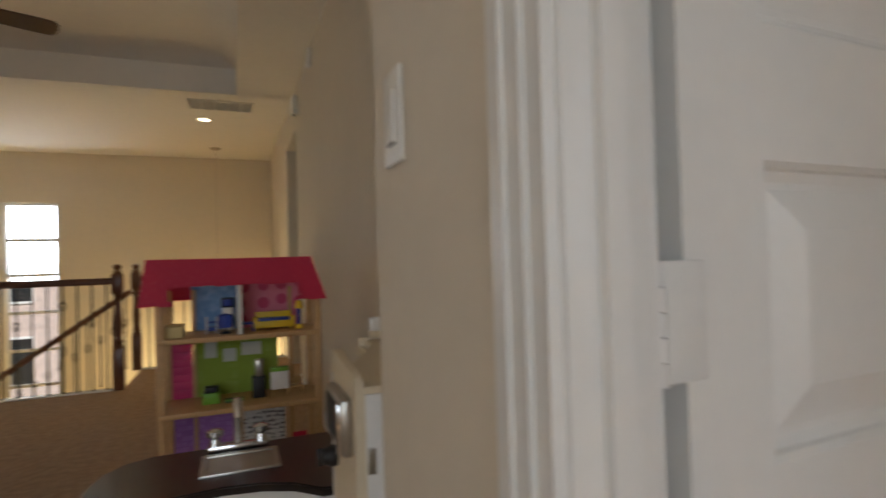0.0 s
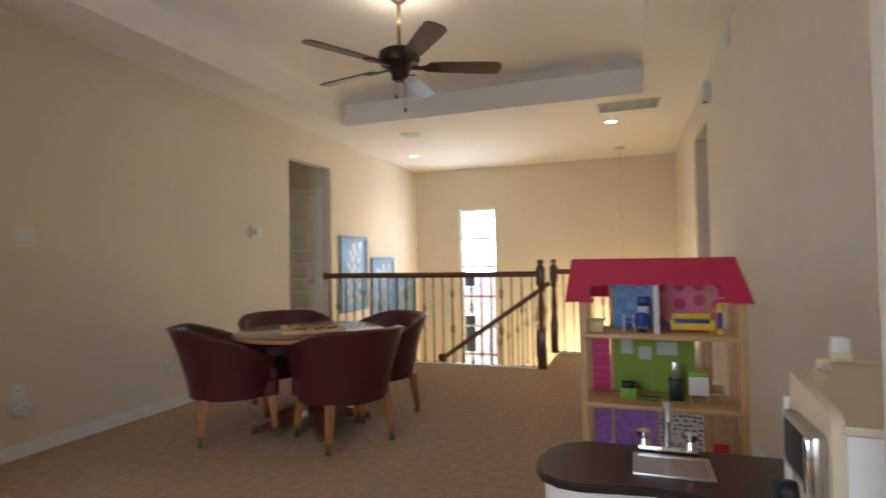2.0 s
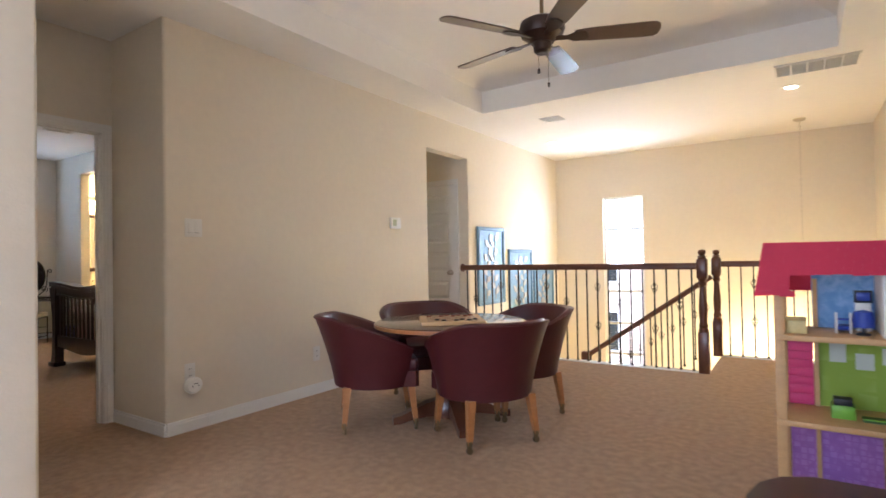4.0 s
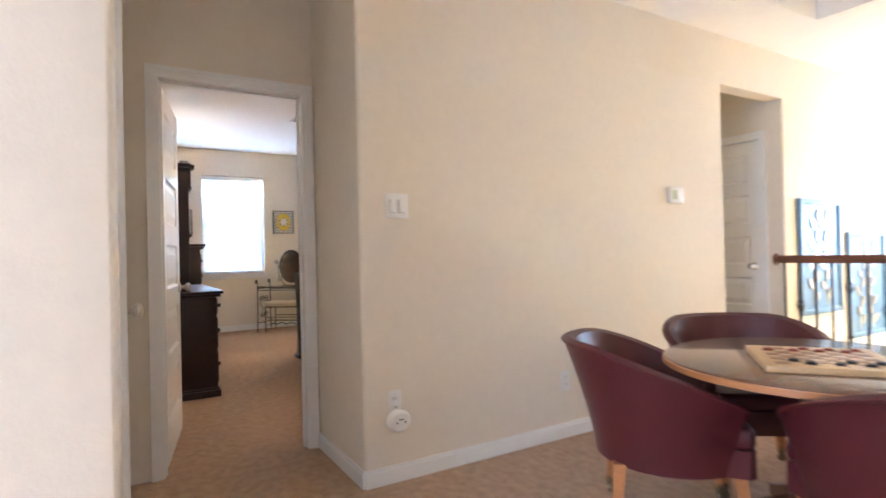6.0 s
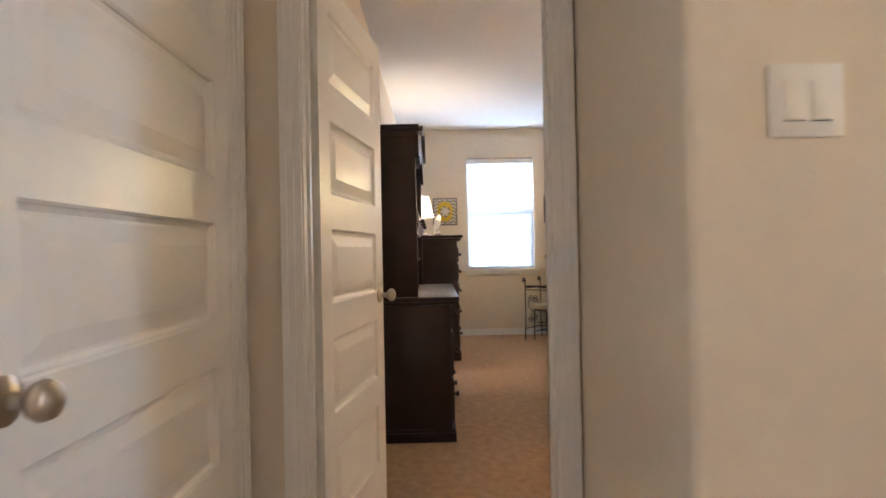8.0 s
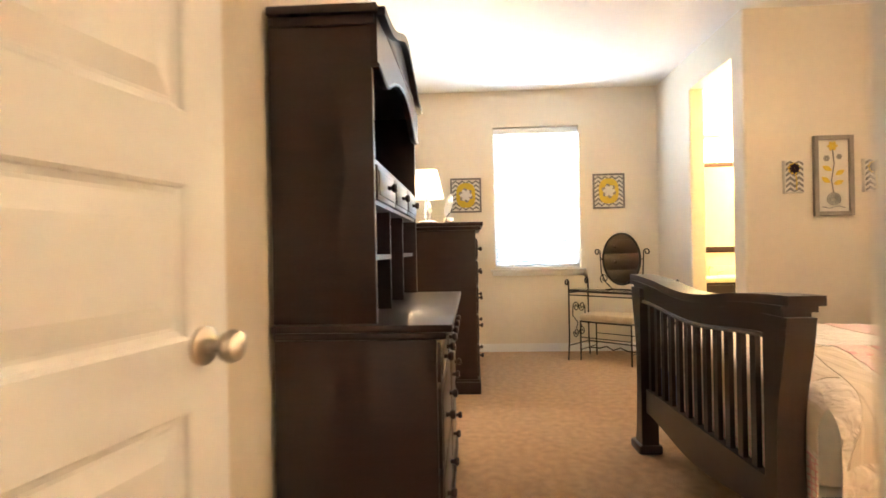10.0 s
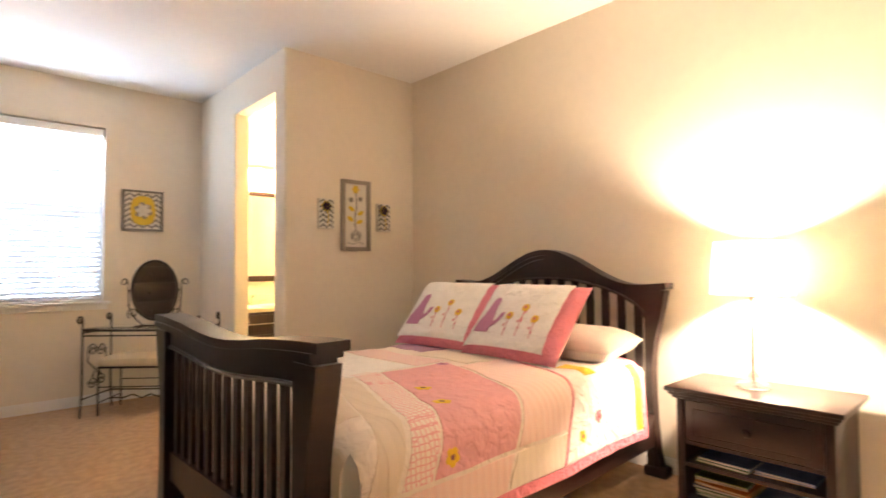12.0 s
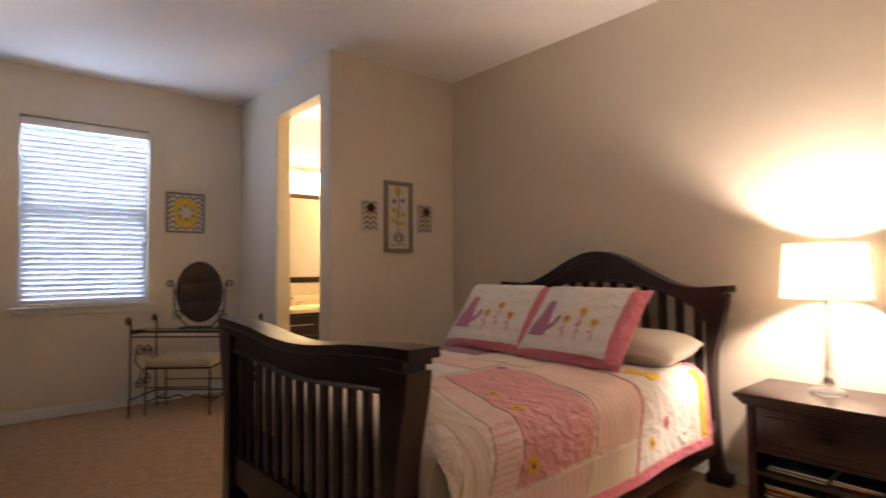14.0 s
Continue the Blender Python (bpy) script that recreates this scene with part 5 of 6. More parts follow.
# ---- bedroom: dresser with hutch, chest ----
KNOB = [(0, 0), (0.009, 0), (0.008, 0.008), (0.007, 0.012), (0.015, 0.018), (0.018, 0.026), (0.014, 0.034), (0, 0.036)]


def front_knob(parent, x, y, z):
    return part("drawer_knob", L(KNOB, 14, (x, y, z), Matrix.Rotation(radians(-90), 3, "X")), ESPRESSO, parent, "round dark wooden knob")


def drawer(parent, x0, x1, z0, z1, y, knobs=2):
    d = part("drawer_front", B((x0, x1, y - 0.012, y + 0.008, z0, z1), bev=0.004), ESPRESSO, parent)
    part("drawer_panel", B((x0 + 0.018, x1 - 0.018, y + 0.008, y + 0.012, z0 + 0.018, z1 - 0.018), bev=0.003), ESPRESSO, d)
    for i in range(knobs):
        k = (i + 0.5) / knobs if knobs > 1 else 0.5
        k = 0.5 + (k - 0.5) * 0.95
        front_knob(d, x0 + (x1 - x0) * k, y + 0.011, (z0 + z1) / 2)


def dresser():
    """Low dresser; origin at back left near end, x along the wall away from the door, y out."""
    t = thing("dresser", pose(-7.660, 1.346, 0), "espresso-stained low dresser with rows of drawers", "dresser")
    W, D, H = 1.30, 0.545, 0.85
    part("carcass", B((0.02, W - 0.02, 0.0, D - 0.022, 0.07, 0.80), bev=0.004), ESPRESSO, t)
    part("plinth", B((0.0, W, 0.0, D, 0.0, 0.055), (0.008, W - 0.008, 0.0, D - 0.008, 0.055, 0.075), bev=0.006), ESPRESSO, t)
    part("worktop", B((-0.005, W + 0.005, 0.0, D + 0.03, 0.825, H), bev=0.006), ESPRESSO, t, "espresso-stained dresser top")
    part("top_moulding", B((0.006, W - 0.006, 0.0, D + 0.012, 0.80, 0.825), bev=0.008), ESPRESSO, t)
    for c in range(3):
        x0 = 0.05 + c * 0.403
        drawer(t, x0, x0 + 0.390, 0.655, 0.785, D - 0.018, 2)
    for r in range(2):
        for c in range(2):
            x0 = 0.05 + c * 0.605
            drawer(t, x0, x0 + 0.590, 0.10 + 0.275 * r, 0.36 + 0.275 * r, D - 0.018, 2)


dresser()


def hutch():
    t = thing("hutch", pose(-7.640, 1.346, 0.85), "tall espresso hutch with open shelves and an arched crown", "hutch")
    W, D, H = 1.26, 0.335, 0.985
    for x in (0.0, W - 0.03):
        part("side_panel", B((x, x + 0.03, 0, D, 0, H), bev=0.004), ESPRESSO, t)
    part("back_panel", B((0.03, W - 0.03, 0.0, 0.012, 0, H)), ESPRESSO, t)
    part("top_board", B((-0.02, W + 0.02, 0, D + 0.022, H, H + 0.03), bev=0.006), ESPRESSO, t)
    part("cornice", B((-0.01, W + 0.01, 0, D + 0.012, H - 0.035, H), bev=0.01), ESPRESSO, t)
    n = 28
    lo, up = [], []
    for i in range(n + 1):
        q = i / n
        s = 0.5 - 0.5 * math.cos(2 * math.pi * q)
        lo.append((W * q, H - 0.17 + 0.10 * s ** 1.4 - 0.03 * math.sin(math.pi * 3 * q) ** 2 * (1 - s)))
        up.append((W * q, H + 0.005 + 0.13 * s ** 1.6))
    bm = bmesh.new()
    strip(bm, lo, up, D - 0.004, D + 0.018)
    part("arched_crown", bm, ESPRESSO, t)
    bm = bmesh.new()
    strip(bm, [(a, b - 0.012) for a, b in up], [(a, b + 0.018) for a, b in up], D - 0.006, D + 0.045)
    part("crown_moulding", bm, ESPRESSO, t)
    part("apron_bead", T([(a, D + 0.018, b + 0.008) for a, b in lo], r=0.007, seg=6), ESPRESSO, t)
    dr = part("drawer_box", B((0.03, W - 0.03, 0.02, D - 0.006, 0.385, 0.53)), ESPRESSO, t)
    for c in range(3):
        x0 = 0.04 + c * 0.395
        drawer(t, x0, x0 + 0.386, 0.40, 0.515, D - 0.004, 1)
    for x in (0.42, 0.80):
        part("divider", B((x, x + 0.02, 0.012, D - 0.02, 0, 0.385)), ESPRESSO, t)
    part("shelf", B((0.03, 0.42, 0.012, D - 0.02, 0.20, 0.218)), ESPRESSO, t)
    part("shelf", B((0.82, W - 0.03, 0.012, D - 0.02, 0.20, 0.218)), ESPRESSO, t)
    part("upper_shelf", B((0.03, W - 0.03, 0.012, D - 0.02, 0.53, 0.548)), ESPRESSO, t)


hutch()


def chest():
    t = thing("chest_of_drawers", pose(-9.555, 1.500, 0), "tall espresso chest of five drawers beside the window", "chest of drawers")
    W, D, H = 0.87, 0.535, 1.285
    part("carcass", B((0.02, W - 0.02, 0.0, D - 0.022, 0.08, 1.23), bev=0.004), ESPRESSO, t)
    part("plinth", B((0, W, 0, D, 0, 0.09), (0.008, W - 0.008, 0, D - 0.008, 0.09, 0.108), bev=0.006), ESPRESSO, t)
    part("top_board", B((-0.02, W + 0.02, -0.0, D + 0.035, 1.255, H), bev=0.006), ESPRESSO, t)
    part("top_moulding", B((0, W, 0, D + 0.016, 1.225, 1.255), bev=0.01), ESPRESSO, t)
    z = 0.125
    for h in (0.25, 0.225, 0.21, 0.195, 0.17):
        drawer(t, 0.05, W - 0.05, z, z + h - 0.012, D - 0.018, 2)
        z += h


chest()


def table_lamp(m, r0, r1, zs0, zs1, foot, label, power):
    t = thing("table_lamp", m, label, "lamp")
    bm = bmesh.new()
    for ra, rb, flip in ((r0, r1, 1), (r0 - 0.003, r1 - 0.003, -1)):
        a = [bm.verts.new((ra * math.cos(2 * math.pi * k / 40), ra * math.sin(2 * math.pi * k / 40), zs0)) for k in range(40)]
        b = [bm.verts.new((rb * math.cos(2 * math.pi * k / 40), rb * math.sin(2 * math.pi * k / 40), zs1)) for k in range(40)]
        for k in range(40):
            q = (a[k], a[(k + 1) % 40], b[(k + 1) % 40], b[k])
            bm.faces.new(q if flip > 0 else tuple(reversed(q)))
    sh = part("shade", bm, SHADE, t, "lit ivory cloth shade")
    part("shade_rim", T([(r0 * math.cos(a), r0 * math.sin(a), zs0) for a in [2 * math.pi * k / 40 for k in range(41)]], r=0.003, seg=5), SHADE, sh)
    part("shade_rim", T([(r1 * math.cos(a), r1 * math.sin(a), zs1) for a in [2 * math.pi * k / 40 for k in range(41)]], r=0.003, seg=5), SHADE, sh)
    part("base", L([(0, 0), (0.072, 0), (0.075, 0.008), (0.066, 0.018), (0.030, 0.024), (0, 0.026)], 10), CRYSTAL, t, "clear crystal foot")
    part("column", L([(0.0, 0.026), (0.022, 0.028), (0.030, 0.050), (0.020, 0.066), (0.034, 0.085), (0.034, 0.10), (0.022, 0.112), (0.027, 0.125), (0.027, foot - 0.045), (0.020, foot - 0.035), (0.024, foot - 0.02), (0, foot - 0.018)], 12), CRYSTAL, t, "clear crystal column")
    part("collar", L([(0, foot - 0.018), (0.010, foot - 0.018), (0.010, zs0 + 0.05), (0, zs0 + 0.05)], 12), NICKEL, t)
    part("rod", T([(0, 0, 0.02), (0, 0, foot - 0.02)], r=0.005, seg=8), NICKEL, t)
    part("harp", T([(0.0, -0.045 * math.sin(math.pi * k / 12), zs0 + 0.05 + (zs1 - zs0 - 0.05) * k / 12) for k in range(13)], r=0.0025, seg=5), NICKEL, t)
    zb = (zs0 + zs1) / 2
    part("bulb", L([(0, -0.03), (0.013, -0.028), (0.014, -0.01), (0.030, 0.02), (0.028, 0.042), (0.012, 0.056), (0, 0.058)], 16, (0, 0, zb)), BULB, t, "lit warm bulb").visible_shadow = False
    p = m @ Vector((0, 0, zb + 0.015))
    bulb("lamp_light", p, power, WARM, 0.035)
    return t


NIGHTLAMP = table_lamp(pose(-5.855, 4.880, 0.575), 0.172, 0.152, 0.425, 0.665, 0.40, "lit crystal table lamp with an ivory drum shade", 40)
CHESTLAMP = table_lamp(pose(-8.75, 1.655, 1.285), 0.125, 0.075, 0.19, 0.40, 0.18, "lit small lamp with an ivory cone shade on the chest", 8)
# silver disc of unclear use beside the small lamp, foot added
t = thing("silver_disc", pose(-8.735, 1.815, 1.285, rz=20), "round silver disc standing on the chest", "ornament")
part("disc", L([(0, -0.006), (0.085, -0.006), (0.09, 0), (0.085, 0.006), (0, 0.006)], 28, (0, 0, 0.13), Matrix.Rotation(radians(78), 3, "X")), CHROME, t)
part("foot", B((-0.04, 0.04, -0.03, 0.03, 0, 0.04), bev=0.01), CHROME, t)

# ---- bedroom: bed ----
BED = pose(-7.065, 4.965, 0, rz=2.0)
# local: y 0 at the headboard, negative to the foot; x positive to the nightstand


def smooth(q):
    return q * q * (3 - 2 * q)


def bed_frame():
    t = thing("bed_frame", BED, "espresso sleigh-style bed with slatted head and footboard", "bed")
    n = 40
    W = 0.775

    def head_top(x):
        k = abs(x) / W
        return 1.03 + 0.21 * (0.5 + 0.5 * math.cos(math.pi * min(1.0, k / 0.78))) + 0.012 * max(0, k - 0.8) / 0.2

    xs = [-W + 2 * W * i / n for i in range(n + 1)]
    bm = bmesh.new()
    strip(bm, [(x, head_top(x) - 0.035) for x in xs], [(x, head_top(x)) for x in xs], -0.045, 0.055)
    part("head_cap", bm, ESPRESSO, t, "moulded arched top rail")
    bm = bmesh.new()
    xs2 = [x * 0.955 for x in xs]
    strip(bm, [(x, head_top(x) - 0.060) for x in xs2], [(x, head_top(x) - 0.034) for x in xs2], -0.030, 0.045)
    part("head_moulding", bm, ESPRESSO, t)
    bm = bmesh.new()
    xs3 = [-0.66 + 1.32 * i / n for i in range(n + 1)]

    def slat_top(x):
        return 0.82 + 0.235 * math.sqrt(max(0.0, 1 - (x / 0.66) ** 2)) ** 1.1

    strip(bm, [(x, slat_top(x)) for x in xs3], [(x, head_top(x) - 0.055) for x in xs3], -0.012, 0.022)
    part("head_panel", bm, ESPRESSO, t)
    part("head_bead", T([(x, -0.014, slat_top(x) + 0.004) for x in xs3], r=0.009, seg=6), ESPRESSO, t)
    for s in (-1, 1):
        pro_in, pro_out = [], []
        for i in range(15):
            z = 1.0 * i / 14
            q = z / 1.0
            out = 0.715 + 0.045 * smooth(max(0, (q - 0.62) / 0.38)) + 0.02 * (1 - smooth(min(1, q / 0.12))) - 0.03 * math.sin(math.pi * q)
            pro_out.append((s * out, z))
            pro_in.append((s * 0.645, z))
        bm = bmesh.new()
        strip(bm, pro_in, pro_out, -0.022, 0.04)
        part("head_post", bm, ESPRESSO, t)
        part("head_foot", B((min(s * 0.63, s * 0.755), max(s * 0.63, s * 0.755), -0.035, 0.05, 0, 0.055), bev=0.01), ESPRESSO, t)
    for i in range(13):
        x = -0.60 + 1.20 * i / 12
        part("head_slat", B((x - 0.022, x + 0.022, -0.004, 0.014, 0.30, slat_top(x) + 0.01)), ESPRESSO, t)
    part("head_rail", B((-0.66, 0.66, -0.012, 0.022, 0.22, 0.32), bev=0.004), ESPRESSO, t)
    for s in (-1, 1):
        part("side_rail", B((min(s * 0.66, s * 0.69), max(s * 0.66, s * 0.69), -1.99, -0.02, 0.16, 0.33), bev=0.004), ESPRESSO, t)
    # footboard
    Y = -2.05
    xb = [x * 0.908 for x in xs]

    def foot_top(x):
        k = x / 0.716
        return 0.895 + 0.035 * smooth(min(1, abs(k))) - 0.012 * math.cos(math.pi * k) * (1 if abs(k) < 0.5 else 0)

    bm = bmesh.new()
    strip(bm, [(x, foot_top(x) - 0.030) for x in xb], [(x, foot_top(x)) for x in xb], Y - 0.052, Y + 0.058)
    part("foot_cap", bm, ESPRESSO, t, "moulded wavy top rail")
    for a, b, d, k in ((0.050, 0.030, 0.060, 0.97), (0.066, 0.050, 0.045, 0.95)):
        bm = bmesh.new()
        strip(bm, [(x * k, foot_top(x) - a) for x in xb], [(x * k, foot_top(x) - b) for x in xb], Y - d, Y + d * 0.8)
        part("foot_moulding", bm, ESPRESSO, t)
    bm = bmesh.new()
    fx = [-0.585 + 1.17 * i / n for i in range(n + 1)]

    def arch(x):
        return 0.755 + 0.035 * smooth(min(1, abs(x) / 0.585))

    strip(bm, [(x, arch(x)) for x in fx], [(x, foot_top(x) - 0.064) for x in fx], Y - 0.028, Y + 0.012)
    part("foot_panel", bm, ESPRESSO, t)
    part("foot_bead", T([(x, Y - 0.030, arch(x) + 0.004) for x in fx], r=0.009, seg=6), ESPRESSO, t)
    for s in (-1, 1):
        pin, pout = [], []
        for i in range(19):
            z = 0.865 * i / 18
            q = z / 0.865
            o = 0.66 + 0.035 * smooth(max(0, (q - 0.6) / 0.4)) - 0.028 * math.sin(math.pi * q) + 0.02 * (1 - smooth(min(1, q / 0.14)))
            pout.append((s * o, z))
            pin.append((s * 0.565, z))
        bm = bmesh.new()
        strip(bm, pin, pout, Y - 0.050, Y + 0.036)
        part("foot_post", bm, ESPRESSO, t)
        part("foot_block", B((min(s * 0.555, s * 0.70), max(s * 0.555, s * 0.70), Y - 0.068, Y + 0.055, 0, 0.05), bev=0.012), ESPRESSO, t)
    for i in range(13):
        x = -0.53 + 1.06 * i / 12
        part("foot_slat", B((x - 0.017, x + 0.017, Y - 0.016, Y + 0.002, 0.30, arch(x) + 0.012)), ESPRESSO, t)
    bm = bmesh.new()
    strip(bm, [(x, 0.17 + 0.05 * smooth(min(1, abs(x) / 0.57))) for x in fx], [(x, 0.34) for x in fx], Y - 0.026, Y + 0.012)
    part("foot_rail", bm, ESPRESSO, t)

    # the footboard is a little narrower and sits slightly off the axis
    for c in t.children:
        if c.name.startswith("foot_"):
            for v in c.data.vertices:
                v.co.x = v.co.x * 0.975 + 0.02


bed_frame()
SHEET = mat("white_sheet", (0.78, 0.74, 0.66), 0.8, 0, 0.04, 4, 0.3, 30)
bm = B((-0.66, 0.66, -1.995, -0.03, 0.34, 0.60), bev=0.05)
solid("mattress", bm, SHEET, "white mattress on the dark bed frame", "mattress", BED)
bm = B((-0.655, 0.655, -1.99, -0.03, 0.22, 0.338), bev=0.02)
solid("box_spring", bm, SHEET, "pale box spring under the mattress", "box spring", BED)


def drape(u, v, off=0.0):
    """A point of the quilt: u across, v along from the head; both run on down the sides."""
    hw, le, r, top = 0.705, 1.985, 0.10, 0.635
    e = abs(u)
    s = 1 if u >= 0 else -1
    if e < hw - r:
        x, du, nx, nz = e, 0.0, 0.0, 1.0
    elif e < hw - r + r * math.pi / 2:
        a = (e - (hw - r)) / r
        x, du, nx, nz = hw - r + r * math.sin(a), r * (1 - math.cos(a)), math.sin(a), math.cos(a)
    else:
        d = e - (hw - r + r * math.pi / 2)
        x, du, nx, nz = hw + 0.035 * d + 0.012 * math.sin(v * 9) * d / 0.4, r + d, 1.0, 0.0
    w = -v
    if v < le - r:
        y, dv, ny = -v, 0.0, 0.0
    elif v < le - r + r * math.pi / 2:
        a = (v - (le - r)) / r
        y, dv, ny = -(le - r + r * math.sin(a)), r * (1 - math.cos(a)), -math.sin(a)
    else:
        d = v - (le - r + r * math.pi / 2)
        y, dv, ny = -le - 0.01 * d, r + d, -1.0
    puff = 0.006 * noise.noise(Vector((u * 9, v * 9, 0))) + 0.011 * noise.noise(Vector((u * 2.6, v * 2.6, 4)))
    k = off + puff
    return Vector((s * (x + nx * k), y + ny * k, top - du - dv + max(0.0, nz) * k * (1 if ny == 0 else 0.6)))


def cloth(u0, u1, v0, v1, off, nu, nv, skew=0.0):
    bm = bmesh.new()
    g = []
    for i in range(nu + 1):
        row = []
        for j in range(nv + 1):
            u, v = u0 + (u1 - u0) * i / nu, v0 + (v1 - v0) * j / nv
            row.append(bm.verts.new(drape(u, min(1.962 + 0.002 * j / nv, v + skew * max(0.0, u)) if skew else v, off)))
        g.append(row)
    for i in range(nu):
        for j in range(nv):
            bm.faces.new((g[i][j], g[i][j + 1], g[i + 1][j + 1], g[i + 1][j]))
    bmesh.ops.recalc_face_normals(bm, faces=bm.faces)
    if bm.faces[0].normal.z < 0 and u0 < 0.3:
        bmesh.ops.reverse_faces(bm, faces=bm.faces)
    bmesh.ops.solidify(bm, geom=list(bm.faces), thickness=0.003)
    return bm


def cloth_mat(name, color, scale=19, lift=0.62, var=0.06):
    # colour darkened by var in the hollows of the puffed relief, as painted-in shade
    m = weave_mat(name, tuple(c * (1 - var) for c in color), color, "puff", scale, 0.9, lift)
    return m


CR = cloth_mat("quilt_cream", (0.86, 0.76, 0.66))
Q = {
    "rose": cloth_mat("quilt_rose", (0.80, 0.41, 0.42)), "blush": weave_mat("quilt_blush_rows", (0.85, 0.63, 0.56), (0.86, 0.66, 0.59), "rows", 8, 0.9, 0.19),
    "tan": weave_mat("quilt_tan_waves", (0.74, 0.63, 0.50), (0.76, 0.65, 0.52), "rows", 4, 0.9, 0.40), "hex": weave_mat("quilt_hex_print", (0.80, 0.42, 0.42), (0.86, 0.76, 0.68), "cells", 48, 0.9, 0.1),
    "white": cloth_mat("quilt_white", (0.89, 0.85, 0.80), 17), "pink": cloth_mat("quilt_pink_border", (0.80, 0.27, 0.33), 30), "yellow": cloth_mat("quilt_yellow", (0.78, 0.55, 0.06), 30),
    "ecru": weave_mat("quilt_ecru_rows", (0.81, 0.72, 0.59), (0.83, 0.74, 0.61), "rows", 8, 0.9, 0.19), "violet": cloth_mat("quilt_lilac", (0.50, 0.30, 0.42)), "blue": cloth_mat("quilt_blue", (0.20, 0.26, 0.50)),
}
FELT = mat("felt_yellow", (0.80, 0.52, 0.03), 0.9, 0, 0.05, 20)
FELTR = mat("felt_rose", (0.62, 0.20, 0.22), 0.9, 0, 0.05, 20)
FELTM = mat("felt_mauve", (0.52, 0.22, 0.36), 0.9, 0, 0.05, 20)
FELTB = mat("felt_brown", (0.25, 0.10, 0.10), 0.9, 0, 0.05, 20)


def quilt():
    t = thing("quilt", BED, "pink and cream patchwork quilt spread over the bed", "quilt")
    part("quilt_body", cloth(-1.02, 1.02, 0.20, 1.965, 0.010, 90, 80), CR, t)
    part("foot_flap", cloth(-0.66, 0.66, 1.90, 2.31, 0.0105, 60, 20), CR, t)
    K = 0.40
    for nm, k, u0, u1, v0, v1, skew in (
            ("patch", "rose", 0.02, 0.845, 0.92, 1.34, K), ("patch", "hex", -0.06, 0.845, 1.355, 1.475, K), ("patch", "tan", 0.0, 0.845, 1.50, 1.61, K), ("patch", "tan", 0.0, 0.52, 1.62, 1.74, K),
            ("patch", "blush", 0.14, 0.845, 0.565, 0.90, K), ("patch", "blush", 0.862, 0.985, 0.92, 1.475, K), ("patch", "ecru", 0.862, 0.985, 0.565, 0.90, K), ("patch", "white", 0.45, 0.985, 0.06, 0.545, K),
            ("patch", "tan", -0.60, 0.66, 1.98, 2.11, 0), ("patch", "hex", -0.28, 0.66, 2.13, 2.28, 0),
            ("patch", "ecru", -0.30, 0.12, 0.62, 0.88, 0), ("patch", "hex", -0.62, -0.02, 0.92, 1.10, 0), ("patch", "white", -0.62, -0.02, 1.12, 1.50, 0), ("patch", "ecru", -0.62, -0.02, 1.52, 1.90, 0),
            ("patch", "rose", -0.96, -0.65, 0.82, 1.20, 0), ("patch", "white", -0.30, 0.42, 0.40, 0.60, 0), ("patch", "violet", -0.96, -0.33, 0.22, 0.79, 0),
            ("patch", "blue", -0.60, -0.31, 2.13, 2.28, 0), ("patch", "violet", -0.655, -0.62, 1.90, 2.28, 0),
            ("border", "pink", 0.99, 1.035, 0.20, 1.965, 0), ("border", "pink", -1.035, -0.985, 0.20, 1.965, 0), ("border", "pink", -0.66, 0.66, 2.285, 2.325, 0), ("border", "pink", 0.40, 0.99, 0.195, 0.235, 0),
            ("stripe", "yellow", 0.66, 0.985, 0.24, 0.30, 0)):
        nu, nv = max(4, int(abs(u1 - u0) / 0.03)), max(3, int(abs(v1 - v0) / 0.03))
        part(nm, cloth(u0, u1, v0, v1, 0.0135, nu, nv, skew), Q[k], t)
    part("seam_piping", cloth(0.14, 0.985, 0.548, 0.560, 0.0140, 28, 2, K), Q["pink"], t)
    for u, v, r, mt in ((0.38, 1.42, 0.034, FELT), (0.58, 1.51, 0.034, FELT), (0.79, 1.60, 0.032, FELT), (0.90, 0.80, 0.026, FELT), (0.84, 0.66, 0.030, FELTR), (0.04, 0.98, 0.03, FELTM)):
        for i in range(5):
            a = 2 * math.pi * i / 5
            bm = bmesh.new()
            bmesh.ops.create_uvsphere(bm, u_segments=8, v_segments=5, radius=r * 0.5)
            for vv in bm.verts:
                d = drape(u + r * 0.6 * math.cos(a) + vv.co.x, v + r * 0.6 * math.sin(a) + vv.co.y, 0.0150 + vv.co.z * 0.10)
                vv.co = d
            part("felt_petal", bm, mt, t)
        bm = bmesh.new()
        bmesh.ops.create_uvsphere(bm, u_segments=8, v_segments=5, radius=r * 0.34)
        for vv in bm.verts:
            vv.co = drape(u + vv.co.x, v + vv.co.y, 0.0165 + vv.co.z * 0.15)
        part("felt_heart", bm, FELTB, t)
    for u0, u1, v0, v1 in ((0.50, 0.66, 0.74, 0.84),):
        part("yellow_applique", cloth(u0, u1, v0 - 0.16, v1 - 0.16, 0.0155, 8, 5), FELT, t)


quilt()


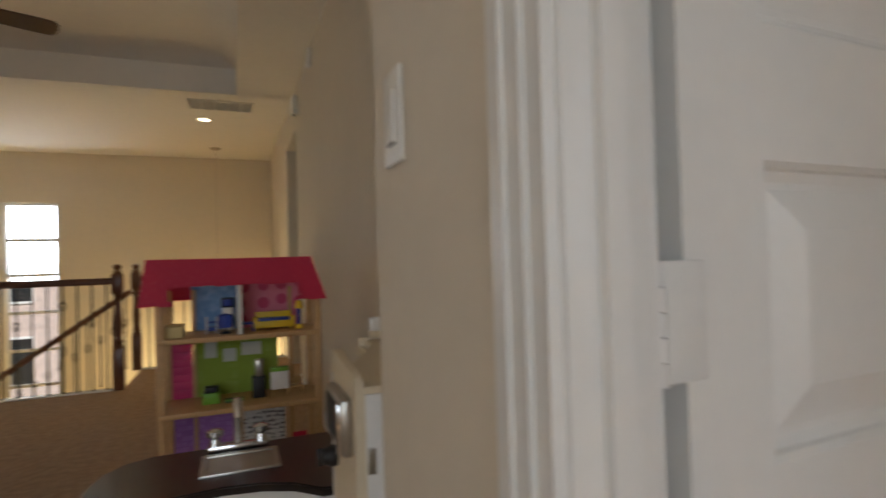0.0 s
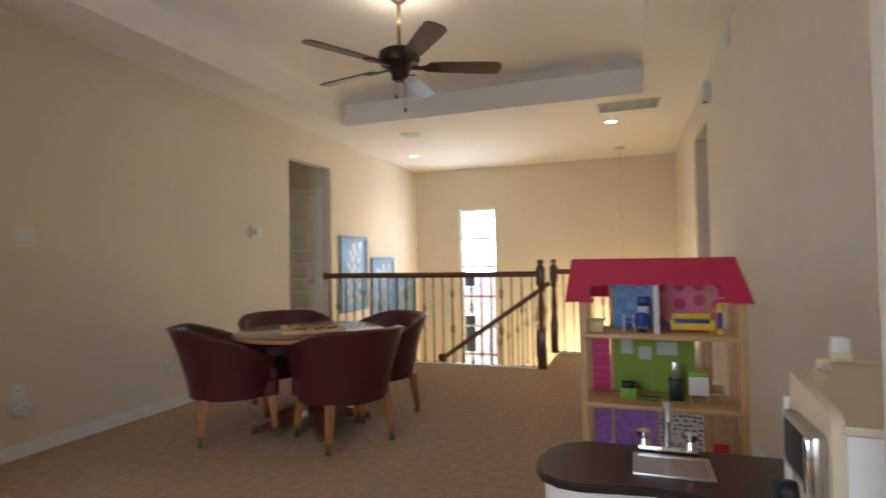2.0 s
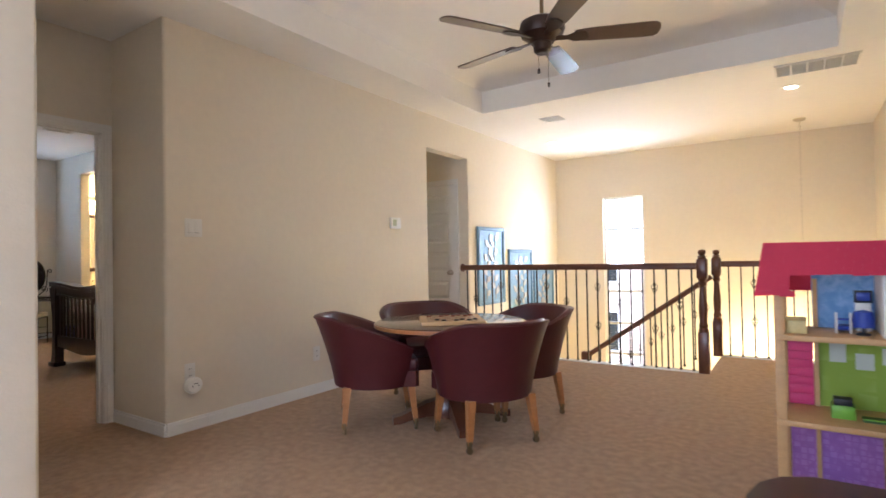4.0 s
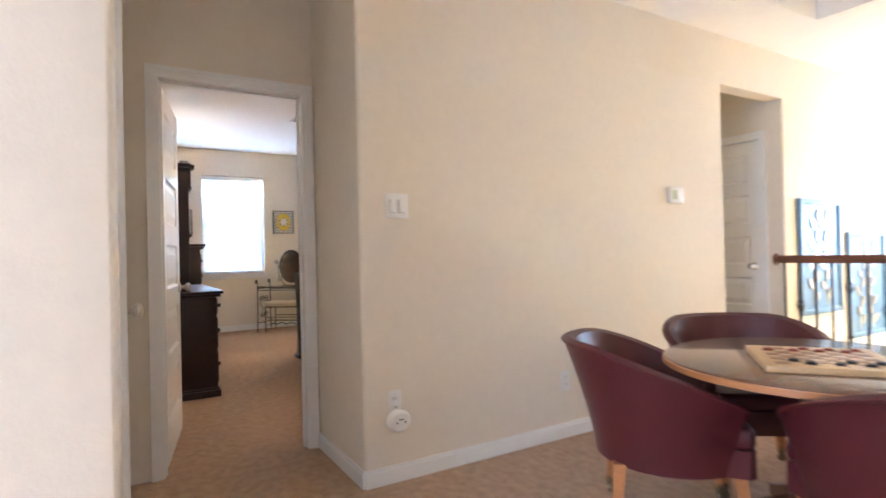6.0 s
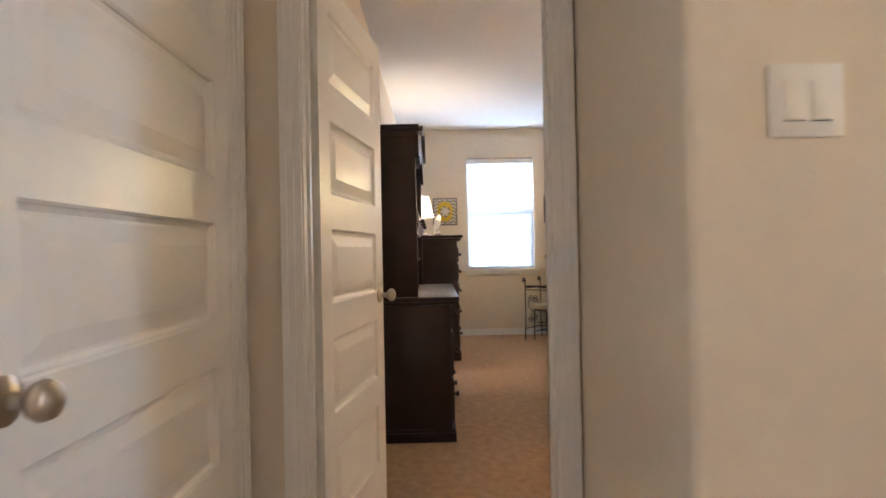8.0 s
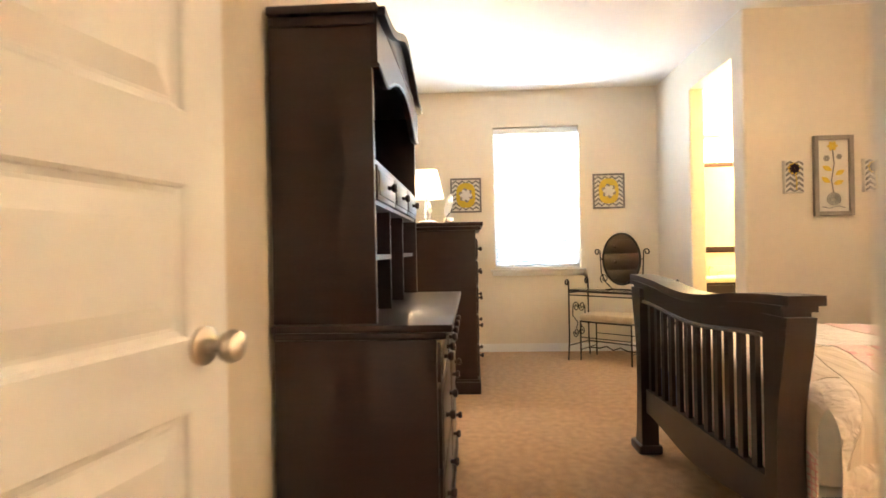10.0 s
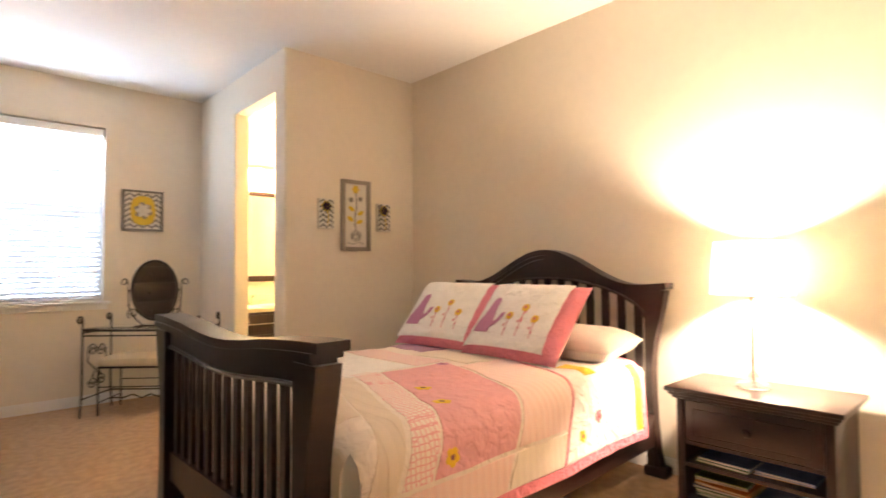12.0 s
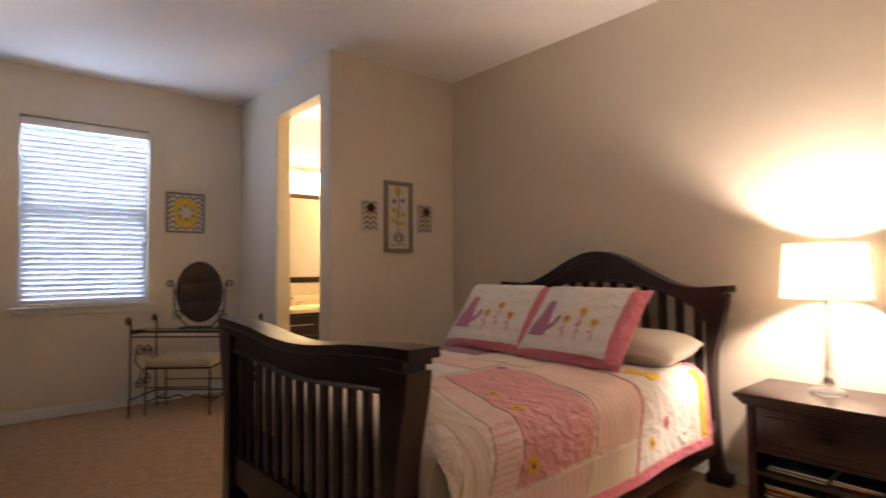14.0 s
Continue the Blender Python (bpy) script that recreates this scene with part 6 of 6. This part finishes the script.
def cushion_mesh(w, h, d, puff=1.0, seed=0):
    """Soft pillow in the x-z plane, thick along y."""
    bm = bmesh.new()
    n = 26
    for side in (-1, 1):
        g = []
        for i in range(n + 1):
            row = []
            for j in range(n + 1):
                a, b = 2 * i / n - 1, 2 * j / n - 1
                th = d / 2 * (max(0.0, (1 - a ** 4)) ** 0.5) * (max(0.0, (1 - b ** 4)) ** 0.5) * puff
                th += 0.006 * noise.noise(Vector((a * 3 + seed, b * 3, side * 2))) * (1 - abs(a)) * (1 - abs(b)) * 4
                sag = 1 - 0.05 * (a * a) * (b * b)
                row.append(bm.verts.new((a * w / 2 * (1 - 0.035 * (1 - b * b)), side * max(0.0015, th), (b * h / 2) * (1 - 0.03 * (1 - a * a)))))
            g.append(row)
        for i in range(n):
            for j in range(n):
                q = (g[i][j], g[i + 1][j], g[i + 1][j + 1], g[i][j + 1])
                bm.faces.new(q if side < 0 else tuple(reversed(q)))
    bmesh.ops.remove_doubles(bm, verts=bm.verts, dist=0.0032)
    return bm


def face_at(a, b, w, h, d, off):
    th = d / 2 * (max(0.0, (1 - a ** 4)) ** 0.5) * (max(0.0, (1 - b ** 4)) ** 0.5)
    return Vector((a * w / 2 * (1 - 0.035 * (1 - b * b)), -th - off - 0.007, (b * h / 2) * (1 - 0.03 * (1 - a * a))))


def blob(outline, w, h, d, off):
    """A flat applique that follows the pillow's face."""
    bm = bmesh.new()
    n = len(outline)
    ca, cb = sum(p[0] for p in outline) / n, sum(p[1] for p in outline) / n
    rings = []
    for k, o in ((1.0, off - 0.003), (0.97, off), (0.5, off + 0.001)):
        rings.append([bm.verts.new(face_at(ca + (a - ca) * k, cb + (b - cb) * k, w, h, d, o)) for a, b in outline])
    for r0, r1 in zip(rings, rings[1:]):
        for i in range(n):
            bm.faces.new((r0[i], r0[(i + 1) % n], r1[(i + 1) % n], r1[i]))
    bm.faces.new(rings[-1])
    bmesh.ops.recalc_face_normals(bm, faces=bm.faces)
    return bm


def sham(m, seed):
    w, h, d = 0.65, 0.50, 0.13
    t = thing("pillow_sham", m, "white quilted pillow sham with pink border and yellow flowers", "pillow", "shams on the bed")
    part("sham_body", cushion_mesh(w, h, d, seed=seed), Q["pink"], t)
    bm = bmesh.new()
    n = 22
    g = [[bm.verts.new(face_at(-0.97 + 1.75 * i / n, -0.88 + 1.83 * j / n, w, h, d, 0.005 + 0.002 * math.sin(j * 1.4) + 0.002 * noise.noise(Vector((i * 0.7, j * 0.7, seed))))) for j in range(n + 1)] for i in range(n + 1)]
    for i in range(n):
        for j in range(n):
            bm.faces.new((g[i][j], g[i + 1][j], g[i + 1][j + 1], g[i][j + 1]))
    bmesh.ops.recalc_face_normals(bm, faces=bm.faces)
    bmesh.ops.solidify(bm, geom=list(bm.faces), thickness=0.002)
    part("white_face", bm, Q["white"], t, "white quilted front")
    # tail and body of the appliqued animal figure
    part("mauve_tail", blob([(-0.44, -0.34), (-0.36, -0.22), (-0.32, -0.04), (-0.26, -0.02), (-0.26, -0.14), (-0.33, -0.34), (-0.42, -0.44)], w, h, d, 0.012), FELTM, t)
    part("mauve_animal", blob([(-0.80, -0.56), (-0.44, -0.58), (-0.43, -0.28), (-0.49, 0.04), (-0.49, 0.30), (-0.54, 0.40), (-0.64, 0.36), (-0.67, 0.20), (-0.71, -0.06), (-0.80, -0.34)], w, h, d, 0.012), FELTM, t, "mauve felt animal figure")
    for a, b in ((-0.12, -0.10), (0.14, 0.14), (0.44, -0.14)):
        part("flower_stem", T([face_at(a + 0.01 * k, b - (b + 0.62) * k / 5, w, h, d, 0.011) for k in range(6)], r=0.0022, seg=5), FELTR, t)
        for i in range(6):
            an = 2 * math.pi * i / 6
            c = (a + 0.042 * math.cos(an), b + 0.058 * math.sin(an))
            part("petal", blob([(c[0] + 0.036 * math.cos(2 * math.pi * k / 8), c[1] + 0.048 * math.sin(2 * math.pi * k / 8)) for k in range(8)], w, h, d, 0.012), FELT, t)
        part("flower_heart", blob([(a + 0.03 * math.cos(2 * math.pi * k / 8), b + 0.04 * math.sin(2 * math.pi * k / 8)) for k in range(8)], w, h, d, 0.016), FELTR, t)
        for s, q in ((-1, 0.5), (1, 0.7)):
            part("stem_leaf", blob([(a + s * 0.035 + 0.018 * math.cos(2 * math.pi * k / 8), b - (b + 0.62) * q + 0.035 * math.sin(2 * math.pi * k / 8)) for k in range(8)], w, h, d, 0.011), FELTR, t)


sham(BED @ pose(-0.41, -0.47, 0.835, rx=-42, rz=4), 1)
sham(BED @ pose(0.20, -0.51, 0.835, rx=-42, rz=-3), 2)
for x in (-0.33, 0.33):
    solid("pillow", cushion_mesh(0.66, 0.42, 0.17, seed=x * 9), SHEET, "plain white pillow lying behind the shams", "pillow", BED @ pose(x, -0.27, 0.715, rx=-86, rz=2), "plain pillows")

# ---- bedroom: nightstand ----


def nightstand():
    t = thing("nightstand", pose(-6.155, 5.065, 0, rz=0), "espresso nightstand with one drawer and open shelves", "nightstand")
    W, D, H = 0.69, 0.45, 0.575
    part("top_board", B((0, W, -D, 0, H - 0.022, H), bev=0.005), ESPRESSO, t, "espresso-stained top")
    part("top_moulding", B((0.012, W - 0.012, -D + 0.014, 0, H - 0.038, H - 0.022), (0.024, W - 0.024, -D + 0.028, 0, H - 0.054, H - 0.038), bev=0.005), ESPRESSO, t)
    for x in (0.04, W - 0.075):
        part("side_panel", B((x, x + 0.035, -D + 0.045, 0, 0.05, H - 0.054), bev=0.003), ESPRESSO, t)
    part("back_panel", B((0.075, W - 0.075, -0.015, 0, 0.05, H - 0.054)), ESPRESSO, t)
    part("plinth", B((0.022, W - 0.022, -D + 0.025, 0, 0.0, 0.055), bev=0.010), ESPRESSO, t)
    d = part("drawer_front", B((0.078, W - 0.078, -D + 0.048, -D + 0.068, 0.335, H - 0.060), bev=0.004), ESPRESSO, t)
    part("drawer_panel", B((0.115, W - 0.115, -D + 0.042, -D + 0.048, 0.365, H - 0.092), bev=0.004), ESPRESSO, d)
    part("drawer_knob", L(KNOB, 14, (W / 2, -D + 0.043, 0.425), Matrix.Rotation(radians(90), 3, "X")), ESPRESSO, d)
    for z in (0.315, 0.215, 0.055):
        part("shelf", B((0.075, W - 0.075, -D + 0.055, -0.015, z, z + 0.016)), ESPRESSO, t)


nightstand()
rnd = random.Random(5)
COVERS = [mat("cover_%s" % n, c, 0.35, 0, 0.15, 12) for n, c in (("orange", (0.55, 0.20, 0.03)), ("green", (0.16, 0.26, 0.07)), ("red", (0.45, 0.06, 0.03)), ("blue", (0.10, 0.16, 0.32)), ("cream", (0.62, 0.52, 0.34)), ("teal", (0.08, 0.28, 0.26)))]
for x0, z0, cnt in ((-6.065, 0.071, 8), (-5.805, 0.071, 6), (-6.055, 0.231, 2), (-5.815, 0.231, 2)):
    z = z0
    for i in range(cnt):
        h = rnd.uniform(0.008, 0.014)
        bk = thing("picture_book", pose(x0 + rnd.uniform(-0.008, 0.008), 4.725 + rnd.uniform(-0.01, 0.012), z, rz=rnd.uniform(-4, 4)), "thin colourful picture book lying in the nightstand", "book", "books in the nightstand")
        part("cover", B((0, 0.225, 0, 0.28, 0, 0.0015), (0, 0.225, 0, 0.28, h - 0.0015, h), (0, 0.225, 0.2785, 0.28, 0.0015, h - 0.0015)), COVERS[rnd.randrange(6)], bk)
        part("page_block", B((0.003, 0.222, 0.002, 0.2785, 0.0015, h - 0.0015)), IVORY, bk)
        z += h + 0.0004
t = thing("lamp_cord", pose(-5.307, 5.089, 0.325), "pale lamp plug and cord hanging from the outlet", "cord")
part("plug", B((-0.014, 0.014, -0.045, -0.006, -0.05, -0.012), bev=0.006), CREAM, t)
part("wire", T([(0, -0.04, -0.05), (0.0, -0.05, -0.10), (-0.03, -0.05, -0.20), (-0.10, -0.04, -0.29), (-0.18, -0.035, -0.318)], r=0.003, seg=6), CREAM, t)

# ---- bedroom: iron vanity and stool ----
VAN = pose(-9.905, 2.905, 0, rz=48)


def vanity():
    # x along the front, y to the back
    t = thing("vanity_table", VAN, "scrolled black iron vanity with a glass top and oval mirror", "vanity table")
    W, D, H = 0.90, 0.36, 0.665
    X, Y, Z = (1, 0, 0), (0, 1, 0), (0, 0, 1)
    for x in (0.0, W):
        for y in (0.0, D):
            s = -1 if y == 0 else -1
            leg = [(x, y - 0.02 if y == 0 else y + 0.02, 0.0), (x, y, 0.20), (x, y, 0.60), (x, y, 0.74)]
            cy = y + (-0.032)
            leg += [tuple(p) for p in spiral((x, cy, 0.745), 0.032, 0.012, 0, 400, 22, Y, Z)]
            part("leg", T(leg, r=0.0075, seg=8), IRON, t, "scroll-topped iron leg")
        for z in (0.14, H - 0.02):
            part("side_bar", T([(x, 0, z), (x, D, z)], r=0.006), IRON, t)
        for cy, sg in ((D / 2 - 0.055, 1), (D / 2 + 0.055, -1)):
            part("scroll", T(spiral((x, cy, 0.50), 0.010, 0.055, 0, sg * 560, 36, Y, Z), r=0.005, seg=6), IRON, t)
            part("scroll", T(spiral((x, cy, 0.25), 0.010, 0.050, 0, -sg * 560, 36, Y, Z), r=0.005, seg=6), IRON, t)
            part("heart_bar", T([(x, cy + sg * -0.055, 0.50), (x, cy - sg * 0.06, 0.42), (x, D / 2 - sg * 0.02, 0.34), (x, cy + sg * 0.0, 0.29)], r=0.005, seg=6), IRON, t)
    for y, z in ((0, H - 0.04), (D, H - 0.04), (D, 0.14)):
        part("apron_bar", T([(0, y, z), (W, y, z)], r=0.006), IRON, t)
    part("top_frame", T([(0, 0, H), (W, 0, H), (W, D, H), (0, D, H), (0, 0, H)], r=0.009, seg=8), IRON, t)
    part("glass_top", B((0.004, W - 0.004, 0.004, D - 0.004, H + 0.006, H + 0.014), bev=0.002), GLASS, t, "clear glass top")
    cx, cy, cz, rx, rz = W / 2, D * 0.52, 0.965, 0.182, 0.235
    ring = [(cx + rx * math.cos(a), cy, cz + rz * math.sin(a)) for a in [2 * math.pi * i / 48 for i in range(49)]]
    mf = part("mirror_frame", T(ring, r=0.011, seg=8), IRON, t, "oval iron mirror frame")
    part("mirror_glass", P([(cx + (rx - 0.004) * math.cos(a), cz + (rz - 0.004) * math.sin(a)) for a in [2 * math.pi * i / 48 for i in range(48)]], cy - 0.004, cy + 0.004), MIRROR, mf, "oval mirror glass")
    for s in (-1, 1):
        part("mirror_arm", T([(cx + s * 0.09, cy, H + 0.015), (cx + s * 0.16, cy, H + 0.08), (cx + s * 0.205, cy, H + 0.17), (cx + s * 0.212, cy, cz + 0.02), (cx + s * 0.215, cy, cz + 0.06)]
                             + [tuple(p) for p in spiral((cx + s * 0.245, cy, cz + 0.065), 0.030, 0.011, 180, 180 - 400, 20, (s, 0, 0), Z)], r=0.006, seg=7), IRON, t)
        part("mirror_scroll", T(spiral((cx + s * 0.175, cy, H + 0.115), 0.045, 0.012, -60, 420, 26, (s, 0, 0), Z), r=0.005, seg=6), IRON, t)
        part("pivot", T([(cx + s * rx, cy, cz), (cx + s * 0.213, cy, cz)], r=0.006), IRON, t)
    part("mirror_foot", T([(cx - 0.12, cy - 0.08, H + 0.018), (cx - 0.09, cy, H + 0.018), (cx + 0.09, cy, H + 0.018), (cx + 0.12, cy - 0.08, H + 0.018)], r=0.006), IRON, t)


vanity()


def stool():
    t = thing("vanity_stool", pose(-9.895, 3.010, 0, rz=51), "black iron vanity stool with a cream padded seat", "stool")
    W, D = 0.50, 0.33
    for x in (0, W):
        for y in (0, D):
            part("leg", T([(x, y, 0.0), (x, y, 0.20), (x, y, 0.375)], r=0.0075), IRON, t)
        part("side_stretcher", T([(x, 0, 0.10), (x, D, 0.10)], r=0.0055), IRON, t)
    part("seat_frame", T([(0, 0, 0.37), (W, 0, 0.37), (W, D, 0.37), (0, D, 0.37), (0, 0, 0.37)], r=0.008), IRON, t)
    part("stretcher", T([(0, D / 2, 0.10), (W * 0.22, D / 2, 0.10), (W * 0.36, D / 2, 0.125), (W * 0.5, D / 2, 0.095), (W * 0.64, D / 2, 0.125), (W * 0.78, D / 2, 0.10), (W, D / 2, 0.10)], r=0.006), IRON, t)
    part("brace", T([(0, 0, 0.22), (W, 0, 0.22)], [(0, D, 0.22), (W, D, 0.22)], r=0.0045), IRON, t)
    part("seat_pad", B((-0.012, W + 0.012, -0.012, D + 0.012, 0.378, 0.445), bev=0.024), mat("cream_plush", (0.66, 0.55, 0.38), 0.95, 0, 0.12, 14, 0.6, 120), t, "cream padded seat")


stool()

# ---- bathroom seen through the opening ----


def bath():
    t = thing("bath_vanity", pose(-10.347, 4.040, 0), "espresso bathroom cabinet with a cream countertop", "bathroom vanity")
    part("cabinet", B((0, 0.46, 0, 1.04, 0.0, 0.725), bev=0.004), ESPRESSO, t)
    part("countertop", B((0, 0.50, 0, 1.045, 0.725, 0.765), bev=0.006), CREAM, t, "cream stone countertop")
    part("backsplash", B((0, 0.02, 0, 1.045, 0.765, 0.865), bev=0.003), CREAM, t)
    for i in range(2):
        for z0, z1 in ((0.53, 0.70), (0.32, 0.51), (0.10, 0.30)):
            d = part("drawer_front", B((0.46, 0.478, 0.03 + 0.50 * i, 0.50 + 0.50 * i, z0, z1), bev=0.004), ESPRESSO, t)
            part("pull", T([(0.478, 0.14 + 0.50 * i, (z0 + z1) / 2), (0.50, 0.14 + 0.50 * i, (z0 + z1) / 2), (0.50, 0.39 + 0.50 * i, (z0 + z1) / 2), (0.478, 0.39 + 0.50 * i, (z0 + z1) / 2)], r=0.005), NICKEL, d)
    part("basin_rim", L([(0.15, 0.0), (0.20, 0.0), (0.205, 0.006), (0.195, 0.010), (0.15, 0.004)], 28, (0.26, 0.55, 0.764)), CREAM, t)
    fa = part("tap", T([(0.09, 0.34, 0.765), (0.09, 0.34, 0.84), (0.12, 0.34, 0.865), (0.17, 0.34, 0.85)], r=0.009, seg=10), NICKEL, t, "nickel bathroom tap")
    for y in (0.26, 0.42):
        part("tap_handle", T([(0.09, y, 0.765), (0.09, y, 0.80), (0.10, y + (y - 0.34) * 0.7, 0.815)], r=0.008, seg=8), NICKEL, fa)
    t = thing("bath_mirror", pose(-10.347, 4.040, 1.0), "large wall mirror in a dark wooden frame", "mirror")
    part("mirror_glass", B((0.004, 0.010, 0.0, 1.02, 0.06, 0.88)), MIRROR, t)
    part("frame", B((0.002, 0.026, 0.0, 1.02, 0.0, 0.06), (0.002, 0.026, 0.0, 1.02, 0.88, 0.925), (0.002, 0.026, 0.97, 1.02, 0.06, 0.88), bev=0.004), ESPRESSO, t)
    t = thing("bath_light", pose(-10.347, 4.100, 2.05), "lit vanity light bar with frosted glass shades", "wall lamp")
    part("bar", B((0.0, 0.02, 0.0, 0.70, 0.10, 0.15), bev=0.006), NICKEL, t)
    part("bow", T([(0.03, 0.05, 0.12), (0.05, 0.20, 0.17), (0.05, 0.35, 0.185), (0.05, 0.50, 0.17), (0.03, 0.65, 0.12)], r=0.006), NICKEL, t)
    for y in (0.10, 0.35, 0.60):
        part("glass_shade", L([(0, -0.07), (0.045, -0.07), (0.055, -0.03), (0.055, 0.05), (0.03, 0.08), (0, 0.085)], 20, (0.10, y, 0.02)), BATHGLOW, t, "lit frosted glass shade").visible_shadow = False
        bulb("bath_bulb", (-10.235, 4.10 + y, 2.06), 9, (1.0, 0.76, 0.36), 0.05)


bath()

# ---- outside ----
BRICK = mat("far_brick", (0.60, 0.47, 0.41), 0.85, 0, 0.25, 5, 0.5, 30)
GRASS = mat("lawn", (0.07, 0.11, 0.03), 0.9, 0, 0.3, 1.5, 0.6, 20)
solid("ground", B((-80, 80, -80, 80, -3.6, -3.3)), GRASS, "green lawn around the house", "lawn", kind="structure")
t = thing("neighbour_house", pose(-6.5, 20.0, -3.3), "brick neighbour house with a dark roof seen through the window", "house")
part("wall", B((-6, 6, 0, 6, 0, 5.6)), BRICK, t)
part("roof", P([(-6.5, 5.6), (6.5, 5.6), (3.2, 8.0), (-3.2, 8.0)], -0.5, 6.5), mat("shingle_roof", (0.10, 0.09, 0.085), 0.9, 0, 0.25, 4, 0.5, 20), t)
for x in (-4.2, -0.8, 2.6):
    for z in (0.9, 3.4):
        w = part("window", B((x, x + 1.1, -0.05, 0.0, z, z + 1.5)), TRIM, t)
        part("pane", B((x + 0.07, x + 1.03, -0.06, -0.05, z + 0.07, z + 1.43)), DARK, w)
t = thing("neighbour_house", pose(-26.0, 2.6, -3.3, rz=90), "pale neighbour house seen through the bedroom blinds", "house")
part("wall", B((-6, 6, 0, 6, 0, 3.2)), mat("pale_siding", (0.6, 0.56, 0.5), 0.8), t)
part("roof", P([(-6.5, 3.2), (6.5, 3.2), (3.2, 5.2), (-3.2, 5.2)], -0.5, 6.5), mat("grey_shingle", (0.12, 0.11, 0.10), 0.9, 0, 0.25, 4), t)
